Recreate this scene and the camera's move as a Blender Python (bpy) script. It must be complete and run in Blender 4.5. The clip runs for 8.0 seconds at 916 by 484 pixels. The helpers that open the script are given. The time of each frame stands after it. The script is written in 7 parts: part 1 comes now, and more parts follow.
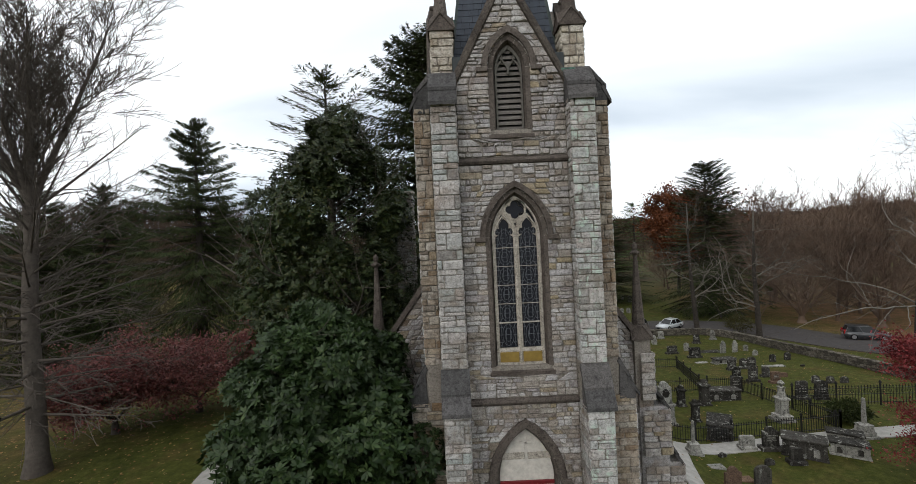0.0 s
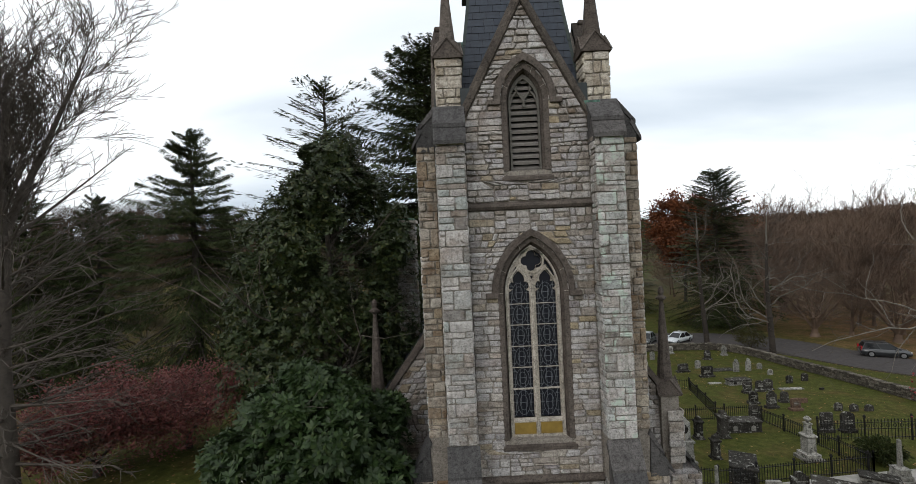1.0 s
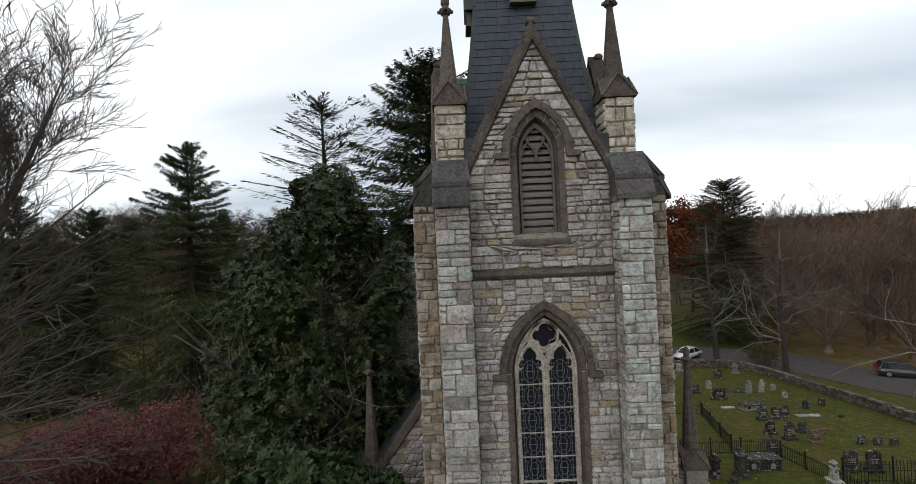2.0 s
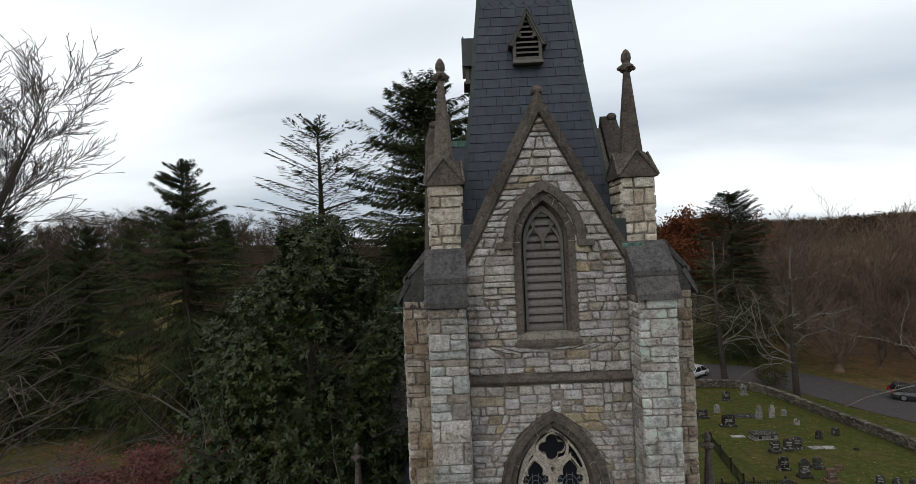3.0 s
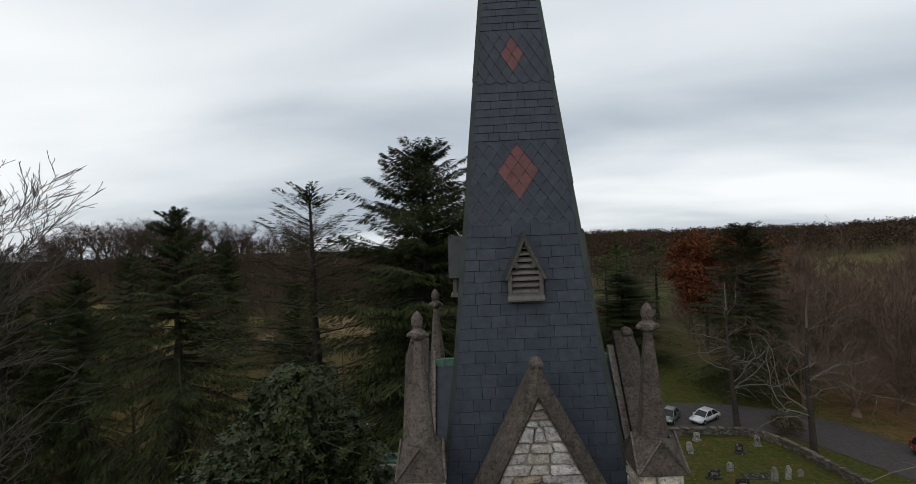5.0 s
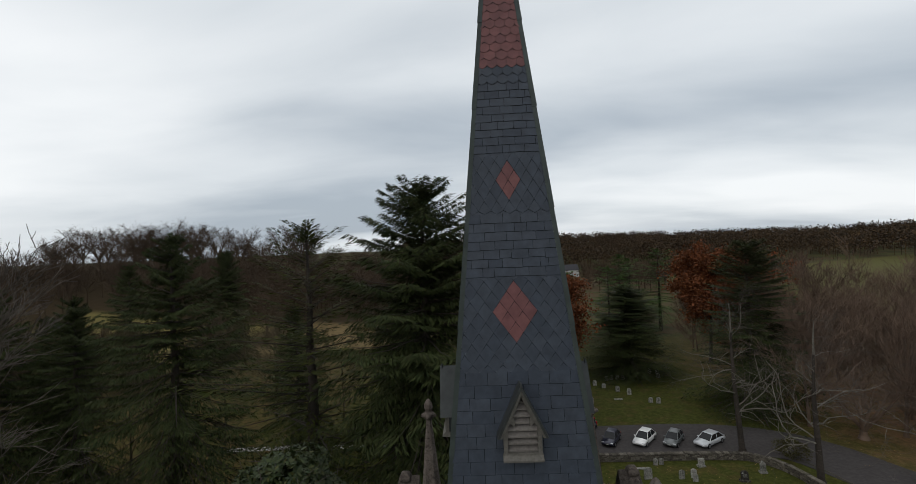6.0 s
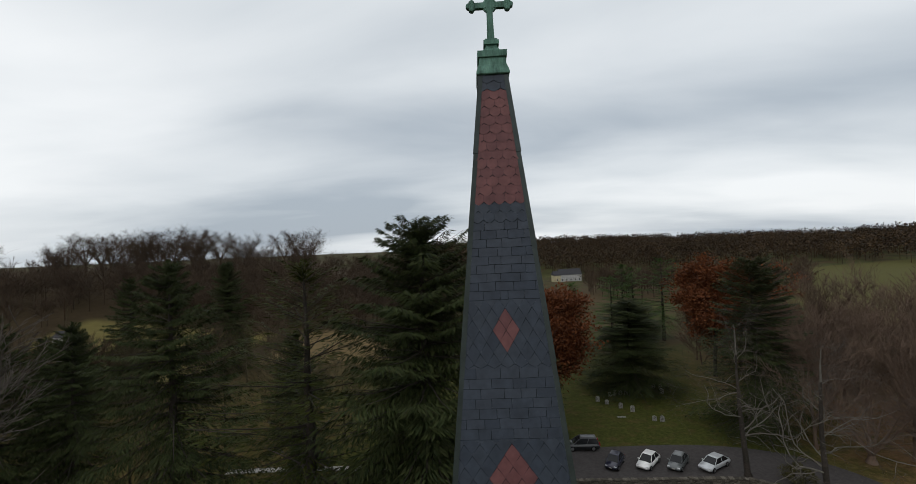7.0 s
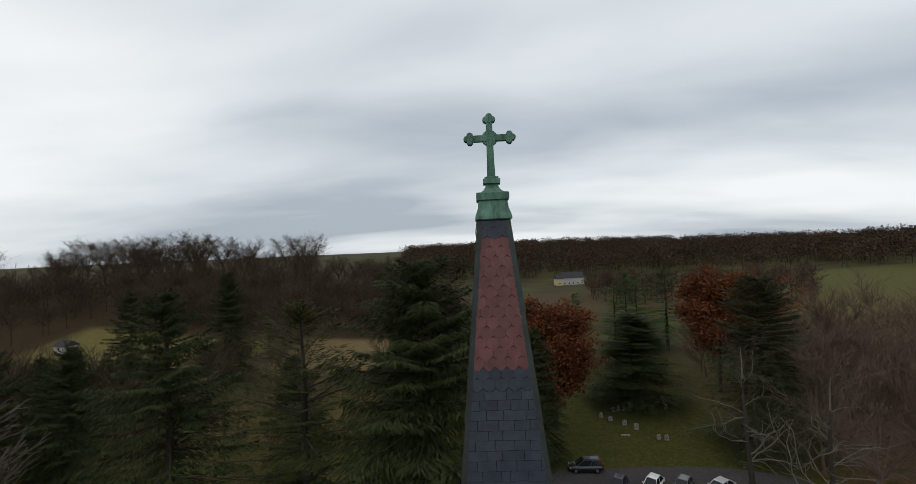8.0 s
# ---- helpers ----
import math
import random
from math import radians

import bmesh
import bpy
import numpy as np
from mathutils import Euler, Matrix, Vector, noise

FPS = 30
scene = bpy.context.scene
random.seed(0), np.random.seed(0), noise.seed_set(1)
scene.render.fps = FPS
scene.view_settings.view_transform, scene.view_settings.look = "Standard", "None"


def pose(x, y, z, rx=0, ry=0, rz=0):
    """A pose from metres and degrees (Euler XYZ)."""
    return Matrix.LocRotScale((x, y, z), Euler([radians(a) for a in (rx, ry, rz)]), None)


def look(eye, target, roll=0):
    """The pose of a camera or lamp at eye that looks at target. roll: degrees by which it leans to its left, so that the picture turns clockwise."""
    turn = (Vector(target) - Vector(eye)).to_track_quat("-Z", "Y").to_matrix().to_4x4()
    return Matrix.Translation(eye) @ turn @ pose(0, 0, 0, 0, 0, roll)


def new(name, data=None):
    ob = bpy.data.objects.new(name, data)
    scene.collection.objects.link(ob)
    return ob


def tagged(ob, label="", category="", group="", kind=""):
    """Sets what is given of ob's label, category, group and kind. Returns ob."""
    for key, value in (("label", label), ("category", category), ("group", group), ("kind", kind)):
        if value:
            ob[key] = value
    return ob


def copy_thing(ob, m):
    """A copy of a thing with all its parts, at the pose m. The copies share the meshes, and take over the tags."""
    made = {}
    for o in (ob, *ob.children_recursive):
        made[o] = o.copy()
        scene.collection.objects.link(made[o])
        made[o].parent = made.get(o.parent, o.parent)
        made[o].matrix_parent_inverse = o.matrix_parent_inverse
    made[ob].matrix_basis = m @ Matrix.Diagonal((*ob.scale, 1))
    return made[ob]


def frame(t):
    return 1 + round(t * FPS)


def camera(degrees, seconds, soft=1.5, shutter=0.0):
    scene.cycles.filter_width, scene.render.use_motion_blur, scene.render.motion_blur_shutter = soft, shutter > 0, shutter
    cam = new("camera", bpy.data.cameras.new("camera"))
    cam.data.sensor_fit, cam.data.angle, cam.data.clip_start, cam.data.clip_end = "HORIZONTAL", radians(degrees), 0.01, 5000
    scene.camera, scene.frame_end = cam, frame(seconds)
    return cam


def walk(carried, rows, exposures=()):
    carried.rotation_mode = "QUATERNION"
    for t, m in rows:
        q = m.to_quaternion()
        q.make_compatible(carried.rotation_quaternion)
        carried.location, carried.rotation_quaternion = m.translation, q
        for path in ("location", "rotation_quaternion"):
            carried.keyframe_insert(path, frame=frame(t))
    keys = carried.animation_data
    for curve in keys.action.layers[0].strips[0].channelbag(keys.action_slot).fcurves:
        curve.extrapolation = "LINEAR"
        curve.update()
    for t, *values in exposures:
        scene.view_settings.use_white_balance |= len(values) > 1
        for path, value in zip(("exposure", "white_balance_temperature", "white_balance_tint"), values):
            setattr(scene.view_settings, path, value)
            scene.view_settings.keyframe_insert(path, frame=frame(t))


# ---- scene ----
# ---- camera and walk ----
cam = camera(91.6, 8.0, soft=0.65)
METRES, EYE, TILT, LEAN, TURN = 20.0, 9.5, 0.0, 2.7, 0.0
ROWS = [
    (0.0, 0.0, 0.0, 0.0, -0.0, -0.0, 0.0),
    (0.5, -0.0059, 0.0392, 0.0342, 0.1, 0.08, 0.03),
    (1.0, -0.0088, 0.0775, 0.0706, 0.26, 0.16, -0.04),
    (1.5, -0.0096, 0.1143, 0.1097, 0.47, 0.21, -0.09),
    (3.0, -0.0039, 0.209, 0.2509, 0.96, 0.39, -0.24),
    (3.5, 0.0008, 0.2347, 0.3092, 1.1, 0.45, -0.24),
    (4.0, 0.0054, 0.2564, 0.3731, 1.29, 0.48, -0.25),
    (4.5, 0.0096, 0.2762, 0.4372, 1.47, 0.47, -0.28),
    (6.0, 0.0214, 0.3277, 0.6295, 1.88, 0.57, -0.22),
    (6.5, 0.0248, 0.3414, 0.6937, 2.03, 0.63, -0.2),
    (7.0, 0.0269, 0.3567, 0.7598, 2.18, 0.64, -0.2),
    (7.5, 0.0281, 0.3741, 0.8261, 2.32, 0.67, -0.17),
    (8.0, 0.0293, 0.3956, 0.8929, 2.46, 0.63, -0.16),
]
EXPOSURES = [(0.0, 0.48), (1.5, 0.38), (3.0, 0.16), (4.5, -0.05), (6.0, -0.15), (8.0, -0.18)]
walk(cam, [(t, pose(0, 0, EYE, TILT, LEAN, TURN) @ pose(METRES * x, METRES * y, METRES * z, 90 + pitch, roll, yaw)) for t, x, y, z, yaw, pitch, roll in ROWS], EXPOSURES)

# ---- world and sun ----
SUN_ELEV, SUN_AZ = radians(32), radians(215)
world = bpy.data.worlds.new("overcast_sky")
scene.world = world
world.use_nodes = True
wn, wl = world.node_tree.nodes, world.node_tree.links
wn.clear()


def wnode(kind, **kw):
    n = wn.new(kind)
    for k, v in kw.items():
        n.inputs[k].default_value = v
    return n


w_out = wn.new("ShaderNodeOutputWorld")
sky = wn.new("ShaderNodeTexSky")
sky.sky_type, sky.sun_disc = "NISHITA", False
sky.sun_elevation, sky.sun_rotation = SUN_ELEV, SUN_AZ
sky.air_density, sky.dust_density = 1.0, 3.0
w_co = wn.new("ShaderNodeTexCoord")
w_sep = wn.new("ShaderNodeSeparateXYZ")
wl.new(w_co.outputs["Generated"], w_sep.inputs[0])
# a flat cloud deck: the direction divided by its height
w_h = wn.new("ShaderNodeMath"); w_h.operation = "MAXIMUM"; w_h.inputs[1].default_value = 0.0
wl.new(w_sep.outputs["Z"], w_h.inputs[0])
w_h2 = wn.new("ShaderNodeMath"); w_h2.operation = "ADD"; w_h2.inputs[1].default_value = 0.15
wl.new(w_h.outputs[0], w_h2.inputs[0])
w_div = wn.new("ShaderNodeVectorMath"); w_div.operation = "DIVIDE"
w_cmb = wn.new("ShaderNodeCombineXYZ")
for k in ("X", "Y", "Z"):
    wl.new(w_h2.outputs[0], w_cmb.inputs[k])
wl.new(w_co.outputs["Generated"], w_div.inputs[0])
wl.new(w_cmb.outputs[0], w_div.inputs[1])
w_map = wn.new("ShaderNodeMapping")
w_map.inputs["Scale"].default_value = (0.36, 0.62, 0.0)
w_map.inputs["Location"].default_value = (3.1, 0.4, 0.0)
w_map.inputs["Rotation"].default_value = (0, 0, 0.25)
wl.new(w_div.outputs[0], w_map.inputs[0])
w_n1 = wnode("ShaderNodeTexNoise", Scale=0.55, Detail=3.0, Roughness=0.4, Distortion=0.15)
w_n2 = wnode("ShaderNodeTexNoise", Scale=2.0, Detail=5.0, Roughness=0.5, Distortion=0.3)
for n in (w_n1, w_n2):
    wl.new(w_map.outputs[0], n.inputs["Vector"])
w_mix = wn.new("ShaderNodeMath"); w_mix.operation = "MULTIPLY_ADD"
w_mix.inputs[1].default_value = 0.22
wl.new(w_n2.outputs["Fac"], w_mix.inputs[0])
wl.new(w_n1.outputs["Fac"], w_mix.inputs[2])
# the deck is thinner and lighter overhead to the east, heavier low down
w_low = wn.new("ShaderNodeMapRange")
for k, v in (("From Min", 0.04), ("From Max", 0.42), ("To Min", -0.09), ("To Max", 0.0)):
    w_low.inputs[k].default_value = v
wl.new(w_sep.outputs["Z"], w_low.inputs["Value"])
w_east = wn.new("ShaderNodeMath"); w_east.operation = "ADD"; w_east.inputs[1].default_value = 0.025
wl.new(w_low.outputs[0], w_east.inputs[0])
w_prod = wn.new("ShaderNodeMath"); w_prod.operation = "MULTIPLY"
wl.new(w_sep.outputs["X"], w_prod.inputs[0])
wl.new(w_east.outputs[0], w_prod.inputs[1])
w_add = wn.new("ShaderNodeMath"); w_add.operation = "ADD"
wl.new(w_mix.outputs[0], w_add.inputs[0])
wl.new(w_low.outputs[0], w_add.inputs[1])
w_add2 = wn.new("ShaderNodeMath"); w_add2.operation = "ADD"
wl.new(w_add.outputs[0], w_add2.inputs[0])
wl.new(w_prod.outputs[0], w_add2.inputs[1])
# level bands of thicker and thinner cloud, bent by the deck's own unevenness
w_ph = wn.new("ShaderNodeMath"); w_ph.operation = "MULTIPLY_ADD"
w_ph.inputs[1].default_value = 5.0
wl.new(w_n1.outputs["Fac"], w_ph.inputs[0])
w_zk = wn.new("ShaderNodeMath"); w_zk.operation = "MULTIPLY_ADD"
w_zk.inputs[1].default_value, w_zk.inputs[2].default_value = 26.0, -5.1
wl.new(w_sep.outputs["Z"], w_zk.inputs[0])
wl.new(w_zk.outputs[0], w_ph.inputs[2])
w_cos = wn.new("ShaderNodeMath"); w_cos.operation = "COSINE"
wl.new(w_ph.outputs[0], w_cos.inputs[0])
w_off = wn.new("ShaderNodeMath"); w_off.operation = "MULTIPLY_ADD"
w_off.inputs[1].default_value = 0.04
wl.new(w_cos.outputs[0], w_off.inputs[0])
wl.new(w_add2.outputs[0], w_off.inputs[2])
w_ramp = wn.new("ShaderNodeValToRGB")
w_ramp.color_ramp.elements[0].position, w_ramp.color_ramp.elements[0].color = 0.40, (0.47, 0.535, 0.605, 1)
w_ramp.color_ramp.elements[1].position, w_ramp.color_ramp.elements[1].color = 0.645, (1.035, 1.065, 1.085, 1)
e = w_ramp.color_ramp.elements.new(0.53)
e.color = (0.80, 0.85, 0.89, 1)
wl.new(w_off.outputs[0], w_ramp.inputs[0])
w_bg1 = wn.new("ShaderNodeBackground"); w_bg1.inputs["Strength"].default_value = 0.07
w_bg2 = wn.new("ShaderNodeBackground"); w_bg2.inputs["Strength"].default_value = 1.08
wl.new(sky.outputs[0], w_bg1.inputs[0])
wl.new(w_ramp.outputs[0], w_bg2.inputs[0])
w_ms = wn.new("ShaderNodeMixShader"); w_ms.inputs[0].default_value = 0.88
wl.new(w_bg1.outputs[0], w_ms.inputs[1])
wl.new(w_bg2.outputs[0], w_ms.inputs[2])
wl.new(w_ms.outputs[0], w_out.inputs[0])

sun_data = bpy.data.lights.new("sun", "SUN")
sun_data.energy, sun_data.angle, sun_data.color = 0.5, radians(25), (1.0, 0.96, 0.9)
sun = new("sun", sun_data)
sun.matrix_world = look((0, 0, 0), (-math.sin(SUN_AZ) * math.cos(SUN_ELEV), -math.cos(SUN_AZ) * math.cos(SUN_ELEV), -math.sin(SUN_ELEV)))
sun.location = (-30, -60, 70)

# ---- materials ----


def material(name, rough=0.8, metal=0.0):
    m = bpy.data.materials.new(name)
    m.use_nodes = True
    nt = m.node_tree
    b = nt.nodes["Principled BSDF"]
    b.inputs["Roughness"].default_value, b.inputs["Metallic"].default_value = rough, metal
    b.inputs["Specular IOR Level"].default_value = 0.5 if rough < 0.5 else (0.25 if rough < 0.65 else 0.08)
    return m, nt, b


def nnode(nt, kind, **kw):
    n = nt.nodes.new(kind)
    for k, v in kw.items():
        n.inputs[k].default_value = v
    return n


def ramp(nt, fac, stops):
    r = nt.nodes.new("ShaderNodeValToRGB")
    els = r.color_ramp.elements
    els[0].position, els[0].color = stops[0][0], (*stops[0][1], 1)
    els[1].position, els[1].color = stops[-1][0], (*stops[-1][1], 1)
    for p, c in stops[1:-1]:
        x = els.new(p)
        x.color = (*c, 1)
    nt.links.new(fac, r.inputs[0])
    return r.outputs[0]


def blend(nt, mode, fac, a, b):
    m = nt.nodes.new("ShaderNodeMix")
    m.data_type, m.blend_type = "RGBA", mode
    for sock, val in ((m.inputs[0], fac), (m.inputs[6], a), (m.inputs[7], b)):
        if isinstance(val, (int, float)):
            sock.default_value = val
        elif isinstance(val, tuple):
            sock.default_value = (*val, 1)
        else:
            nt.links.new(val, sock)
    return m.outputs[2]


def rand_of(nt):
    """A number from 0 to 1, another for each object and each island of a joined mesh."""
    o, g = nt.nodes.new("ShaderNodeObjectInfo"), nt.nodes.new("ShaderNodeNewGeometry")
    a = nt.nodes.new("ShaderNodeMath"); a.operation = "ADD"
    f = nt.nodes.new("ShaderNodeMath"); f.operation = "FRACT"
    nt.links.new(o.outputs["Random"], a.inputs[0])
    nt.links.new(g.outputs["Random Per Island"], a.inputs[1])
    nt.links.new(a.outputs[0], f.inputs[0])
    return f.outputs[0]


def texture(nt, scale, detail=5.0, rough=0.6, space="Object", stretch=(1, 1, 1), kind="ShaderNodeTexNoise"):
    co = nt.nodes.new("ShaderNodeTexCoord")
    mp = nnode(nt, "ShaderNodeMapping", Scale=stretch)
    nt.links.new(co.outputs[space], mp.inputs[0])
    n = nnode(nt, kind, Scale=scale)
    if kind == "ShaderNodeTexNoise":
        n.inputs["Detail"].default_value, n.inputs["Roughness"].default_value = detail, rough
    nt.links.new(mp.outputs[0], n.inputs["Vector"])
    return n.outputs[0]


def world_noise(nt, scale, detail=5.0, rough=0.6, stretch=(1, 1, 1)):
    g = nt.nodes.new("ShaderNodeNewGeometry")
    mp = nnode(nt, "ShaderNodeMapping", Scale=stretch)
    nt.links.new(g.outputs["Position"], mp.inputs[0])
    n = nnode(nt, "ShaderNodeTexNoise", Scale=scale, Detail=detail, Roughness=rough)
    nt.links.new(mp.outputs[0], n.inputs["Vector"])
    return n.outputs[0]


def bump(nt, b, height, strength, dist=0.02):
    n = nnode(nt, "ShaderNodeBump", Strength=strength, Distance=dist)
    nt.links.new(height, n.inputs["Height"])
    nt.links.new(n.outputs[0], b.inputs["Normal"])


def stone_material(name, tones, stain, grain=9.0, rough=0.9, relief=0.7, streak=0.5, blotch=None, rust=0.0, spot=(0.56, 0.64)):
    m, nt, b = material(name, rough)
    col = ramp(nt, rand_of(nt), tones)
    coarse = world_noise(nt, 1.1, 6, 0.65)
    fine = world_noise(nt, grain, 8, 0.7)
    grit = world_noise(nt, grain * 3.2, 5, 0.7)
    col = blend(nt, "MULTIPLY", 0.75, col, ramp(nt, fine, [(0.32, (0.36, 0.34, 0.32)), (0.48, (0.95, 0.94, 0.92)), (0.68, (1.35, 1.32, 1.28))]))
    runs = world_noise(nt, 1.6, 7, 0.7, (3.0, 3.0, 0.35))
    col = blend(nt, "MIX", ramp(nt, runs, [(0.52, (0, 0, 0)), (0.72, (streak, streak, streak))]), col, stain)
    col = blend(nt, "MULTIPLY", 0.6, col, ramp(nt, coarse, [(0.3, (0.62, 0.6, 0.57)), (0.6, (1.05, 1.04, 1.0))]))
    if rust:
        iron = world_noise(nt, 1.3, 6, 0.7)
        col = blend(nt, "MIX", ramp(nt, iron, [(0.50, (0, 0, 0)), (0.66, (rust, rust, rust))]), col, (0.135, 0.083, 0.045))
    col = blend(nt, "MULTIPLY", 0.85, col, ramp(nt, grit, [(0.33, (0.34, 0.33, 0.32)), (0.46, (0.95, 0.95, 0.95)), (0.7, (1.28, 1.27, 1.25))]))
    # thin cracks and bedding lines
    seams = world_noise(nt, 3.0, 4, 0.6, (1.0, 1.0, 3.2))
    col = blend(nt, "MULTIPLY", 0.7, col, ramp(nt, seams, [(0.478, (1, 1, 1)), (0.497, (0.42, 0.40, 0.38)), (0.516, (1, 1, 1))]))
    if blotch:
        spots = world_noise(nt, 3.4, 6, 0.7)
        col = blend(nt, "MIX", ramp(nt, spots, [(spot[0], (0, 0, 0)), (spot[1], (0.85, 0.85, 0.85))]), col, blotch)
    nt.links.new(col, b.inputs["Base Color"])
    bump(nt, b, blend(nt, "ADD", 0.35, fine, grit), relief, 0.04)
    return m


M_STONE = stone_material("fieldstone", [(0.0, (0.2619, 0.2338, 0.214)), (0.14, (0.388, 0.3731, 0.3691)), (0.28, (0.3201, 0.3134, 0.3317)), (0.42, (0.4753, 0.4726, 0.4815)), (0.54, (0.2619, 0.2438, 0.2568)), (0.66, (0.4171, 0.4129, 0.428)), (0.76, (0.3492, 0.3184, 0.2943)), (0.86, (0.194, 0.1741, 0.1658)), (0.93, (0.3104, 0.2637, 0.1872)), (1.0, (0.3977, 0.393, 0.412))], (0.1261, 0.1174, 0.107), rust=0.45)
ASHLAR = [(0.0, (0.3492, 0.3383, 0.3371)), (0.2, (0.4365, 0.4229, 0.428)), (0.36, (0.2716, 0.2736, 0.2782)), (0.5, (0.388, 0.398, 0.4066)), (0.64, (0.2328, 0.204, 0.1872)), (0.78, (0.4753, 0.4676, 0.4815)), (0.9, (0.3201, 0.3532, 0.3585)), (1.0, (0.194, 0.1791, 0.1766))]
M_ASHLAR = stone_material("buttress_stone", ASHLAR, (0.13, 0.122, 0.105), grain=6.0, relief=0.8, streak=0.75, rust=0.5)
M_LICHEN = stone_material("lichened_buttress_stone", ASHLAR, (0.11, 0.12, 0.10), grain=6.0, relief=0.8, streak=0.8, blotch=(0.39, 0.47, 0.41), rust=0.3, spot=(0.53, 0.62))
M_RUSTY = stone_material("iron_stained_buttress_stone", [(0.0, (0.26, 0.22, 0.18)), (0.2, (0.33, 0.30, 0.27)), (0.4, (0.19, 0.14, 0.095)), (0.55, (0.38, 0.36, 0.335)), (0.7, (0.17, 0.145, 0.125)), (0.85, (0.29, 0.24, 0.18)), (1.0, (0.35, 0.33, 0.30))], (0.10, 0.085, 0.07), grain=6.0, relief=0.6, streak=0.7, rust=0.85)
M_PINSTONE = stone_material("pinnacle_stone", [(0.0, (0.42, 0.39, 0.345)), (0.25, (0.53, 0.505, 0.465)), (0.5, (0.36, 0.33, 0.29)), (0.75, (0.49, 0.455, 0.39)), (1.0, (0.28, 0.25, 0.21))], (0.16, 0.14, 0.11), grain=6.0, relief=0.6, rust=0.5)
M_MORTAR = stone_material("mortar", [(0.0, (0.2182, 0.199, 0.1819)), (1.0, (0.2619, 0.2438, 0.2247))], (0.1358, 0.1194, 0.107), grain=14)
M_BROWN = stone_material("brown_sandstone", [(0.0, (0.084, 0.072, 0.066)), (0.5, (0.102, 0.088, 0.081)), (1.0, (0.122, 0.107, 0.099))], (0.045, 0.039, 0.036), grain=7, relief=0.4, streak=0.7)
M_COPING = stone_material("weathered_coping_stone", [(0.0, (0.062, 0.054, 0.05)), (0.5, (0.078, 0.068, 0.062)), (1.0, (0.096, 0.084, 0.075))], (0.032, 0.03, 0.028), grain=9, relief=0.5, streak=0.8, blotch=(0.15, 0.135, 0.11), spot=(0.62, 0.75))
M_CAP = stone_material("weathered_slab", [(0.0, (0.0585, 0.05891, 0.06107)), (0.5, (0.0819, 0.08061, 0.08483)), (1.0, (0.09945, 0.09612, 0.0984))], (0.02925, 0.02914, 0.02986), grain=11, relief=0.35, streak=0.8)
M_LIME = stone_material("pale_tracery_stone", [(0.0, (0.3444, 0.3192, 0.288)), (1.0, (0.41, 0.3864, 0.36))], (0.205, 0.1764, 0.144), grain=10, relief=0.25, streak=0.5)


def simple(name, tones, rough=0.8, metal=0.0, grain=8.0, relief=0.2, dist=0.01, world_space=True):
    m, nt, b = material(name, rough, metal)
    col = ramp(nt, rand_of(nt), [(i / max(1, len(tones) - 1), c) for i, c in enumerate(tones)]) if len(tones) > 1 else ramp(nt, rand_of(nt), [(0, tones[0]), (1, tones[0])])
    tex = world_noise(nt, grain, 7, 0.65) if world_space else texture(nt, grain, 7, 0.65)
    col = blend(nt, "MULTIPLY", 0.7, col, ramp(nt, tex, [(0.3, (0.6, 0.6, 0.6)), (0.7, (1.2, 1.2, 1.2))]))
    nt.links.new(col, b.inputs["Base Color"])
    if relief:
        bump(nt, b, tex, relief, dist)
    return m


M_SLATE = simple("blue_grey_slate", [(0.027, 0.035, 0.050), (0.034, 0.043, 0.059), (0.030, 0.038, 0.053), (0.039, 0.048, 0.064), (0.032, 0.040, 0.054)], 0.5, 0, 5.0, 0.2)
# near-black colour that stands in for shade in the gaps between slates
M_SLATE_GAP = simple("dark_slate_gap", [(0.010, 0.012, 0.015), (0.014, 0.016, 0.019)], 0.8, 0, 6.0, 0.2)
M_SLATE_RED = simple("red_slate", [(0.120, 0.049, 0.050), (0.140, 0.058, 0.057), (0.106, 0.044, 0.046)], 0.55, 0, 6.0, 0.2)
M_LEAD = simple("dark_metal_flashing", [(0.035, 0.04, 0.042), (0.045, 0.05, 0.05)], 0.5, 0.4, 4.0, 0.1)
M_HIP = simple("dull_copper_flashing", [(0.034, 0.043, 0.041), (0.042, 0.053, 0.049), (0.036, 0.046, 0.046)], 0.5, 0.3, 3.0, 0.1)
# near-black colour in place of the shade inside the tower and lucarnes
M_DARK = simple("unlit_void", [(0.012, 0.012, 0.013)], 0.9, 0, 3, 0)
M_TIMBER = simple("grey_painted_timber", [(0.105, 0.10, 0.09), (0.125, 0.118, 0.105)], 0.7, 0, 20, 0.15)
M_LOUVRE = simple("weathered_louvre_board", [(0.125, 0.115, 0.107), (0.155, 0.143, 0.133), (0.175, 0.163, 0.152)], 0.75, 0, 15, 0.2)
M_WHITE = simple("white_plaster", [(0.48, 0.45, 0.41)], 0.85, 0, 5, 0.1)
M_RED_DOOR = simple("red_painted_door", [(0.132, 0.012, 0.015)], 0.5, 0, 9, 0.1)
M_OCHRE = simple("yellow_ochre_panel", [(0.2061, 0.1368, 0.033)], 0.5, 0, 5, 0.1)
M_LEADCAME = simple("lead_came", [(0.13, 0.14, 0.155)], 0.5, 0.3, 30, 0)
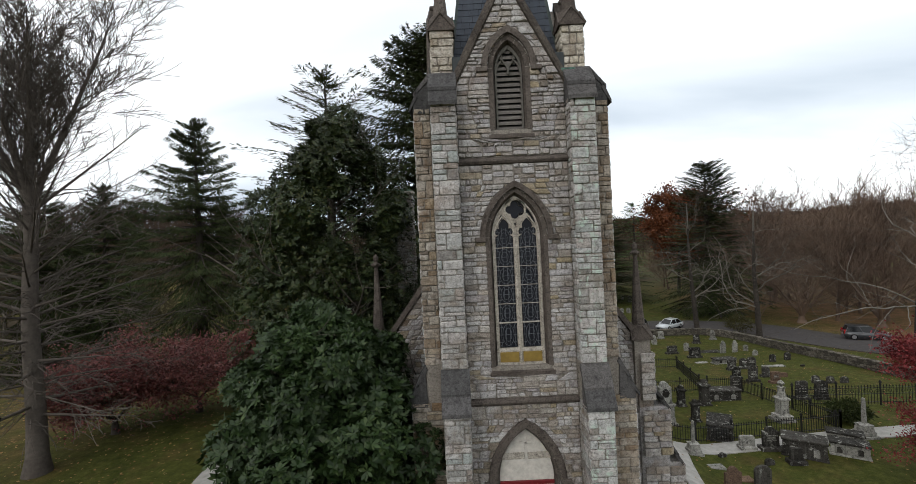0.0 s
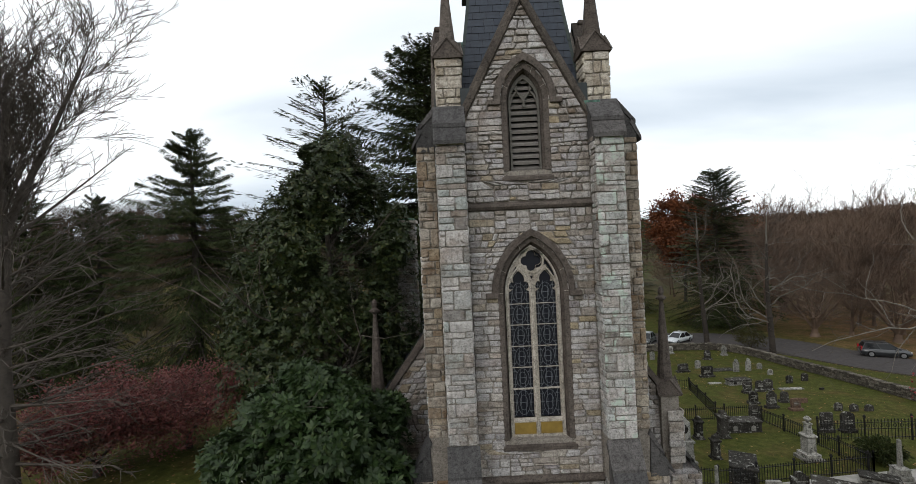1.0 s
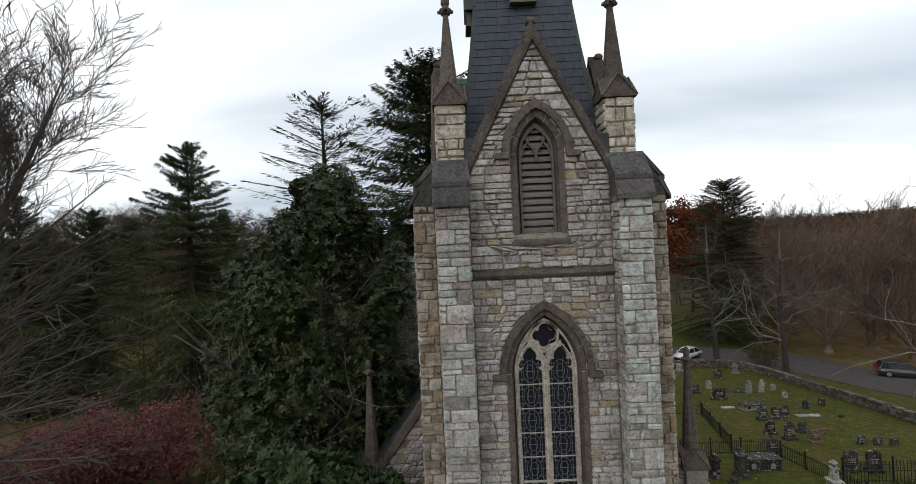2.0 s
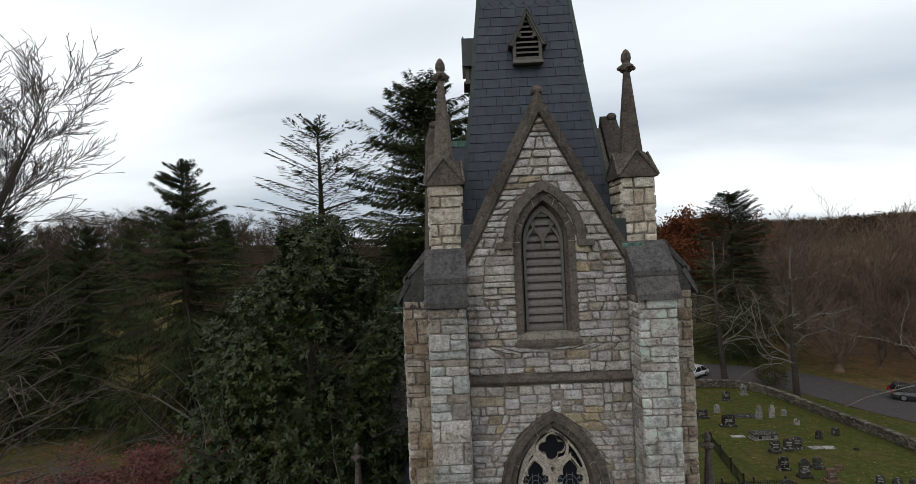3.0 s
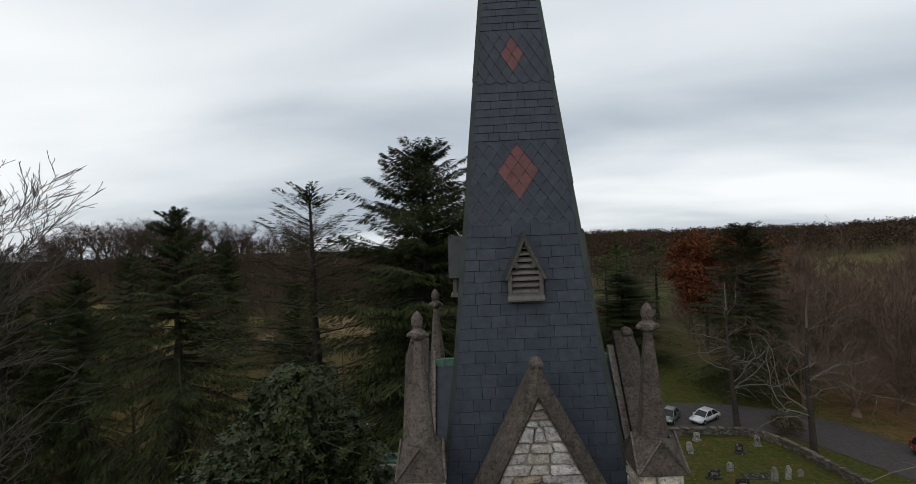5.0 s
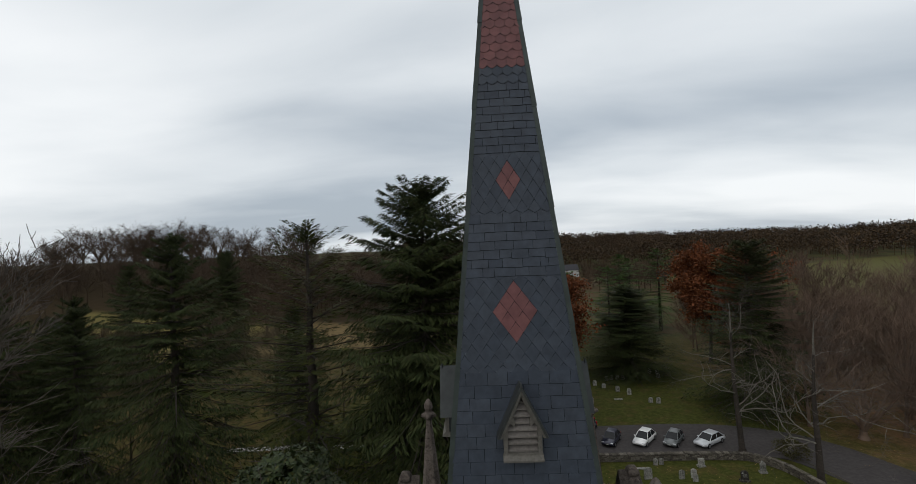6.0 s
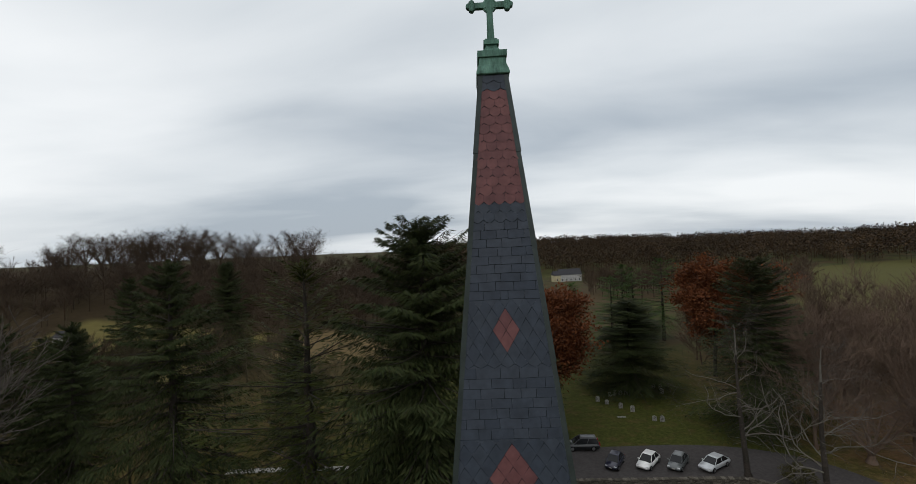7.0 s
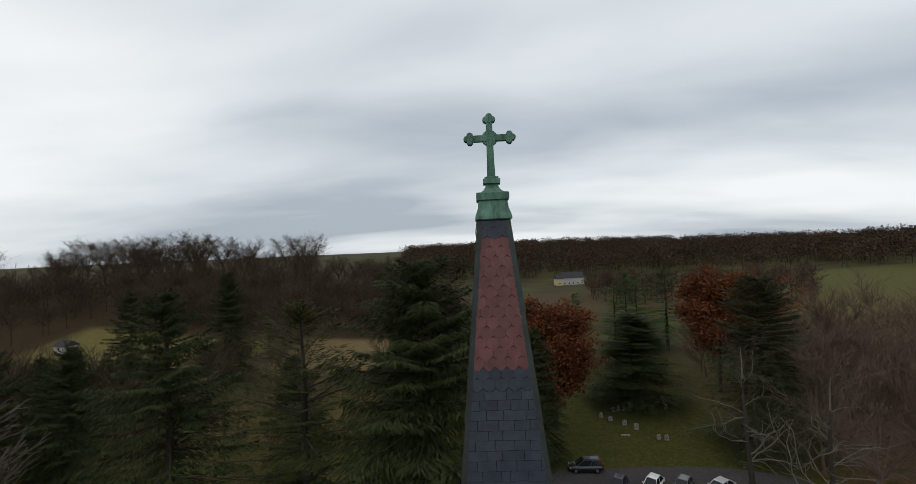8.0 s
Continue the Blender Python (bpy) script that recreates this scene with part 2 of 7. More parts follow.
M_IRON = simple("black_iron", [(0.012, 0.012, 0.013), (0.02, 0.018, 0.017)], 0.5, 0.3, 30, 0.1)


def copper_material():
    m, nt, b = material("verdigris_copper", 0.65, 0.15)
    runs = texture(nt, 6.0, 8, 0.75, "Object", (1, 1, 0.22))
    col = ramp(nt, runs, [(0.34, (0.028, 0.042, 0.036)), (0.46, (0.065, 0.125, 0.10)), (0.62, (0.115, 0.22, 0.175)), (0.80, (0.22, 0.35, 0.29))])
    nt.links.new(col, b.inputs["Base Color"])
    bump(nt, b, runs, 0.2, 0.01)
    return m


M_COPPER = copper_material()


def glass_material(name, col, rough=0.12):
    m, nt, b = material(name, rough)
    b.inputs["Specular IOR Level"].default_value = 0.25
    c = ramp(nt, rand_of(nt), [(0, col), (1, tuple(v * 1.6 for v in col))])
    nt.links.new(c, b.inputs["Base Color"])
    bump(nt, b, texture(nt, 9.0, 3), 0.15, 0.01)
    return m


M_STAINED = glass_material("dark_stained_glass", (0.004, 0.0045, 0.008), 0.4)
M_CARGLASS = glass_material("car_glass", (0.01, 0.011, 0.012), 0.05)


def leaf_material(name, tones, rough=0.6, patch=0.35, trans=0.15):
    m, nt, b = material(name, rough)
    col = ramp(nt, rand_of(nt), [(i / (len(tones) - 1), c) for i, c in enumerate(tones)])
    big = world_noise(nt, patch, 4, 0.6)
    col = blend(nt, "MULTIPLY", 0.8, col, ramp(nt, big, [(0.3, (0.55, 0.55, 0.55)), (0.7, (1.25, 1.25, 1.2))]))
    nt.links.new(col, b.inputs["Base Color"])
    if trans:
        tr = nt.nodes.new("ShaderNodeBsdfTranslucent")
        nt.links.new(col, tr.inputs[0])
        mx = nnode(nt, "ShaderNodeMixShader", Fac=trans)
        nt.links.new(b.outputs[0], mx.inputs[1])
        nt.links.new(tr.outputs[0], mx.inputs[2])
        nt.links.new(mx.outputs[0], nt.nodes["Material Output"].inputs[0])
    return m


M_SPRUCE = leaf_material("spruce_needles", [(0.019, 0.027, 0.011), (0.030, 0.041, 0.014), (0.045, 0.055, 0.020), (0.032, 0.035, 0.015)], 0.7)
M_SPRUCE_B = leaf_material("sparse_conifer_needles", [(0.02209, 0.02854, 0.00576), (0.03681, 0.04483, 0.00864), (0.04418, 0.04727, 0.0108)], 0.7)
M_PINE = leaf_material("pine_needles", [(0.02835, 0.0594, 0.01399), (0.04725, 0.0891, 0.01999), (0.0567, 0.101, 0.02499)], 0.7)
M_MAGNOLIA = leaf_material("glossy_evergreen_leaf", [(0.009, 0.020, 0.005), (0.015, 0.031, 0.008), (0.027, 0.048, 0.013), (0.012, 0.026, 0.006), (0.038, 0.057, 0.017)], 0.5, 0.5, 0.08)
M_MAGNOLIA_B = leaf_material("olive_evergreen_leaf", [(0.010, 0.020, 0.005), (0.018, 0.031, 0.007), (0.030, 0.042, 0.009), (0.014, 0.024, 0.006), (0.048, 0.050, 0.011)], 0.52, 0.5, 0.08)
M_MAPLE = leaf_material("dark_red_maple_leaf", [(0.09639, 0.02599, 0.02826), (0.1446, 0.04135, 0.0413), (0.1767, 0.05906, 0.04891), (0.08032, 0.03544, 0.0326)], 0.6, 0.6, 0.2)
M_SCARLET = leaf_material("scarlet_leaf", [(0.165, 0.022, 0.026), (0.205, 0.034, 0.034), (0.125, 0.020, 0.026)], 0.6, 0.8, 0.2)
M_RUSSET = leaf_material("russet_oak_leaf", [(0.0855, 0.03084, 0.01376), (0.1197, 0.03838, 0.01588), (0.1453, 0.05141, 0.02011), (0.07695, 0.03084, 0.01588)], 0.7, 0.3, 0.15)
M_TWIG = leaf_material("brown_twigs", [(0.09469, 0.06693, 0.05078), (0.1326, 0.09129, 0.06773), (0.1073, 0.07906, 0.06547)], 0.85, 0.15, 0.0)
M_TWIG_DULL = leaf_material("dull_olive_brown_twigs", [(0.051, 0.0435, 0.0255), (0.075, 0.0615, 0.036), (0.063, 0.054, 0.036)], 0.85, 0.15, 0.0)
M_BARK = simple("grey_brown_bark", [(0.0744, 0.06303, 0.05428), (0.0963, 0.08318, 0.07178)], 0.9, 0, 5, 0.6, 0.03)
M_BARK_DARK = simple("dark_bark", [(0.035, 0.03, 0.026), (0.05, 0.042, 0.036)], 0.9, 0, 5, 0.6, 0.03)
M_BARK_PALE = simple("pale_sycamore_bark", [(0.115, 0.104, 0.09), (0.155, 0.143, 0.123)], 0.85, 0, 2.0, 0.3, 0.02)


# ---- building blocks ----
def thing(name, x, y, z, label, category, group="", kind="", rz=0.0):
    ob = new(name)
    ob.matrix_basis = pose(x, y, z, 0, 0, rz)
    return tagged(ob, label, category, group, kind)


def link_mesh(name, me, mat, parent=None, label=""):
    ob = new(name, me)
    if mat is not None and not me.materials:
        me.materials.append(mat)
    ob.parent = parent
    return tagged(ob, label)


def part(name, bm, mat, parent=None, label="", smooth=False):
    """One mesh object from a bmesh, under a thing or a part."""
    me = bpy.data.meshes.new(name)
    bmesh.ops.recalc_face_normals(bm, faces=bm.faces)
    bm.to_mesh(me)
    bm.free()
    if smooth:
        me.polygons.foreach_set("use_smooth", [True] * len(me.polygons))
    return link_mesh(name, me, mat, parent, label)


def raw(name, verts, faces, mat, parent=None, label="", smooth=False):
    """One mesh object from arrays of vertices and faces."""
    me = bpy.data.meshes.new(name)
    me.from_pydata(verts.tolist() if hasattr(verts, "tolist") else verts, [], faces.tolist() if hasattr(faces, "tolist") else faces)
    if smooth:
        me.polygons.foreach_set("use_smooth", [True] * len(me.polygons))
    me.update()
    return link_mesh(name, me, mat, parent, label)


def box(bm, x0, x1, y0, y1, z0, z1, bevel=0.0):
    r = bmesh.ops.create_cube(bm, size=1.0)
    vs = r["verts"]
    bmesh.ops.scale(bm, vec=(x1 - x0, y1 - y0, z1 - z0), verts=vs)
    bmesh.ops.translate(bm, vec=((x0 + x1) / 2, (y0 + y1) / 2, (z0 + z1) / 2), verts=vs)
    if bevel:
        es = list({e for v in vs for e in v.link_edges})
        bmesh.ops.bevel(bm, geom=es, offset=bevel, segments=1, affect="EDGES")
    return bm


def boxes(*specs, bevel=0.0):
    bm = bmesh.new()
    for s in specs:
        box(bm, *s, bevel=bevel)
    return bm


def loft(bm, rings, cap=True):
    """Skin between rings of equally many points."""
    vs = [[bm.verts.new(p) for p in r] for r in rings]
    n = len(vs[0])
    for a, b in zip(vs, vs[1:]):
        for i in range(n):
            bm.faces.new((a[i], a[(i + 1) % n], b[(i + 1) % n], b[i]))
    if cap:
        bm.faces.new(vs[0][::-1])
        bm.faces.new(vs[-1])
    return bm


def lathe(bm, profile, n=12, cx=0.0, cy=0.0, turn=0.0):
    return loft(bm, [[(cx + max(r, 0.001) * math.cos(turn + 2 * math.pi * i / n), cy + max(r, 0.001) * math.sin(turn + 2 * math.pi * i / n), z) for i in range(n)] for r, z in profile])


def square_stack(bm, profile, cx=0.0, cy=0.0):
    """A stack of square sections: rows of half width and height."""
    return loft(bm, [[(cx - h, cy - h, z), (cx + h, cy - h, z), (cx + h, cy + h, z), (cx - h, cy + h, z)] for h, z in profile])


def prism(bm, outline, holes, y0, y1, rot=None):
    """A slab between the planes y0 (front) and y1 from an outline of (x, z), with holes through it."""
    from mathutils.geometry import tessellate_polygon
    loops = [outline] + list(holes)
    tris = tessellate_polygon([[Vector((x, z, 0)) for x, z in lp] for lp in loops])
    flat = [p for lp in loops for p in lp]
    f = [bm.verts.new((x, y0, z)) for x, z in flat]
    k = [bm.verts.new((x, y1, z)) for x, z in flat]
    for a, b, c in tris:
        try:
            bm.faces.new((f[a], f[b], f[c]))
            bm.faces.new((k[c], k[b], k[a]))
        except ValueError:
            pass
    o = 0
    for lp in loops:
        n = len(lp)
        for i in range(n):
            j = (i + 1) % n
            bm.faces.new((f[o + i], f[o + j], k[o + j], k[o + i]))
        o += n
    if rot is not None:
        bmesh.ops.transform(bm, matrix=rot, verts=f + k)
    return bm


def plate(bm, outline, holes, y0, y1):
    """A pierced slab between the planes y0 and y1: an outline of (x, z) and any number of holes."""
    for y in (y0, y1):
        edges = []
        for lp in [outline] + list(holes):
            vs = [bm.verts.new((x, y, z)) for x, z in lp]
            edges += [bm.edges.new((vs[i], vs[(i + 1) % len(vs)])) for i in range(len(vs))]
        bmesh.ops.triangle_fill(bm, use_beauty=True, use_dissolve=False, edges=edges)
    for lp in [outline] + list(holes):
        n = len(lp)
        f, k = ([bm.verts.new((x, y, z)) for x, z in lp] for y in (y0, y1))
        for i in range(n):
            bm.faces.new((f[i], f[(i + 1) % n], k[(i + 1) % n], k[i]))
    bmesh.ops.remove_doubles(bm, verts=bm.verts, dist=1e-5)
    return bm


def arch(a, spring, rise, foot, n=9, cx=0.0):
    """Outline of a pointed arch: half width a, from its foot up over the spring line to an apex at spring + rise."""
    big = (a * a + rise * rise) / (2 * a)
    top = math.acos((big - a) / big)
    pts = [(cx - a, foot)]
    for i in range(n + 1):
        t = top * i / n
        pts.append((cx + (big - a) - big * math.cos(t), spring + big * math.sin(t)))
    return pts + [(2 * cx - x, z) for x, z in pts[::-1][1:]]


def ring_between(bm, inner, outer, y0, y1, closed=False):
    """A moulding between two outlines of equally many points, from the front y0 to the back y1."""
    n = len(inner)
    vs = [[bm.verts.new((x, y, z)) for x, z in lp] for lp, y in ((inner, y0), (outer, y0), (outer, y1), (inner, y1))]
    for i in range(n if closed else n - 1):
        j = (i + 1) % n
        for a, b in ((0, 1), (1, 2), (2, 3), (3, 0)):
            bm.faces.new((vs[a][i], vs[a][j], vs[b][j], vs[b][i]))
    if not closed:
        for i in (0, n - 1):
            bm.faces.new([vs[a][i] for a in range(4)])
    return bm


def tubes(A, B, ra, rb, k=5):
    """Vertices and faces of tapered tubes from the points A to B."""
    A, B, ra, rb = (np.asarray(v, float) for v in (A, B, ra, rb))
    d = B - A
    d /= np.linalg.norm(d, axis=1, keepdims=True) + 1e-9
    ref = np.where(np.abs(d[:, 2:3]) < 0.9, np.array([[0, 0, 1.0]]), np.array([[1.0, 0, 0]]))
    u = np.cross(d, ref)
    u /= np.linalg.norm(u, axis=1, keepdims=True) + 1e-9
    w = np.cross(d, u)
    ang = np.arange(k) * 2 * math.pi / k
    ca, sa = np.cos(ang)[None, :, None], np.sin(ang)[None, :, None]
    off = u[:, None] * ca + w[:, None] * sa
    v = np.concatenate([A[:, None] + off * ra[:, None, None], B[:, None] + off * rb[:, None, None]], axis=1).reshape(-1, 3)
    i = np.arange(k)
    quad = np.stack([i, (i + 1) % k, (i + 1) % k + k, i + k], axis=1)
    f = (quad[None] + (np.arange(len(A)) * 2 * k)[:, None, None]).reshape(-1, 4)
    return v, f


def blades(P, D, N, L, W, wide=0.45):
    """Pointed leaves: foot P, way D, normal N, length L, width W."""
    D = D / (np.linalg.norm(D, axis=1, keepdims=True) + 1e-9)
    S = np.cross(D, N)
    S /= np.linalg.norm(S, axis=1, keepdims=True) + 1e-9
    L, W = np.broadcast_to(L, len(P))[:, None], np.broadcast_to(W, len(P))[:, None]
    mid = P + D * L * wide
    v = np.stack([P, mid + S * W / 2, P + D * L, mid - S * W / 2], axis=1).reshape(-1, 3)
    f = np.arange(len(P) * 4).reshape(-1, 4)
    return v, f


def joined(pairs):
    vs, fs, o = [], [], 0
    for v, f in pairs:
        vs.append(v)
        fs.extend((f + o).tolist())
        o += len(v)
    return np.concatenate(vs), fs


def ss(a, b, v):
    t = np.clip((v - a) / (b - a), 0, 1)
    return t * t * (3 - 2 * t)



# ---- the land ----
def ground_z(x, y):
    x, y = np.asarray(x, float), np.asarray(y, float)
    g = 0.2 - 2.2 * ss(5, 13, x) * (1 - ss(24, 60, y)) - 4.9 * ss(22, 60, y)
    d = np.hypot(x, y)
    az = np.arctan2(x, np.maximum(y, 1e-3))
    left = 1 - ss(-0.42, -0.12, az)
    ahead = ss(0, 60, y)
    g = g + ahead * (25.0 * ss(150, 300, d) * left + (22.0 - 11.0 * ss(0.22, 0.72, az)) * ss(380, 640, d) * (1 - left))
    g = g + ahead * 6.0 * ss(90, 340, d) * ss(0.35, 0.75, az)
    return g + 0.06 * np.sin(x * 0.31 + 1) * np.cos(y * 0.23) + 0.5 * np.sin(x * 0.021) * np.cos(y * 0.017 + 2) * ss(60, 150, d)


def gz(x, y):
    return float(ground_z(x, y))


def axis_steps(inner, outer, step):
    near = np.arange(-inner, inner + 1e-6, step)
    far = [inner]
    while far[-1] < outer:
        far.append(far[-1] * 1.09 + step)
    far = np.array(far[1:])
    return np.concatenate([-far[::-1], near, far])


def terrain():
    xs, ys = axis_steps(80, 2600, 1.6), axis_steps(110, 2600, 1.6)
    X, Y = np.meshgrid(xs, ys)
    v = np.stack([X.ravel(), Y.ravel(), ground_z(X, Y).ravel()], axis=1)
    nx = len(xs)
    i = (np.arange(len(ys) - 1)[:, None] * nx + np.arange(nx - 1)[None]).ravel()
    f = np.stack([i, i + 1, i + 1 + nx, i + nx], axis=1)
    return v, f


def ground_material():
    m, nt, b = material("grass_and_leaf_litter", 0.95)
    fine = world_noise(nt, 2.2, 9, 0.8)
    mid = world_noise(nt, 0.45, 6, 0.6)
    big = world_noise(nt, 0.035, 5, 0.6)
    grass = ramp(nt, fine, [(0.3, (0.017, 0.022, 0.005)), (0.5, (0.040, 0.046, 0.009)), (0.7, (0.080, 0.079, 0.020))])
    litter = ramp(nt, fine, [(0.3, (0.036, 0.027, 0.009)), (0.55, (0.078, 0.055, 0.020)), (0.75, (0.15, 0.102, 0.037))])
    near = blend(nt, "MIX", ramp(nt, mid, [(0.5, (0, 0, 0)), (0.68, (0.75, 0.75, 0.75))]), grass, litter)
    # under the trees to the west the lawn is covered with leaves
    g = nt.nodes.new("ShaderNodeNewGeometry")
    sp = nt.nodes.new("ShaderNodeSeparateXYZ")
    nt.links.new(g.outputs["Position"], sp.inputs[0])
    west = nnode(nt, "ShaderNodeMapRange")
    west.inputs["From Min"].default_value, west.inputs["From Max"].default_value = -16, -25
    nt.links.new(sp.outputs["X"], west.inputs["Value"])
    near = blend(nt, "MIX", blend(nt, "MULTIPLY", 1.0, west.outputs[0], ramp(nt, mid, [(0.35, (0.2, 0.2, 0.2)), (0.6, (1, 1, 1))])), near, litter)
    east = nnode(nt, "ShaderNodeMapRange")
    east.inputs["From Min"].default_value, east.inputs["From Max"].default_value = 41, 60
    nt.links.new(sp.outputs["X"], east.inputs["Value"])
    near = blend(nt, "MIX", blend(nt, "MULTIPLY", 1.0, east.outputs[0], ramp(nt, mid, [(0.3, (0.3, 0.3, 0.3)), (0.6, (1, 1, 1))])), near, ramp(nt, fine, [(0.3, (0.085, 0.047, 0.026)), (0.7, (0.225, 0.128, 0.07))]))
    field = ramp(nt, big, [(0.38, (0.026, 0.030, 0.010)), (0.47, (0.056, 0.040, 0.02)), (0.54, (0.042, 0.044, 0.015)), (0.66, (0.06, 0.058, 0.02))])
    # a pale green field to the east and a tan one straight on
    def stretch_of(socket, lo, hi, soft):
        a, b_ = nnode(nt, "ShaderNodeMapRange"), nnode(nt, "ShaderNodeMapRange")
        for n_, p0, p1 in ((a, lo, lo + soft), (b_, hi, hi - soft)):
            n_.inputs["From Min"].default_value, n_.inputs["From Max"].default_value = p0, p1
            nt.links.new(sp.outputs[socket], n_.inputs["Value"])
        return blend(nt, "MULTIPLY", 1.0, a.outputs[0], b_.outputs[0])

    field = blend(nt, "MIX", blend(nt, "MULTIPLY", 0.85, stretch_of("X", -420, -20, 15), stretch_of("Y", 60, 420, 15)), field, (0.042, 0.030, 0.016))
    field = blend(nt, "MIX", blend(nt, "MULTIPLY", 1.0, stretch_of("X", 118, 420, 6), stretch_of("Y", 118, 330, 6)), field, (0.072, 0.068, 0.021))
    field = blend(nt, "MIX", blend(nt, "MULTIPLY", 1.0, stretch_of("X", -50, 118, 8), stretch_of("Y", 215, 300, 8)), field, (0.06, 0.043, 0.022))
    field = blend(nt, "MIX", blend(nt, "MULTIPLY", 1.0, stretch_of("X", -140, -68, 5), stretch_of("Y", 108, 165, 5)), field, (0.115, 0.098, 0.034))
    field = blend(nt, "MIX", blend(nt, "MULTIPLY", 1.0, stretch_of("X", -64, -10, 6), stretch_of("Y", 122, 170, 6)), field, (0.13, 0.095, 0.045))
    far = nnode(nt, "ShaderNodeMapRange")
    far.inputs["From Min"].default_value, far.inputs["From Max"].default_value = 95, 150
    ln = nt.nodes.new("ShaderNodeVectorMath"); ln.operation = "LENGTH"
    nt.links.new(g.outputs["Position"], ln.inputs[0])
    nt.links.new(ln.outputs["Value"], far.inputs["Value"])
    col = blend(nt, "MIX", far.outputs[0], near, blend(nt, "MULTIPLY", 0.5, field, ramp(nt, mid, [(0.3, (0.7, 0.7, 0.7)), (0.7, (1.2, 1.2, 1.2))])))
    nt.links.new(col, b.inputs["Base Color"])
    bump(nt, b, fine, 0.6, 0.06)
    return m


raw("ground", *terrain(), ground_material())
tagged(bpy.data.objects["ground"], "rolling lawn, leaf litter and far fields", "ground", kind="structure")

# ---- the church tower ----
CX, CY = 1.715, 15.38
WALL = 2.36                      # half the tower's width, and the distance of its front wall
B0, B1 = 1.60, 2.33              # buttresses, from and to
tower = thing("church_tower", CX, CY, 0, "grey fieldstone church tower with gables, buttresses and slate spire", "church tower")

LV = dict(a=0.40, spring=14.52, rise=0.74, foot=12.72)      # belfry louvre
WIN = dict(a=0.71, spring=9.58, rise=1.22, foot=5.80)       # tall window
DOOR = dict(a=0.80, spring=2.45, rise=1.43, foot=0.25)      # west door


def grown(o, d, drop=0.0):
    """The outline of an opening, grown by d."""
    return arch(o["a"] + d, o["spring"], o["rise"] + 1.15 * d, o["foot"] - drop)


def turned(i):
    return Matrix.Rotation(math.pi / 2 * i, 4, "Z")


GAB_X, APEX = 1.70, 17.30
gable_outline = [(-WALL, -0.6), (WALL, -0.6), (WALL, 14.15), (GAB_X, 14.15), (0, APEX), (-GAB_X, 14.15), (-WALL, 14.15)]
bm = prism(bmesh.new(), gable_outline, [grown(LV, 0.22)[::-1], grown(WIN, 0.20)[::-1], grown(DOOR, 0.2)[::-1]], -WALL, -WALL + 0.55)
part("front_wall", bm, M_MORTAR, tower, "mortared rubble wall")
side = [(-WALL + 0.56, -0.6), (WALL - 0.56, -0.6), (WALL - 0.56, 14.15), (GAB_X, 14.15), (0, APEX), (-GAB_X, 14.15), (-WALL + 0.56, 14.15)]
for i, nm in ((1, "side_wall"), (3, "side_wall"), (2, "rear_wall")):
    part(nm, prism(bmesh.new(), gable_outline if i == 2 else side, [grown(LV, 0.22)[::-1]], -WALL, -WALL + 0.55, turned(i)), M_MORTAR, tower)
# unseen floors, coloured near-black like the tower's unlit inside
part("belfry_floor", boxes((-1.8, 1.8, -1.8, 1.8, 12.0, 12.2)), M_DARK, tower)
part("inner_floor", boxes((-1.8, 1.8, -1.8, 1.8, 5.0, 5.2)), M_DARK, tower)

# string courses with a sloped top
for z in (11.82, 4.78):
    bm = bmesh.new()
    prof = [(-WALL + 0.02, z - 0.11), (-WALL - 0.07, z - 0.09), (-WALL - 0.11, z - 0.02), (-WALL - 0.10, z + 0.03), (-WALL + 0.02, z + 0.12)]
    loft(bm, [[(x, y, zz) for y, zz in prof] for x in (-B0 + 0.0, -0.55, 0.6, B0)])
    part("string_course", bm, M_BROWN, tower, "weathered brown stone string course")


def weathering(bm, x0, x1, rows, t=0.10):
    """Sloping cap slabs on a buttress; rows of (y low, z low, y high, z high)."""
    for ya, za, yb, zb in rows:
        d = Vector((0, yb - ya, zb - za)).normalized()
        n = Vector((0, d.z, -d.y)) * t
        loft(bm, [[(x, ya, za), (x, ya - n.y * 0 + 0.0, za - 0.10), (x, yb + 0.06, zb - 0.14), (x, yb, zb)] for x in (x0, x1)])
    return bm


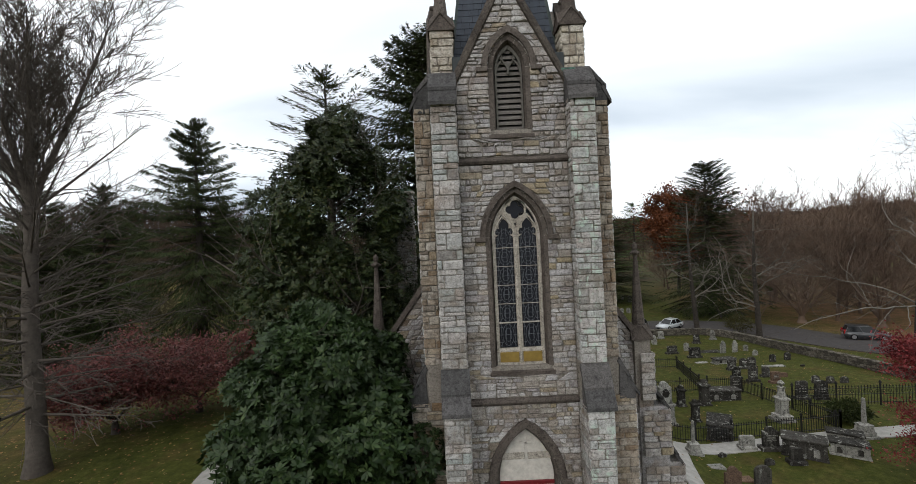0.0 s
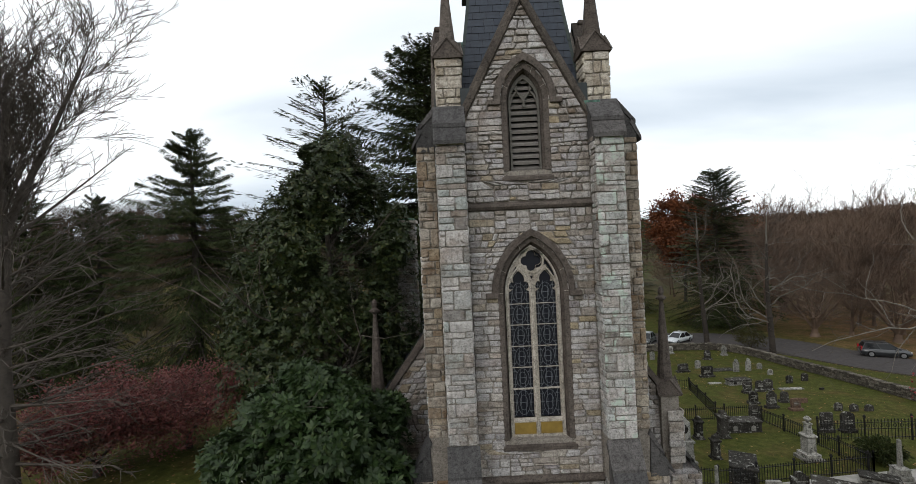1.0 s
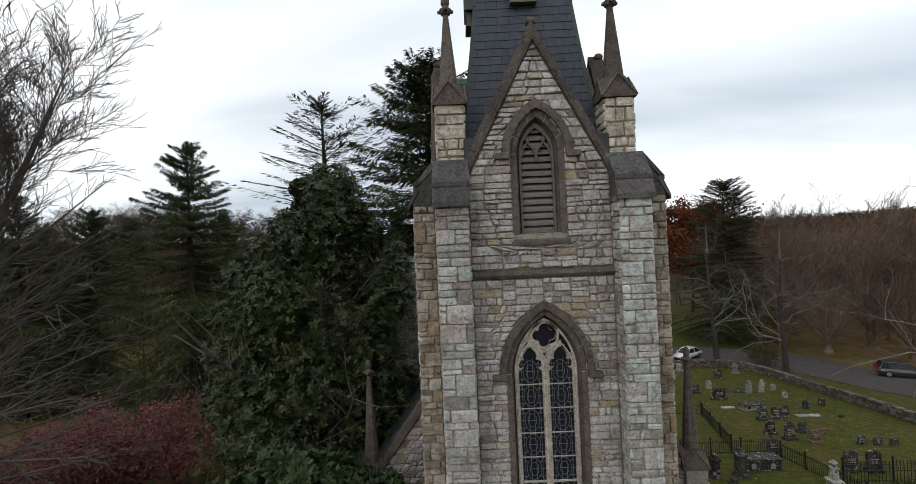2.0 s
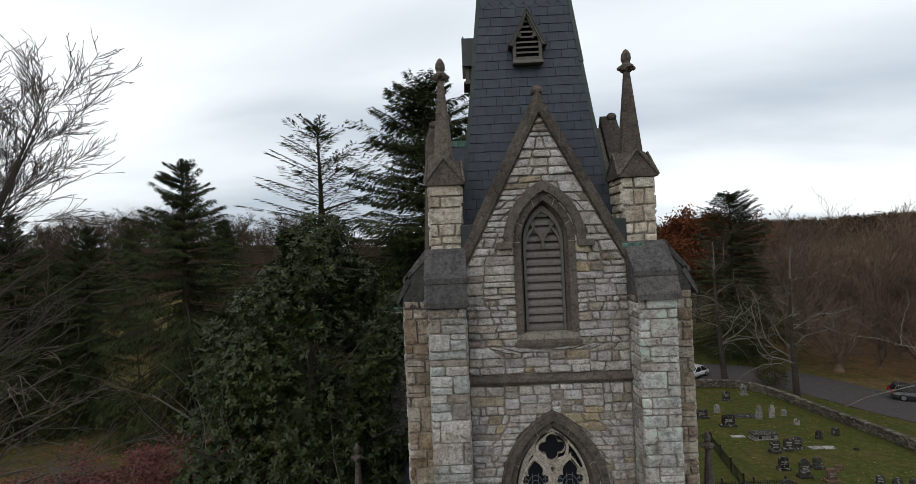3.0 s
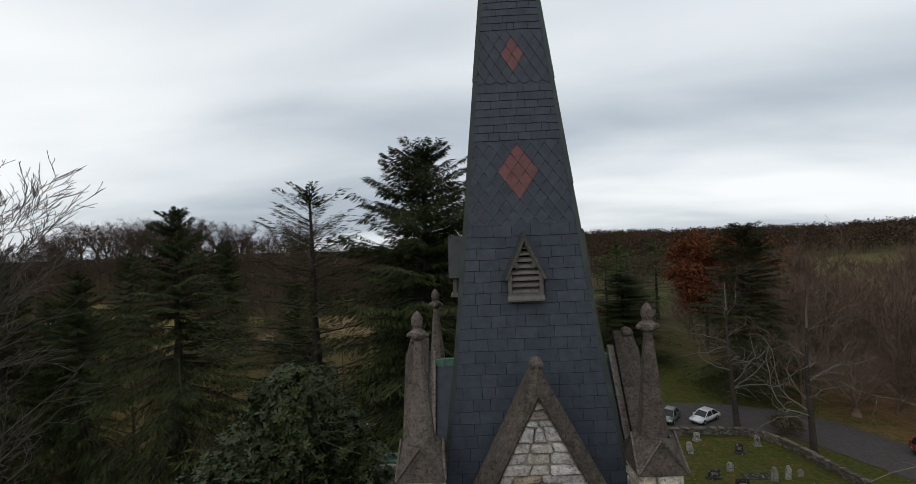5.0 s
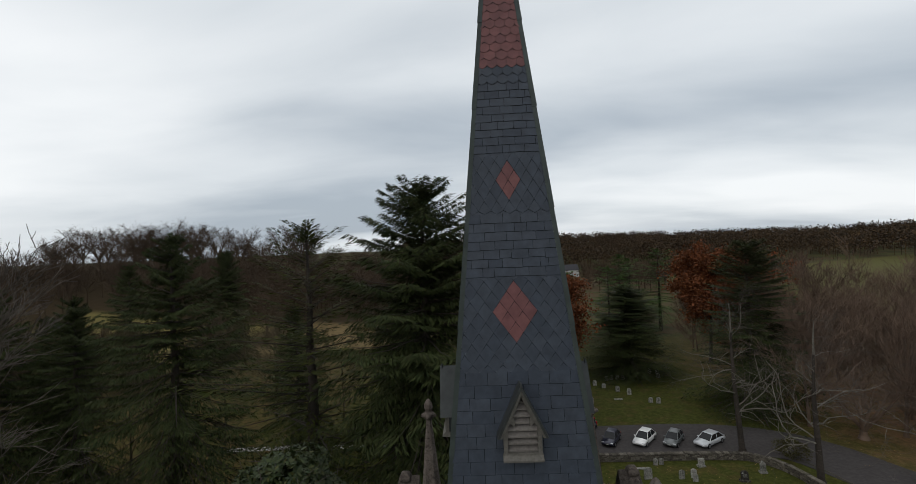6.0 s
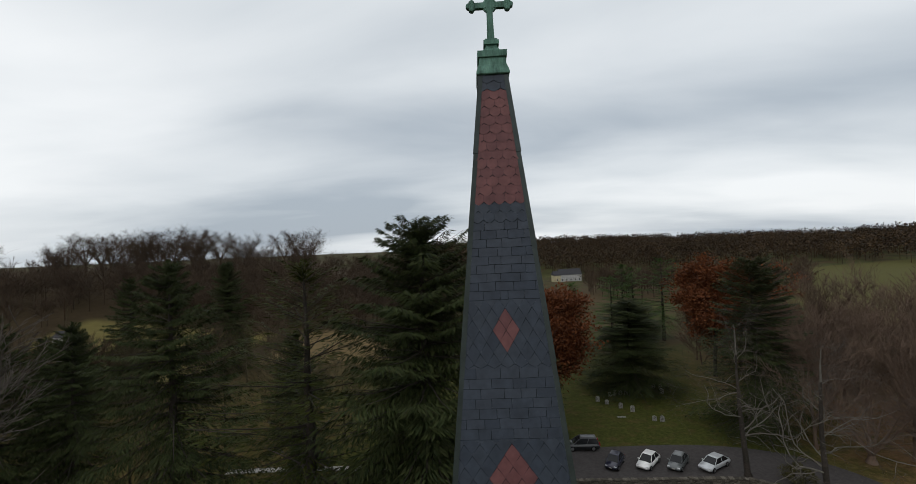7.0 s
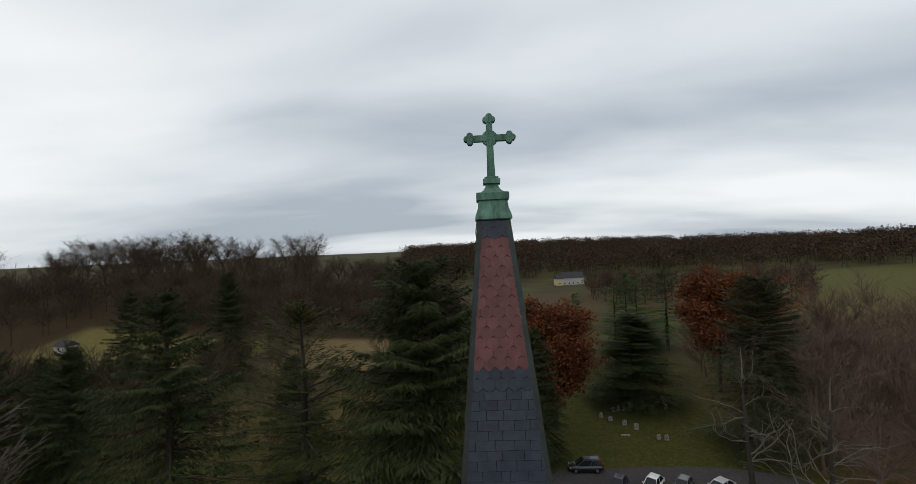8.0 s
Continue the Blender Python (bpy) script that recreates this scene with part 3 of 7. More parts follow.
STAGE = [(-3.30, -0.6, 4.95), (-2.86, 4.95, 13.55)]
for i in range(4):
    for s in (-1, 1):
        x0, x1 = sorted((s * B0, s * B1))
        bm = bmesh.new()
        for y, z0, z1 in STAGE:
            box(bm, x0 + 0.03, x1 - 0.03, y + 0.03, -WALL + 0.1, z0, z1)
        for prof in ([(-3.28, 4.7), (-3.29, 4.92), (-3.09, 5.27), (-2.85, 5.78), (-2.8, 4.7)], [(-2.84, 13.3), (-2.85, 13.52), (-2.72, 13.86), (-2.36, 14.34), (-2.3, 13.3)]):
            bw = loft(bmesh.new(), [[(x, y, z) for y, z in prof] for x in (x0 - 0.012, x1 + 0.012)])
            bmesh.ops.transform(bw, matrix=turned(i), verts=bw.verts)
            part("cap_core", bw, M_CAP, tower)
        bmesh.ops.transform(bm, matrix=turned(i), verts=bm.verts)
        butt = part("buttress", bm, M_MORTAR, tower)
        for rows in ([(-3.40, 4.85, -3.10, 5.38)], [(-3.17, 5.32, -2.84, 5.92)], [(-2.96, 13.46, -2.74, 13.96)], [(-2.83, 13.90, -2.36, 14.46)]):
            bm = weathering(bmesh.new(), x0 - 0.04, x1 + 0.04, rows)
            bmesh.ops.transform(bm, matrix=turned(i), verts=bm.verts)
            part("cap_slab", bm, M_CAP, butt, "dark weathered stone cap slab")

# gable copings, finials and the small roofs behind them
COPING = ((0.0, 0.42), (0.0, -0.05), (0.05, -0.09), (0.20, -0.09), (0.24, -0.05), (0.26, -0.05), (0.50, 0.02), (0.54, 0.08), (0.54, 0.42))    # rise over the wall's slope, depth
SLOPE = (APEX - 0.25 - 13.86) / (GAB_X - 0.02)


def coping_ring(s, t):
    """The coping's section, at the share t of its way from foot to apex."""
    return [(s * (GAB_X - 0.02 + v / SLOPE) * (1 - t), -WALL + y, 13.86 + (APEX - 0.25 + v - 13.86) * t) for v, y in COPING]


for i in range(4):
    for s in (-1, 1):
        cuts = (0.0, 0.27, 0.52, 0.78, 1.0) if s > 0 else (0.0, 0.22, 0.49, 0.73, 1.0)
        for a, b in zip(cuts, cuts[1:]):
            bm = loft(bmesh.new(), [coping_ring(s, a + 0.0012), coping_ring(s, b - 0.0012 * (b < 1))])
            bmesh.ops.transform(bm, matrix=turned(i), verts=bm.verts)
            part("gable_coping", bm, M_COPING, tower, "dark brown stone gable coping")
    bm = bmesh.new()
    square_stack(bm, [(0.10, APEX - 0.02), (0.105, APEX + 0.12), (0.06, APEX + 0.17), (0.105, APEX + 0.21), (0.11, APEX + 0.27), (0.075, APEX + 0.34), (0.02, APEX + 0.37)], 0, -WALL + 0.14)
    bmesh.ops.bevel(bm, geom=list(bm.edges), offset=0.012, segments=1, affect="EDGES")
    bmesh.ops.transform(bm, matrix=turned(i), verts=bm.verts)
    part("gable_finial", bm, M_BROWN, tower)
    bm = bmesh.new()
    rx, rz, ridge = GAB_X - 0.05, 14.2, APEX - 0.22
    loft(bm, [[(-rx, y, rz), (rx, y, rz), (0, y, ridge)] for y in (-WALL + 0.35, -0.9)])
    bmesh.ops.transform(bm, matrix=turned(i), verts=bm.verts)
    roof = part("gable_roof", bm, M_SLATE, tower, "slate cross roof behind a gable")
    bm = boxes((-0.07, 0.07, -WALL + 0.42, -1.0, ridge - 0.10, ridge + 0.05))
    bmesh.ops.transform(bm, matrix=turned(i), verts=bm.verts)
    part("ridge_cap", bm, M_COPPER, roof, "green copper ridge")

# parapet gutter boxes beside the pinnacles
for i in range(4):
    for s in (-1, 1):
        bm = boxes((min(s * 1.29, s * 1.64), max(s * 1.29, s * 1.64), -2.35, -1.62, 14.15, 14.92), bevel=0.02)
        bmesh.ops.transform(bm, matrix=turned(i), verts=bm.verts)
        part("gutter_box", bm, M_LEAD, tower, "black metal gutter box")
        if s > 0:
            bm = boxes((1.50, 1.92, -2.44, -2.30, 14.26, 14.42), bevel=0.01)
            bmesh.ops.transform(bm, matrix=turned(i), verts=bm.verts)
            part("flashing", bm, M_COPPER, tower, "green copper flashing")


# ---- pinnacles ----
def pinnacle(parent, cx, cy, base, h, shaft_h, spire_h):
    """A square shaft with four gablets and a tall stone spirelet with a knob."""
    part("pinnacle_shaft", boxes((cx - h + 0.04, cx + h - 0.04, cy - h + 0.04, cy + h - 0.04, base, base + shaft_h)), M_MORTAR, parent)
    z = base + shaft_h
    g, top = h + 0.045, z + 0.46
    bm = bmesh.new()
    apex = [bm.verts.new((cx + g * 0.86 * a, cy + g * 0.86 * b, top)) for a, b in ((0, -1), (1, 0), (0, 1), (-1, 0))]
    base_v = [bm.verts.new((cx + g * a, cy + g * b, z)) for a, b in ((-1, -1), (1, -1), (1, 1), (-1, 1))]
    low_v = [bm.verts.new((cx + g * a, cy + g * b, z - 0.06)) for a, b in ((-1, -1), (1, -1), (1, 1), (-1, 1))]
    q = h * 0.60
    body = [bm.verts.new((cx + q * a, cy + q * b, top)) for a, b in ((-1, -1), (1, -1), (1, 1), (-1, 1))]
    for i in range(4):
        j = (i + 1) % 4
        bm.faces.new((base_v[i], base_v[j], apex[i]))
        bm.faces.new((low_v[i], low_v[j], base_v[j], base_v[i]))
        bm.faces.new((apex[i], base_v[j], body[j]))
        bm.faces.new((base_v[i], apex[i], body[i]))
        bm.faces.new((apex[i], body[j], body[i]))
    bm.faces.new(low_v[::-1])
    block = part("gablet_block", bm, M_BROWN, parent, "gabled pinnacle base of brown stone")
    sq, mid = ((-1, -1), (1, -1), (1, 1), (-1, 1)), ((0, -1), (1, 0), (0, 1), (-1, 0))
    for i in range(4):
        tip_ = (cx + g * 0.90 * mid[i][0], cy + g * 0.90 * mid[i][1], top + 0.03)
        feet = [(cx + g * a, cy + g * b, z - 0.02) for a, b in (sq[i], sq[(i + 1) % 4])]
        v, f = tubes(feet, [tip_, tip_], np.full(2, h * 0.085), np.full(2, h * 0.07), 5)
        raw("gablet_moulding", v, f, M_BROWN, block)
    bm = bmesh.new()
    rings = []
    for r, zz in ((h * 0.64, z + 0.30), (h * 0.62, top), (h * 0.17, top + spire_h)):
        c = r * 0.55
        rings.append([(cx + a, cy + b, zz) for a, b in ((-c, -r), (c, -r), (r, -c), (r, c), (c, r), (-c, r), (-r, c), (-r, -c))])
    loft(bm, rings)
    part("spirelet", bm, M_BROWN, parent, "tapered brown stone spirelet")
    t = top + spire_h
    bm = bmesh.new()
    lathe(bm, [(h * 0.17, t - 0.02), (h * 0.34, t + 0.03), (h * 0.43, t + 0.09), (h * 0.42, t + 0.13), (h * 0.25, t + 0.17), (h * 0.22, t + 0.2), (h * 0.30, t + 0.27), (h * 0.28, t + 0.36), (h * 0.14, t + 0.45), (0.0, t + 0.49)], 10, cx, cy)
    for k in range(4):
        a = k * math.pi / 2
        bmesh.ops.create_icosphere(bm, subdivisions=1, radius=h * 0.15, matrix=Matrix.Translation((cx + h * 0.42 * math.cos(a), cy + h * 0.42 * math.sin(a), t + 0.08)))
    part("knob", bm, M_BROWN, parent, "carved stone knob finial")


PIN_C, PIN_H = 1.93, 0.35
for sx in (-1, 1):
    for sy in (-1, 1):
        pinnacle(tower, sx * PIN_C, sy * PIN_C, 14.1, PIN_H, 1.69, 1.70)

# ---- spire ----
SPIRE = [(14.3, 1.77), (15.83, 1.55), (17.3, 1.355), (19.9, 1.065), (27.75, 0.24)]


def spire_half(z):
    return float(np.interp(z, [p[0] for p in SPIRE], [p[1] for p in SPIRE]))


# the core is coloured dark, so gaps between the slates look shaded
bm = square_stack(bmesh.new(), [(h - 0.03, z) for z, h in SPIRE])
spire = part("spire_core", bm, M_SLATE_GAP, tower, "square slate spire")
HIP_CUTS = (14.3, 16.4, 18.5, 20.6, 22.7, 24.6, 26.3, 27.74)
for sx, sy in ((-1, -1), (1, -1), (1, 1), (-1, 1)):
    for z0, z1 in zip(HIP_CUTS, HIP_CUTS[1:]):
        rings = []
        for z, o in [(z0, 0.010)] + [(p[0], 0.006) for p in SPIRE if z0 < p[0] < z1] + [(z1 + 0.03, 0.0)]:
            h, w = spire_half(min(z, 27.74)), 0.058
            rings.append([(sx * (h - w), sy * (h + 0.012 + o), z), (sx * (h - 0.02), sy * (h + 0.016 + o), z), (sx * (h + 0.022 + o), sy * (h + 0.022 + o), z), (sx * (h + 0.016 + o), sy * (h - 0.02), z), (sx * (h + 0.012 + o), sy * (h - w), z), (sx * (h - w), sy * (h - w), z)])
        part("hip_strip", loft(bmesh.new(), rings), M_HIP, spire, "dark green-grey metal hip strip")

# lucarnes on the spire's four faces
for i in range(4):
    y = -spire_half(18.5) - 0.10
    m = turned(i)
    foot, eave, top = 18.52, 18.98, 19.68

    def lu(name, bm, mat, parent, label=""):
        bmesh.ops.transform(bm, matrix=m, verts=bm.verts)
        return part(name, bm, mat, parent, label)

    half = [(0.25, foot + 0.07), (0.25, eave + 0.05), (0.20, eave + 0.10), (0.125, eave + 0.05), (0.12, eave + 0.13), (0.15, eave + 0.21), (0.105, eave + 0.29), (0.0, top - 0.17)]
    lucarne = lu("lucarne", prism(bmesh.new(), [(-0.32, foot), (0.32, foot), (0.32, eave), (0, top - 0.02), (-0.32, eave)], [[(-x, z) for x, z in half] + [(x, z) for x, z in half[::-1][1:]]], y - 0.04, y + 0.03), M_TIMBER, tower, "grey painted wooden lucarne with louvres")
    lu("sill", loft(bmesh.new(), [[(x, y - 0.10, foot - 0.06), (x, y - 0.10, foot - 0.03), (x, y - 0.04, foot + 0.03), (x, y + 0.06, foot + 0.03), (x, y + 0.06, foot - 0.06)] for x in (-0.335, 0.335)]), M_TIMBER, lucarne)
    # added black sheet: the lucarne's dark inside, painted behind its louvres
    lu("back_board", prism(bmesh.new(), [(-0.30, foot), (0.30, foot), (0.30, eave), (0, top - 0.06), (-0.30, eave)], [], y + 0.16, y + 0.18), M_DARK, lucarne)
    for s in (-1, 1):
        a, b = sorted((s * 0.30, s * 0.318))
        lu("cheek", boxes((a, b, y + 0.031, y + 0.42, foot - 0.05, eave)), M_LEAD, lucarne)
        bm = bmesh.new()
        pts = [(s * 0.425, eave - 0.12), (s * 0.385, eave - 0.13), (0, top - 0.03), (0, top + 0.045)]
        loft(bm, [[(x, yy, z) for x, z in pts] for yy in (y - 0.12, y + 0.55)])
        lu("roof_slope", bm, M_LEAD, lucarne)
        bm = loft(bmesh.new(), [[(x, yy, z) for x, z in ((s * 0.385, eave - 0.13), (s * 0.34, eave - 0.13), (0, top - 0.115), (0, top - 0.032))] for yy in (y - 0.095, y - 0.04)])
        lu("barge_board", bm, M_TIMBER, lucarne)
    lu("peak", lathe(bmesh.new(), [(0.03, top), (0.02, top + 0.07), (0.0, top + 0.10)], 6, 0, y - 0.08), M_LEAD, lucarne)
    for k in range(8):
        z = foot + 0.09 + k * 0.115
        w = 0.26 if z < eave + 0.02 else max(0.05, 0.16 - max(0.0, z - eave - 0.2) * 0.3)
        lu("louvre", loft(bmesh.new(), [[(x, y + 0.0, z - 0.015), (x, y - 0.005, z + 0.012), (x, y + 0.10, z + 0.075), (x, y + 0.105, z + 0.05)] for x in (-w, w)]), M_LOUVRE, lucarne)

# copper cap and cross
part("copper_skirt", square_stack(bmesh.new(), [(0.285, 27.74), (0.30, 27.755), (0.295, 27.80), (0.25, 27.93), (0.232, 28.06), (0.265, 28.07), (0.268, 28.18), (0.225, 28.195)]), M_COPPER, tower, "green copper spire cap")
part("copper_neck", square_stack(bmesh.new(), [(0.20, 28.19), (0.145, 28.235), (0.11, 28.29), (0.10, 28.345), (0.14, 28.35), (0.14, 28.425), (0.115, 28.43), (0.115, 28.46), (0.08, 28.47)]), M_COPPER, tower)
bm = bmesh.new()
loft(bm, [[(-r, -0.045, z), (r, -0.045, z), (r, 0.045, z), (-r, 0.045, z)] for r, z in ((0.070, 28.44), (0.058, 28.8), (0.052, 29.42))])
loft(bm, [[(x, -0.044, 29.12 - 0.052), (x, 0.044, 29.12 - 0.052), (x, 0.044, 29.12 + 0.052), (x, -0.044, 29.12 + 0.052)] for x in (-0.31, 0.31)])


def disc(bm, x, z, r, hy, n=14):
    loft(bm, [[(x + rr * math.cos(2 * math.pi * k / n), yy, z + rr * math.sin(2 * math.pi * k / n)) for k in range(n)] for rr, yy in ((r - 0.012, -hy), (r, -hy + 0.012), (r, hy - 0.012), (r - 0.012, hy))])


for x, z, out in ((-0.33, 29.12, (-1, 0)), (0.33, 29.12, (1, 0)), (0, 29.43, (0, 1))):
    disc(bm, x, z, 0.068, 0.050, 12)
    disc(bm, x + out[0] * 0.052, z + out[1] * 0.052, 0.056, 0.052, 12)
    for k in (-1, 1):
        disc(bm, x + out[1] * k * 0.052, z + out[0] * k * 0.052, 0.056, 0.054, 12)
disc(bm, 0, 29.12, 0.135, 0.034, 24)
part("cross", bm, M_COPPER, tower, "green copper cross with trefoil ends and central disc")
bm = bmesh.new()
v, f = tubes([(-0.27, -0.2, 27.75), (-0.30, -0.2, 27.55)], [(-0.30, -0.2, 27.55), (-0.27, -0.24, 27.2)], np.array([0.009, 0.009]), np.array([0.009, 0.009]), 5)
raw("cable", v, f, M_LEAD, tower, "black cable loop")


# ---- openings of the tower ----
def set_opening(o, name, frame_w, depth, hood_w, drop):
    y = -WALL
    ob = part(name, ring_between(bmesh.new(), grown(o, 0.07), grown(o, frame_w, drop), y - 0.02, y + 0.12), M_BROWN, tower, "dark brown stone window surround")
    # splayed inner order
    bm = bmesh.new()
    a, b = grown(o, 0.075), grown(o, 0.0)
    va = [bm.verts.new((x, y + 0.01, z)) for x, z in a]
    vb = [bm.verts.new((x, y + depth, z)) for x, z in b]
    vc = [bm.verts.new((x, y + depth, z)) for x, z in grown(o, 0.075)]
    for i in range(len(a) - 1):
        bm.faces.new((va[i], va[i + 1], vb[i + 1], vb[i]))
        bm.faces.new((vb[i], vb[i + 1], vc[i + 1], vc[i]))
        bm.faces.new((vc[i], vc[i + 1], va[i + 1], va[i]))
    part("splay", bm, M_BROWN, ob)
    inner, outer = grown(o, 0.078), grown(o, frame_w - 0.012)
    for k in (1, 4, 8, len(inner) - 9, len(inner) - 5, len(inner) - 2):
        (xa, za), (xb, zb) = inner[k], outer[k]
        d = Vector((xb - xa, zb - za)).normalized()
        u, v = -d.y * 0.005, d.x * 0.005
        part("arch_joint", loft(bmesh.new(), [[(x - u, yy, z - v), (x + u, yy, z + v), (x + u, y + 0.02, z + v), (x - u, y + 0.02, z - v)] for x, z, yy in ((xa, za, y - 0.024), (xb, zb, y - 0.024))]), M_LIME, ob, "pale mortar joint")
    if hood_w:
        i0 = dict(o, foot=o["spring"] - 0.02)
        h = part("hood_mould", ring_between(bmesh.new(), grown(i0, frame_w - 0.01), grown(i0, frame_w + hood_w * 0.75), y - 0.13, y + 0.02), M_BROWN, ob, "projecting brown hood mould")
        ring = ring_between(bmesh.new(), grown(i0, frame_w + hood_w * 0.7), grown(i0, frame_w + hood_w), y - 0.10, y + 0.02)
        part("hood_edge", ring, M_BROWN, ob)
        for s in (-1, 1):
            x = s * (o["a"] + frame_w + hood_w * 0.5 + 0.07)
            part("label_stop", boxes((x - 0.16, x + 0.16, y - 0.15, y + 0.02, o["spring"] - 0.12, o["spring"] + 0.02), bevel=0.015), M_BROWN, ob)
    return ob


def rib(bm, pts, half, y0, y1):
    """A bar of even width along a line of (x, z)."""
    P = [Vector(p) for p in pts]
    left, right = [], []
    for i, p in enumerate(P):
        d = (P[min(i + 1, len(P) - 1)] - P[max(i - 1, 0)]).normalized()
        left.append((p.x - d.y * half, p.y + d.x * half))
        right.append((p.x + d.y * half, p.y - d.x * half))
    return ring_between(bm, left, right, y0, y1)


# belfry louvre
louvre = set_opening(LV, "belfry_window", 0.24, 0.22, 0.17, 0.02)
part("sill", loft(bmesh.new(), [[(x, -WALL - 0.08, 12.46), (x, -WALL - 0.08, 12.54), (x, -WALL + 0.25, 12.76), (x, -WALL + 0.25, 12.46)] for x in (-0.66, 0.66)]), M_BROWN, louvre)
o = LV
TY0, TY1 = -WALL + 0.13, -WALL + 0.20
bm = ring_between(bmesh.new(), arch(0.35, 14.50, 0.63, 12.78), arch(0.40, 14.52, 0.735, 12.74), TY0, TY1 + 0.02)
for sx in (-1, 1):
    rib(bm, [(sx * 0.35, 14.44), (sx * 0.335, 14.56), (sx * 0.28, 14.68), (sx * 0.20, 14.78), (sx * 0.17, 14.80)], 0.020, TY0 + 0.01, TY1)
    rib(bm, [(sx * 0.005, 14.52), (sx * 0.035, 14.62), (sx * 0.10, 14.71), (sx * 0.17, 14.80), (sx * 0.215, 14.90)], 0.022, TY0 + 0.01, TY1)
    rib(bm, [(sx * 0.17, 14.80), (sx * 0.16, 14.90), (sx * 0.20, 14.99), (sx * 0.14, 15.06), (sx * 0.07, 15.03), (sx * 0.075, 15.09), (0, 15.14)], 0.017, TY0 + 0.015, TY1)
    rib(bm, [(0, 14.66), (sx * 0.06, 14.69), (sx * 0.12, 14.76), (sx * 0.17, 14.80)], 0.018, TY0 + 0.015, TY1)
loft(bm, [[(-r, TY0, z), (r, TY0, z), (r, TY1, z), (-r, TY1, z)] for r, z in ((0.012, 14.38), (0.036, 14.44), (0.024, 14.50), (0.03, 14.66))])
part("tracery", bm, M_TIMBER, louvre, "grey wooden tracery head")
for k in range(15):
    z = 12.78 + k * 0.163
    w = o["a"] if z < o["spring"] else 0.4 - 0.26 * ((z - o["spring"]) / o["rise"]) ** 1.4 - 0.03
    part("louvre_slat", loft(bmesh.new(), [[(x, -WALL + 0.205, z - 0.045), (x, -WALL + 0.195, z + 0.02), (x, -WALL + 0.325, z + 0.12), (x, -WALL + 0.33, z + 0.06)] for x in (-w, w)]), M_LOUVRE, louvre)
# added black sheet in place of the belfry's shade behind the slats
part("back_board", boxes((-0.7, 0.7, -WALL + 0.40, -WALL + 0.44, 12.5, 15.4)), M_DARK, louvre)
for i in (1, 2, 3):
    part("side_louvre_board", prism(bmesh.new(), grown(LV, 0.21), [], -WALL + 0.15, -WALL + 0.2, turned(i)), M_LOUVRE, tower)

# tall window
window = set_opening(WIN, "tall_window", 0.21, 0.20, 0.15, 0.02)
part("sill", loft(bmesh.new(), [[(x, -WALL - 0.07, 5.54), (x, -WALL - 0.07, 5.64), (x, -WALL + 0.25, 5.82), (x, -WALL + 0.25, 5.54)] for x in (-0.95, 0.95)]), M_BROWN, window)
YT0, YT1 = -WALL + 0.15, -WALL + 0.25
ROSE_Z = 10.38


def light_hole(c):
    """A light with a pointed trefoil head."""
    half = [(0.265, 6.31), (0.265, 9.58), (0.205, 9.62), (0.16, 9.66), (0.20, 9.64), (0.245, 9.66), (0.268, 9.73), (0.25, 9.80), (0.20, 9.84), (0.14, 9.83), (0.155, 9.90), (0.14, 9.98), (0.08, 10.06), (0.0, 10.13)]
    return [(c - x, z) for x, z in half] + [(c + x, z) for x, z in half[::-1][1:]]


def foiled(cx, cz, reach, r, lobes, turn=0.0, n=7):
    """An outline of round lobes about a centre."""
    out = []
    for k in range(lobes):
        a0 = turn + 2 * math.pi * k / lobes
        for t in np.linspace(-1.75, 1.75, n):
            out.append((cx + reach * math.cos(a0) + r * math.cos(a0 + t), cz + reach * math.sin(a0) + r * math.sin(a0 + t)))
    return out


web = [[(sx * 0.50, 9.95), (sx * 0.37, 10.12), (sx * 0.385, 10.27), (sx * 0.46, 10.16)] for sx in (-1, 1)] + [[(-0.045, 9.99), (0.0, 9.88), (0.045, 9.99)]]
holes = [light_hole(-0.345), light_hole(0.345), foiled(0, ROSE_Z, 0.15, 0.122, 4), *web]
bm = plate(bmesh.new(), arch(0.712, WIN["spring"], 1.215, 5.80, 14), holes, YT0, YT1)
box(bm, -0.66, 0.66, YT0 - 0.012, YT1 + 0.004, 6.20, 6.31)
circle = [(math.cos(2 * math.pi * k / 24), math.sin(2 * math.pi * k / 24)) for k in range(24)]
ring_between(bm, [(x * 0.285, ROSE_Z + z * 0.285) for x, z in circle], [(x * 0.335, ROSE_Z + z * 0.335) for x, z in circle], YT0 - 0.03, YT0 + 0.02, True)
ring_between(bm, arch(0.665, WIN["spring"], 1.15, 5.84), arch(0.711, WIN["spring"], 1.213, 5.80), YT0 - 0.03, YT0 + 0.02)
for sx in (-1, 1):
    ring_between(bm, arch(0.292, 9.50, 0.70, 6.30, 7, sx * 0.345), arch(0.325, 9.50, 0.75, 6.30, 7, sx * 0.345), YT0 - 0.025, YT0 + 0.02)
part("tracery", bm, M_LIME, window, "pale stone tracery with two trefoiled lights and a quatrefoil rose")
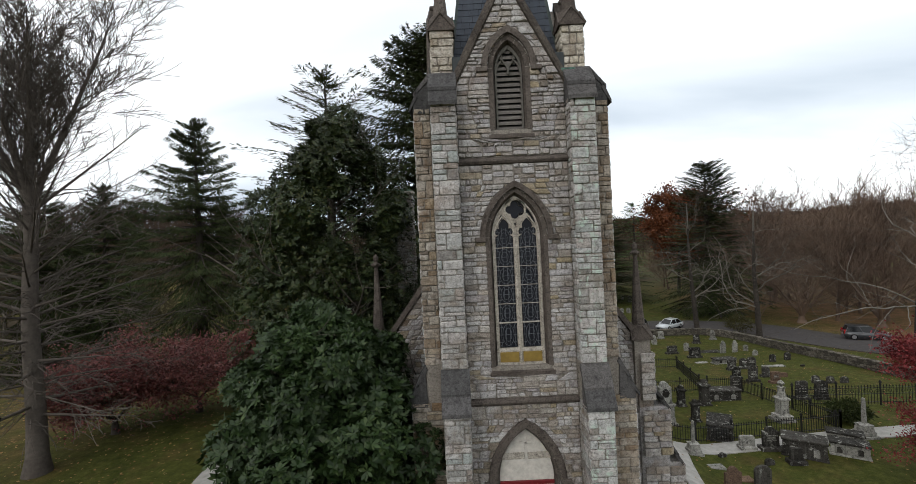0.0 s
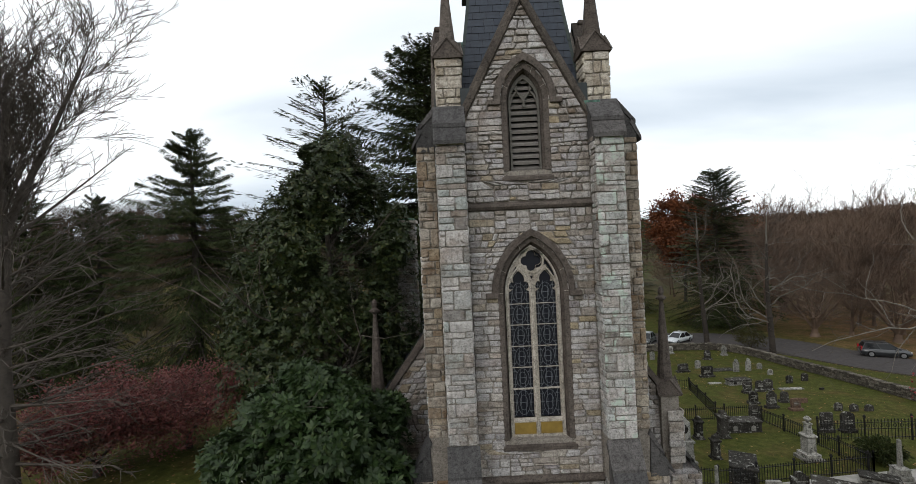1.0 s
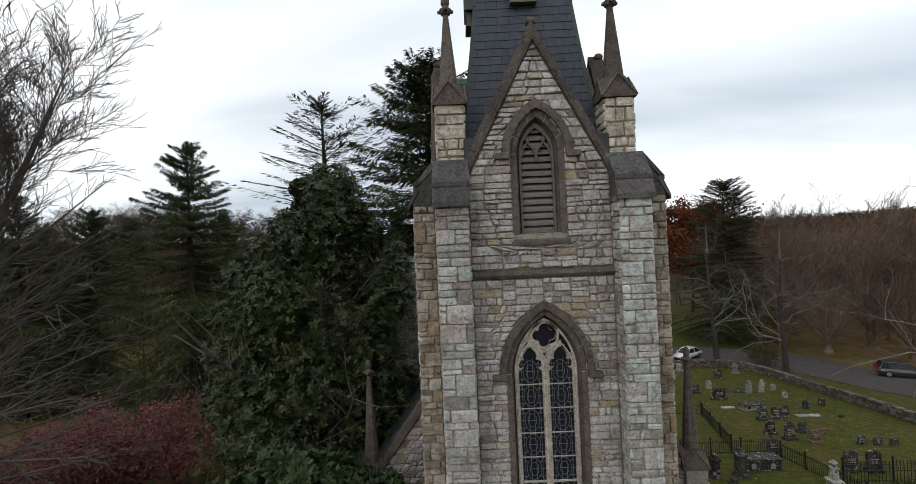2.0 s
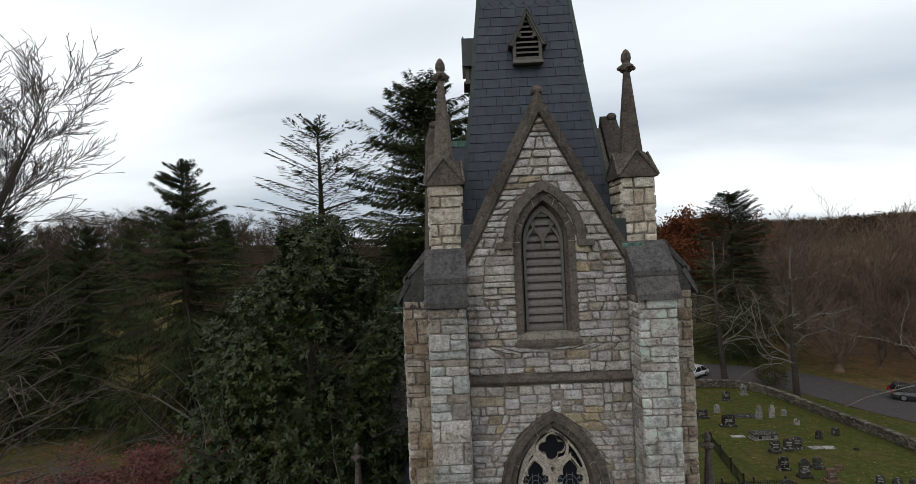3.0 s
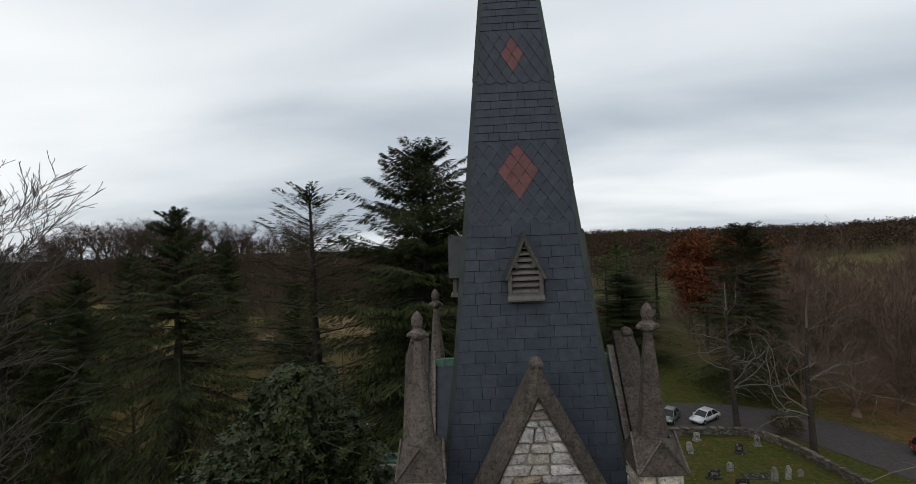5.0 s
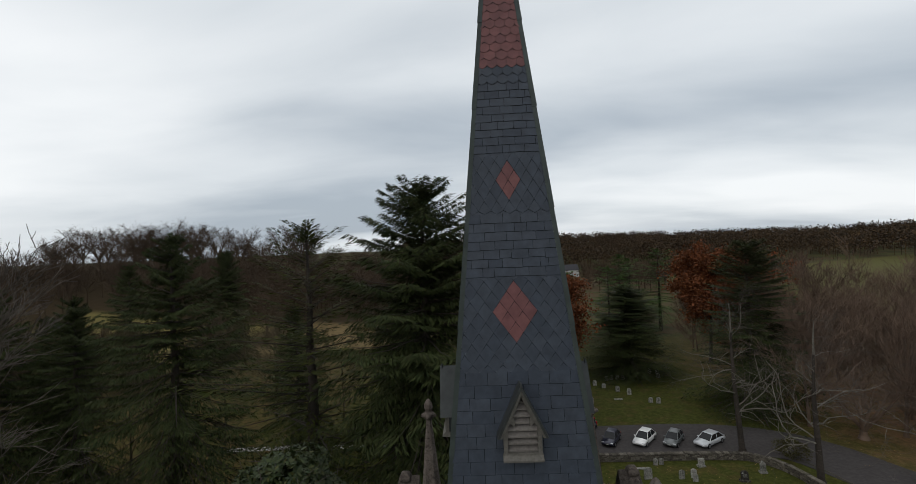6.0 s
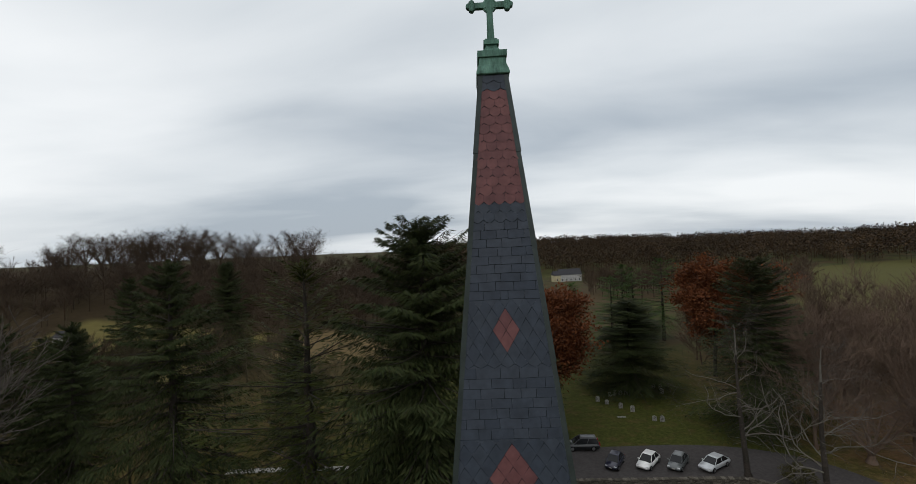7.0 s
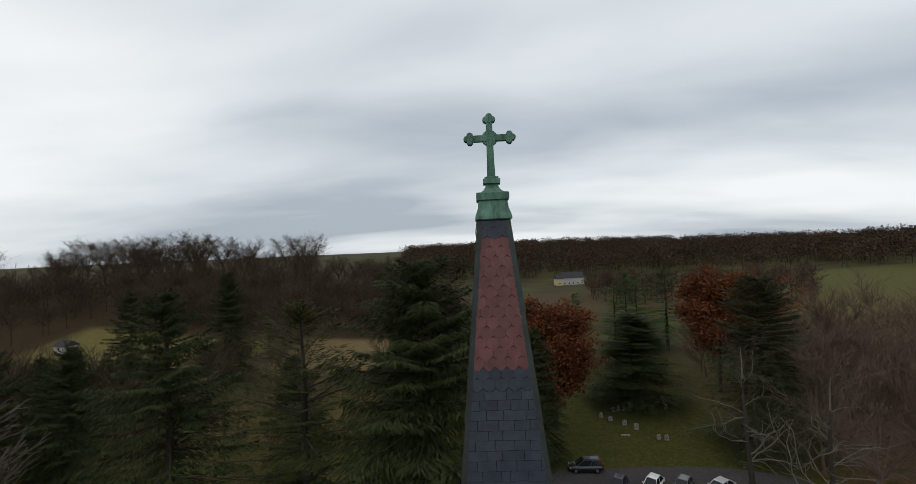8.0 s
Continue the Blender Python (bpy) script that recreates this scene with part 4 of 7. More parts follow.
for s in (-1, 1):
    part("mullion_roll", boxes((s * 0.672 - 0.022, s * 0.672 + 0.022, -WALL + 0.10, -WALL + 0.15, 6.2, 9.5), bevel=0.012), M_LIME, window)
    part("base_panel", boxes((min(s * .62, s * .06), max(s * .62, s * .06), -WALL + 0.13, -WALL + 0.147, 5.88, 6.18), bevel=0.008), M_OCHRE, window, "yellow ochre panel below the glass")
part("mullion_roll", boxes((-0.024, 0.024, -WALL + 0.10, -WALL + 0.15, 5.85, 9.8), bevel=0.012), M_LIME, window)
for s in (-1, 1):
    c = s * 0.345
    part("pane", prism(bmesh.new(), arch(0.29, 9.45, 0.74, 6.26, 6, c), [], -WALL + 0.225, -WALL + 0.24), M_STAINED, window, "dark stained glass light")
    for z in (7.04, 7.60, 8.15, 8.71, 9.26):
        bar = 0.02 if z < 7.1 else 0.010
        part("saddle_bar", boxes((c - 0.265, c + 0.265, -WALL + 0.19, -WALL + 0.222, z - bar, z + bar)), M_LIME, window)
    segs_a, segs_b = [], []

    def came(x0, z0, x1, z1):
        segs_a.append((c + x0, -WALL + 0.221, z0))
        segs_b.append((c + x1, -WALL + 0.221, z1))

    for k in range(6):
        z0, z1 = (6.31, 7.04, 7.60, 8.15, 8.71, 9.26, 9.84)[k:k + 2]
        zm, hh = (z0 + z1) / 2, (z1 - z0) / 2
        loopn = 12
        for rx, rz_ in ((0.17, 0.88), (0.10, 0.55)):
            for j in range(loopn):
                a0, a1 = 2 * math.pi * j / loopn, 2 * math.pi * (j + 1) / loopn
                came(rx * math.sin(a0), zm + rz_ * hh * math.cos(a0), rx * math.sin(a1), zm + rz_ * hh * math.cos(a1))
        for x in (-0.20, 0.20, -0.06, 0.06):
            came(x, z0, x, z1)
        for q in (0.2, 0.5, 0.8):
            for a, b in ((-0.26, -0.15), (0.15, 0.26)):
                came(a, z0 + 2 * hh * q, b, z0 + 2 * hh * q)
        came(-0.10, zm, 0.10, zm)
        for sx in (-1, 1):
            came(sx * 0.25, z0, sx * 0.14, z0 + hh * 0.5)
            came(sx * 0.25, z1, sx * 0.14, z1 - hh * 0.5)
    v, f = tubes(segs_a, segs_b, np.full(len(segs_a), 0.0065), np.full(len(segs_a), 0.0065), 4)
    raw("lead_lattice", v, f, M_LEADCAME, window, "lead lattice of the stained glass")
part("pane", prism(bmesh.new(), arch(0.69, 9.5, 1.2, 9.45), [], -WALL + 0.245, -WALL + 0.255), M_STAINED, window)

# door
door = set_opening(DOOR, "church_door", 0.14, 0.22, 0.20, 0.0)
part("tympanum", prism(bmesh.new(), arch(0.80, 2.45, 1.43, 2.22), [], -WALL + 0.16, -WALL + 0.24), M_WHITE, door, "white plaster tympanum with a raised cross")
bm = boxes((-0.035, 0.035, -WALL + 0.135, -WALL + 0.165, 3.05, 3.68), (-0.19, 0.19, -WALL + 0.135, -WALL + 0.165, 3.45, 3.52), bevel=0.006)
part("raised_cross", bm, M_WHITE, door)
part("carved_band", boxes((-0.74, -0.05, -WALL + 0.14, -WALL + 0.165, 3.0, 3.2), (0.05, 0.74, -WALL + 0.14, -WALL + 0.165, 3.0, 3.2), bevel=0.008), M_LIME, door)
part("lintel", boxes((-0.80, 0.80, -WALL + 0.10, -WALL + 0.24, 2.26, 2.37), bevel=0.01), M_RED_DOOR, door)
for s in (-1, 1):
    x0, x1 = sorted((s * 0.008, s * 0.79))
    leaf = part("door_leaf", boxes((x0, x1, -WALL + 0.17, -WALL + 0.23, 0.25, 2.26), bevel=0.008), M_RED_DOOR, door, "red painted door leaf")
    part("strap_hinge", boxes((x0 + 0.05, x1 - 0.05, -WALL + 0.155, -WALL + 0.168, 1.9, 1.96)), M_IRON, leaf)
    part("strap_hinge", boxes((x0 + 0.05, x1 - 0.05, -WALL + 0.155, -WALL + 0.168, 0.7, 0.76)), M_IRON, leaf)
part("door_step", boxes((-1.3, 1.3, -WALL - 0.7, -WALL + 0.3, -0.4, 0.24), bevel=0.02), M_CAP, door)

# ---- nave ----
NAVE_Y, NHALF, EAVE, RIDGE = 0.95, 4.85, 5.35, 12.0
nave = thing("church_nave", CX, CY, 0, "fieldstone church nave with steep slate roof behind the tower", "church")
gab = [(-NHALF, -2.5), (NHALF, -2.5), (NHALF, EAVE), (0, RIDGE), (-NHALF, EAVE)]
part("gable_wall", prism(bmesh.new(), gab, [], NAVE_Y, NAVE_Y + 0.5), M_MORTAR, nave)
part("side_wall", boxes((-NHALF, -NHALF + 0.5, NAVE_Y + 0.5, 20, -4, EAVE)), M_STONE, nave)
part("side_wall", boxes((NHALF - 0.5, NHALF, NAVE_Y + 0.5, 20, -4, EAVE)), M_STONE, nave)
part("rear_wall", prism(bmesh.new(), [(x * 0.89, z) for x, z in gab], [], 19.5, 20.0), M_STONE, nave)
for s in (-1, 1):
    bm = bmesh.new()
    loft(bm, [[(s * (NHALF + 0.3), y, EAVE - 0.3), (s * (NHALF + 0.3), y, EAVE - 0.15), (0, y, RIDGE - 0.12), (0, y, RIDGE - 0.3)] for y in (NAVE_Y + 0.5, 20.2)])
    part("roof_slope", bm, M_SLATE, nave, "steep slate roof slope")
    bm = bmesh.new()
    loft(bm, [[(s * (NHALF + 0.1), y, EAVE - 0.1), (s * (NHALF + 0.1), y, EAVE + 0.20), (0, y, RIDGE + 0.30), (0, y, RIDGE - 0.02)] for y in (NAVE_Y - 0.12, NAVE_Y + 0.55)])
    part("gable_coping", bm, M_BROWN, nave, "dark stone gable coping")
    pinnacle(nave, s * 4.78, NAVE_Y + 0.1, 3.8, 0.33, 1.9, 2.55)
    for z0, z1, x1 in ((-2.5, 1.15, 6.05), (1.15, 3.2, 5.62), (3.2, 5.2, 5.12)):
        a, b = sorted((s * 4.6, s * x1))
        part("buttress", boxes((a, b, NAVE_Y - 0.14, NAVE_Y + 0.44, z0, z1)), M_STONE, nave)
    for xa, za, xb, zb in ((6.14, 1.05, 5.86, 1.5), (5.93, 1.45, 5.6, 1.95), (5.72, 3.1, 5.42, 3.55), (5.48, 3.5, 5.1, 4.0)):
        bm = bmesh.new()
        loft(bm, [[(s * xa, y, za), (s * xa, y, za - 0.10), (s * (xb - 0.06), y, zb - 0.14), (s * xb, y, zb)] for y in (NAVE_Y - 0.20, NAVE_Y + 0.5)])
        part("cap_slab", bm, M_CAP, nave, "dark weathered stone cap slab")
chim = thing("stone_chimney", CX - 4.25, 21.7, 0, "rubble stone chimney with flat pale cap", "chimney")
part("shaft", boxes((-0.42, 0.42, -0.35, 0.35, 3.0, 11.9)), M_MORTAR, chim)
part("cap", boxes((-0.52, 0.52, -0.45, 0.45, 11.9, 12.05), bevel=0.02), M_LIME, chim)
part("copper_cover", boxes((-0.40, 0.40, -0.33, 0.33, 12.05, 12.14), bevel=0.02), M_COPPER, chim)

# ---- trees ----
def unit(v):
    return v / (np.linalg.norm(v, axis=-1, keepdims=True) + 1e-9)


def conifer_mesh(rng, h, r, branches=190, twigs=46, bare=0.06, droop=0.25, shape=0.85, size=0.62, ragged=0.3, up=0.35, frond=0.26, whorls=0, hang=0.0):
    """Foliage and wood of a spruce of height h and lowest branch length r."""
    t = bare + (0.985 - bare) * (np.arange(branches) + rng.random(branches)) / branches
    if whorls:
        t = bare + (0.985 - bare) * (np.floor((t - bare) / (0.985 - bare) * whorls) + 0.55 * rng.random(branches)) / whorls
    z = h * t
    az = rng.random(branches) * 2 * math.pi
    ln = r * (1 - (t - bare) / (1 - bare)) ** shape * (1 - ragged + 1.6 * ragged * rng.random(branches)) + 0.02 * h * (1 - t) + 0.22
    slope = up * (t - 0.45) * 2 - droop * (1 - t) + rng.normal(0, 0.07, branches)
    out = np.stack([np.cos(az), np.sin(az), slope], axis=1)
    base = np.stack([np.zeros(branches), np.zeros(branches), z], axis=1)
    u = rng.random((branches, twigs)) ** 0.75
    u[:, 0] = 1.0
    curve = droop * 0.55 * ln[:, None] * (u ** 2 - 1.4 * np.maximum(u - 0.55, 0) ** 1.2 * 1.6)
    P = base[:, None] + out[:, None] * (ln[:, None] * u)[..., None]
    P[..., 2] -= curve + rng.random(u.shape) * 0.25 * droop
    sidev = np.stack([-np.sin(az), np.cos(az), np.zeros(branches)], axis=1)
    lat = rng.uniform(-1, 1, (branches, twigs))
    reach = frond * ln[:, None] * np.sin(np.minimum(1, 0.15 + u) * 2.6)
    P += sidev[:, None] * (lat * reach)[..., None]
    P[..., 2] -= np.abs(lat) * reach * droop * 0.9
    sgn = np.sign(lat)
    spread = 0.25 + 0.9 * np.abs(lat) + 0.3 * rng.random((branches, twigs))
    D = unit(out)[:, None] * (0.75 + 0.3 * rng.random((branches, twigs)))[..., None] + sidev[:, None] * (sgn * spread)[..., None]
    D[..., 2] -= 0.15 + 0.75 * rng.random((branches, twigs)) * droop * 2.2 + hang * rng.random((branches, twigs))
    L = size * (0.55 + 0.8 * rng.random((branches, twigs))) * (0.45 + 0.55 * np.minimum(1, ln / (0.45 * r)))[:, None]
    N = np.stack([rng.normal(0, 0.5, u.shape), rng.normal(0, 0.5, u.shape), np.ones(u.shape)], axis=-1)
    fol = blades(P.reshape(-1, 3), D.reshape(-1, 3), N.reshape(-1, 3), L.ravel(), L.ravel() * (0.13 + 0.10 * rng.random(L.size)), 0.4)
    # the leader
    k = 90
    tz = rng.random(k)
    ta = rng.random(k) * 2 * math.pi
    lead = np.stack([0.06 * np.cos(ta), 0.06 * np.sin(ta), h * (0.935 + 0.065 * tz)], axis=1)
    way = np.stack([np.cos(ta), np.sin(ta), 0.5 + 1.1 * tz], axis=1)
    fol = joined([fol, blades(lead, way, rng.normal(0, 1, (k, 3)), 0.75 * (1.15 - tz), 0.10, 0.4)])
    zz = np.linspace(0, h * 0.985, 10)
    rad = 0.018 * h * (1 - zz / h) + 0.02
    wob = np.stack([0.05 * np.sin(zz), 0.05 * np.cos(zz * 0.8), zz], axis=1)
    parts = [tubes(wob[:-1], wob[1:], rad[:-1], rad[1:], 7)]
    um = np.linspace(0, 0.85, 4)
    for k in range(3):
        pts = []
        for uu in (um[k], um[k + 1]):
            q = base + out * (ln * uu)[:, None]
            q[:, 2] -= droop * 0.55 * ln * (uu ** 2 - 1.4 * max(uu - 0.55, 0) ** 1.2 * 1.6)
            pts.append(q)
        w = 0.010 * ln + 0.008
        parts.append(tubes(pts[0], pts[1], w * (1 - um[k]), w * (1 - um[k + 1]), 4))
    return fol, joined(parts)


def grow(rng, h, spread, levels=5, first=0.3, trunk_r=None, lift=0.5, kids=(5, 4, 4, 3), limb=0.5, twist=0.35, forks=1, slim=0.5, cling=(0.75, 0.8), rise=0.06, seg=1):
    """Segments of a leafless tree: lists of feet, tips and radii; also the places of its twig tips."""
    A, B, RA, RB, tips = [], [], [], [], []
    trunk_r = trunk_r or 0.018 * h

    def shoot(p, d, length, rad, level):
        n = (5 if level == 0 else (4 if level < 3 else 3)) * seg
        q, dd, rr = Vector(p), Vector(d).normalized(), rad
        for i in range(n):
            bend = twist * (0.07 if level == 0 else 1.0)
            dd = (dd + Vector((rng.normal(0, bend), rng.normal(0, bend), rng.normal(0, bend * 0.7) + (rise * (1.0 if level else 0.8)))) * 0.5).normalized()
            e = q + dd * (length / n)
            r2 = rad * (1 - 0.75 * (i + 1) / n) if level else rad * (1 - 0.9 * (i + 1) / n)
            r2 = max(r2, 0.006)
            A.append(tuple(q)); B.append(tuple(e)); RA.append(rr); RB.append(r2)
            if level < levels:
                m = kids[min(level, len(kids) - 1)]
                count = m // n + (1 if rng.random() < (m % n) / n else 0)
                if level == 0 and (i + 1) / n < first:
                    count = 0
                for _ in range(count):
                    a = rng.random() * 2 * math.pi
                    side_ = Vector((math.cos(a), math.sin(a), 0))
                    if level:
                        side_ = (side_ + Vector((0, 0, rng.normal(0.15 * lift, 0.5)))).normalized()
                    s = q + (e - q) * float(rng.random())
                    nd = dd * (lift if level == 0 else cling[0]) + side_ * (spread if level == 0 else cling[1])
                    ln = length * (limb if level == 0 else 0.55) * (0.65 + 0.6 * rng.random())
                    if level == 0:
                        ln *= 1.2 - 0.85 * (i / n)
                    shoot(s, nd, ln, r2 * (slim if level == 0 else 0.62), level + 1)
            q, rr = e, r2
        tips.append((tuple(q), tuple(dd)))

    if forks == 1:
        shoot((0, 0, -0.2), (rng.normal(0, 0.03), rng.normal(0, 0.03), 1), h, trunk_r, 0)
    else:
        A.append((0, 0, -0.2)); B.append((0, 0, h * first * 0.5)); RA.append(trunk_r * 1.2); RB.append(trunk_r)
        for k in range(forks):
            a = 2 * math.pi * (k + rng.random() * 0.6) / forks
            shoot((0, 0, h * first * 0.5), (math.cos(a) * spread, math.sin(a) * spread, 1.0), h * (0.8 + 0.25 * rng.random()), trunk_r * 0.6, 0)
    return A, B, RA, RB, tips


def bare_tree(name, x, y, label, seed, mat, h, group="", thin=0.012, rz=0.0, twig_mat=None, limb_mat=None, **kw):
    rng = np.random.default_rng(seed)
    A, B, RA, RB, tips = grow(rng, h, kw.pop("spread", 0.9), **kw)
    A, B, RA, RB = (np.array(v) for v in (A, B, RA, RB))
    z = gz(x, y)
    ob = thing(name, x, y, z, label, "tree", group, rz=rz)
    big = RA > (0.12 if limb_mat else thin * 2.2)
    mid = (RA > thin * 1.2) & ~big
    # the root flare
    v, f = joined([tubes(A[big], B[big], RA[big], RB[big], 7), tubes([(0, 0, -0.3)], [(0, 0, 0.5)], np.array([RA[0] * 1.6]), np.array([RA[0] * 1.0]), 9)])
    raw("trunk", v, f, mat, ob, smooth=True)
    if limb_mat:
        v, f = tubes(A[mid], B[mid], RA[mid], RB[mid], 6)
        raw("limb_frame", v, f, limb_mat, ob, "pale crooked limbs", smooth=True)
        big = big | mid
    v, f = tubes(A[~big], B[~big], np.maximum(RA[~big], thin * 0.7), np.maximum(RB[~big], thin * 0.45), 3)
    raw("twig_spray", v, f, twig_mat or mat, ob)
    return ob, tips


def leafy(tips, rng, per, size, spread=0.35, flat=0.6, drop=0.0):
    P = np.array([t[0] for t in tips])
    D = np.array([t[1] for t in tips])
    P = np.repeat(P, per, axis=0) + rng.normal(0, spread, (len(P) * per, 3)) * np.array([1, 1, 0.55])
    D = unit(np.repeat(D, per, axis=0) + rng.normal(0, 0.9, P.shape))
    D[:, 2] -= drop
    N = np.stack([rng.normal(0, flat, len(P)), rng.normal(0, flat, len(P)), np.ones(len(P))], axis=1)
    L = size * (0.6 + 0.8 * rng.random(len(P)))
    return blades(P, D, N, L, L * 0.72, 0.5)


conifer_kinds = {}


def conifer(name, x, y, tip, label, kind="spruce", group="", rz=0.0, widen=1.0):
    """A conifer whose top stands at the height tip; alike ones share their meshes."""
    z = gz(x, y)
    ob = thing(name, x, y, z, label, "tree", group, rz=rz)
    h = tip - z
    if kind not in conifer_kinds:
        seed, r, kw, mat, bark = CONIFERS[kind]
        rng = np.random.default_rng(seed)
        fol, wood = conifer_mesh(rng, 25.0, r, **kw)
        a = raw("crown", *fol, mat, ob)
        b = raw("trunk", *wood, bark, ob, smooth=True)
        conifer_kinds[kind] = (a.data, b.data)
    else:
        a = link_mesh("crown", conifer_kinds[kind][0], None, ob)
        b = link_mesh("trunk", conifer_kinds[kind][1], None, ob)
    k = h / 25.0
    for o_ in (a, b):
        o_.scale = (k * widen, k * widen, k)
    return ob


CONIFERS = {
    "spruce": (11, 7.4, dict(branches=240, twigs=300, droop=0.46, shape=0.74, size=0.36, ragged=0.34, up=0.8, frond=0.17, whorls=27, hang=1.5), M_SPRUCE, M_BARK_DARK),
    "dense": (12, 6.2, dict(branches=460, twigs=230, droop=0.34, shape=0.55, size=0.36, ragged=0.44, up=0.75, frond=0.22, hang=1.2), M_SPRUCE, M_BARK_DARK),
    "broad": (14, 5.2, dict(branches=380, twigs=230, droop=0.15, shape=0.50, size=0.36, ragged=0.38, up=0.9, bare=0.02, hang=0.5), M_SPRUCE, M_BARK_DARK),
    "sparse": (13, 6.6, dict(branches=150, twigs=120, droop=0.05, shape=0.72, size=0.36, ragged=0.55, up=0.9, frond=0.24, bare=0.15, hang=0.3), M_SPRUCE_B, M_BARK_DARK),
    "pine": (15, 5.6, dict(branches=95, twigs=230, droop=0.05, shape=0.42, size=0.42, ragged=0.6, up=0.4, bare=0.15), M_PINE, M_BARK_DARK),
}
SP = "tall dark green Norway spruce with drooping branches"
conifer("spruce_tree", -28.9, 49.8, 24.7, SP, "spruce", "spruces", 20, 1.3)
conifer("spruce_tree", -2.4, 36.8, 26.6, "dense dark spruce rising behind the church", "dense", "spruces", 0, 1.35)
conifer("spruce_tree", -73.0, 100.0, 21.5, SP, "spruce", "spruces", 130)
conifer("spruce_tree", -67.0, 80.0, 13.5, SP, "dense", "spruces", 200)
conifer("spruce_tree", -63.0, 120.0, 23.5, SP, "dense", "spruces", 80)
conifer("spruce_tree", -58.0, 66.0, 15.0, SP, "spruce", "spruces", 250)
conifer("spruce_tree", -47.5, 50.0, 20.0, SP, "spruce", "spruces", 40, 1.1)
conifer("spruce_tree", -42.0, 53.0, 18.6, SP, "spruce", "spruces", 160, 1.1)
conifer("spruce_tree", -56.0, 46.0, 16.0, SP, "dense", "spruces", 280, 1.3)
conifer("spruce_tree", -20.0, 58.0, 16.0, SP, "spruce", "spruces", 10)
conifer("spruce_tree", 3.5, 60.0, 22.0, SP, "spruce", "spruces", 170)
conifer("spruce_tree", 42.6, 76.1, 21.1, "broad dark evergreen beside the churchyard wall", "broad", "", 0, 1.5)
conifer("yew_tree", 31.0, 97.0, 12.6, "dark dense yew on the churchyard lawn", "broad", "", 90, 2.7)
conifer("spruce_tree", 9.0, 74.0, 15.0, SP, "dense", "spruces", 60)
conifer("spruce_tree", -9.0, 66.0, 17.0, SP, "dense", "spruces", 35)
for x, y, tip, k in ((55, 139, 19.3, 0), (43, 137, 18.0, 70), (37, 128, 15.5, 140), (49, 146, 16.5, 30), (25, 122, 14.5, 200)):
    conifer("pine_tree", x, y, tip, "tall open-crowned white pine", "pine", "white pines", k, 1.3)

for x, y, k in ((131, 140, 0), (137, 143, 80)):
    conifer("cedar_tree", x, y, gz(x, y) + 8.0, "small round dark cedar in the pale field", "broad", "field cedars", k, 2.0)

# the bare tree by the lawn: a tall bole with long level branches, parting into upright stems
def lawn_tree(x, y, seed):
    rng = np.random.default_rng(seed)
    ob = thing("bare_tree", x, y, gz(x, y), "large leafless grey-barked tree with fine spreading branches", "tree")
    fork = 11.6
    zz = np.linspace(-0.3, fork, 12)
    bole = np.stack([0.018 * zz + 0.05 * np.sin(zz * 0.7), 0.04 * np.cos(zz * 0.5), zz], axis=1)
    rad = np.interp(zz, [-0.3, 0.4, 1.2, fork], [0.62, 0.46, 0.38, 0.24])
    sets = [list(v) for v in grow(rng, 9.4, 0.40, levels=4, first=0.06, trunk_r=0.27, lift=0.8, kids=(11, 7, 5, 3), limb=0.46, twist=0.22, forks=7, slim=0.38, cling=(1.0, 0.6), rise=0.03)[:4]]
    top = bole[-1]
    sets[0] = [tuple(np.array(p) + top) for p in sets[0]]
    sets[1] = [tuple(np.array(p) + top) for p in sets[1]]
    for k in range(52):
        z = 2.6 + 9.2 * (k + rng.random()) / 52
        a = k * 2.399 + rng.normal(0, 0.2)
        foot = np.array([np.interp(z, zz, bole[:, 0]), np.interp(z, zz, bole[:, 1]), z])
        g = grow(rng, rng.uniform(4.4, 7.4), 0.6, levels=2, first=0.12, trunk_r=rng.uniform(0.05, 0.085), lift=0.9, kids=(9, 5), limb=0.34, twist=0.35, slim=0.5, cling=(1.0, 0.6), rise=0.02)
        dip = 0.16 * (1 - z / 11.0) - 0.7 * (z / 11.0) ** 2
        m = Matrix.Rotation(a, 3, "Z") @ Matrix.Rotation(math.pi / 2 + dip, 3, "Y")
        M = np.array(m)
        sets[0] += [tuple(foot + M @ np.array(p)) for p in g[0]]
        sets[1] += [tuple(foot + M @ np.array(p)) for p in g[1]]
        sets[2] += g[2]
        sets[3] += g[3]
    A, B, RA, RB = (np.array(v) for v in sets)
    big = RA > 0.03
    v, f = joined([tubes(bole[:-1], bole[1:], rad[:-1], rad[1:], 10), tubes(A[big], B[big], RA[big], RB[big], 6)])
    raw("trunk", v, f, M_BARK, ob, smooth=True)
    v, f = tubes(A[~big], B[~big], np.maximum(RA[~big], 0.012), np.maximum(RB[~big], 0.009), 3)
    raw("twig_spray", v, f, M_BARK, ob)


lawn_tree(-19.0, 19.6, 5)

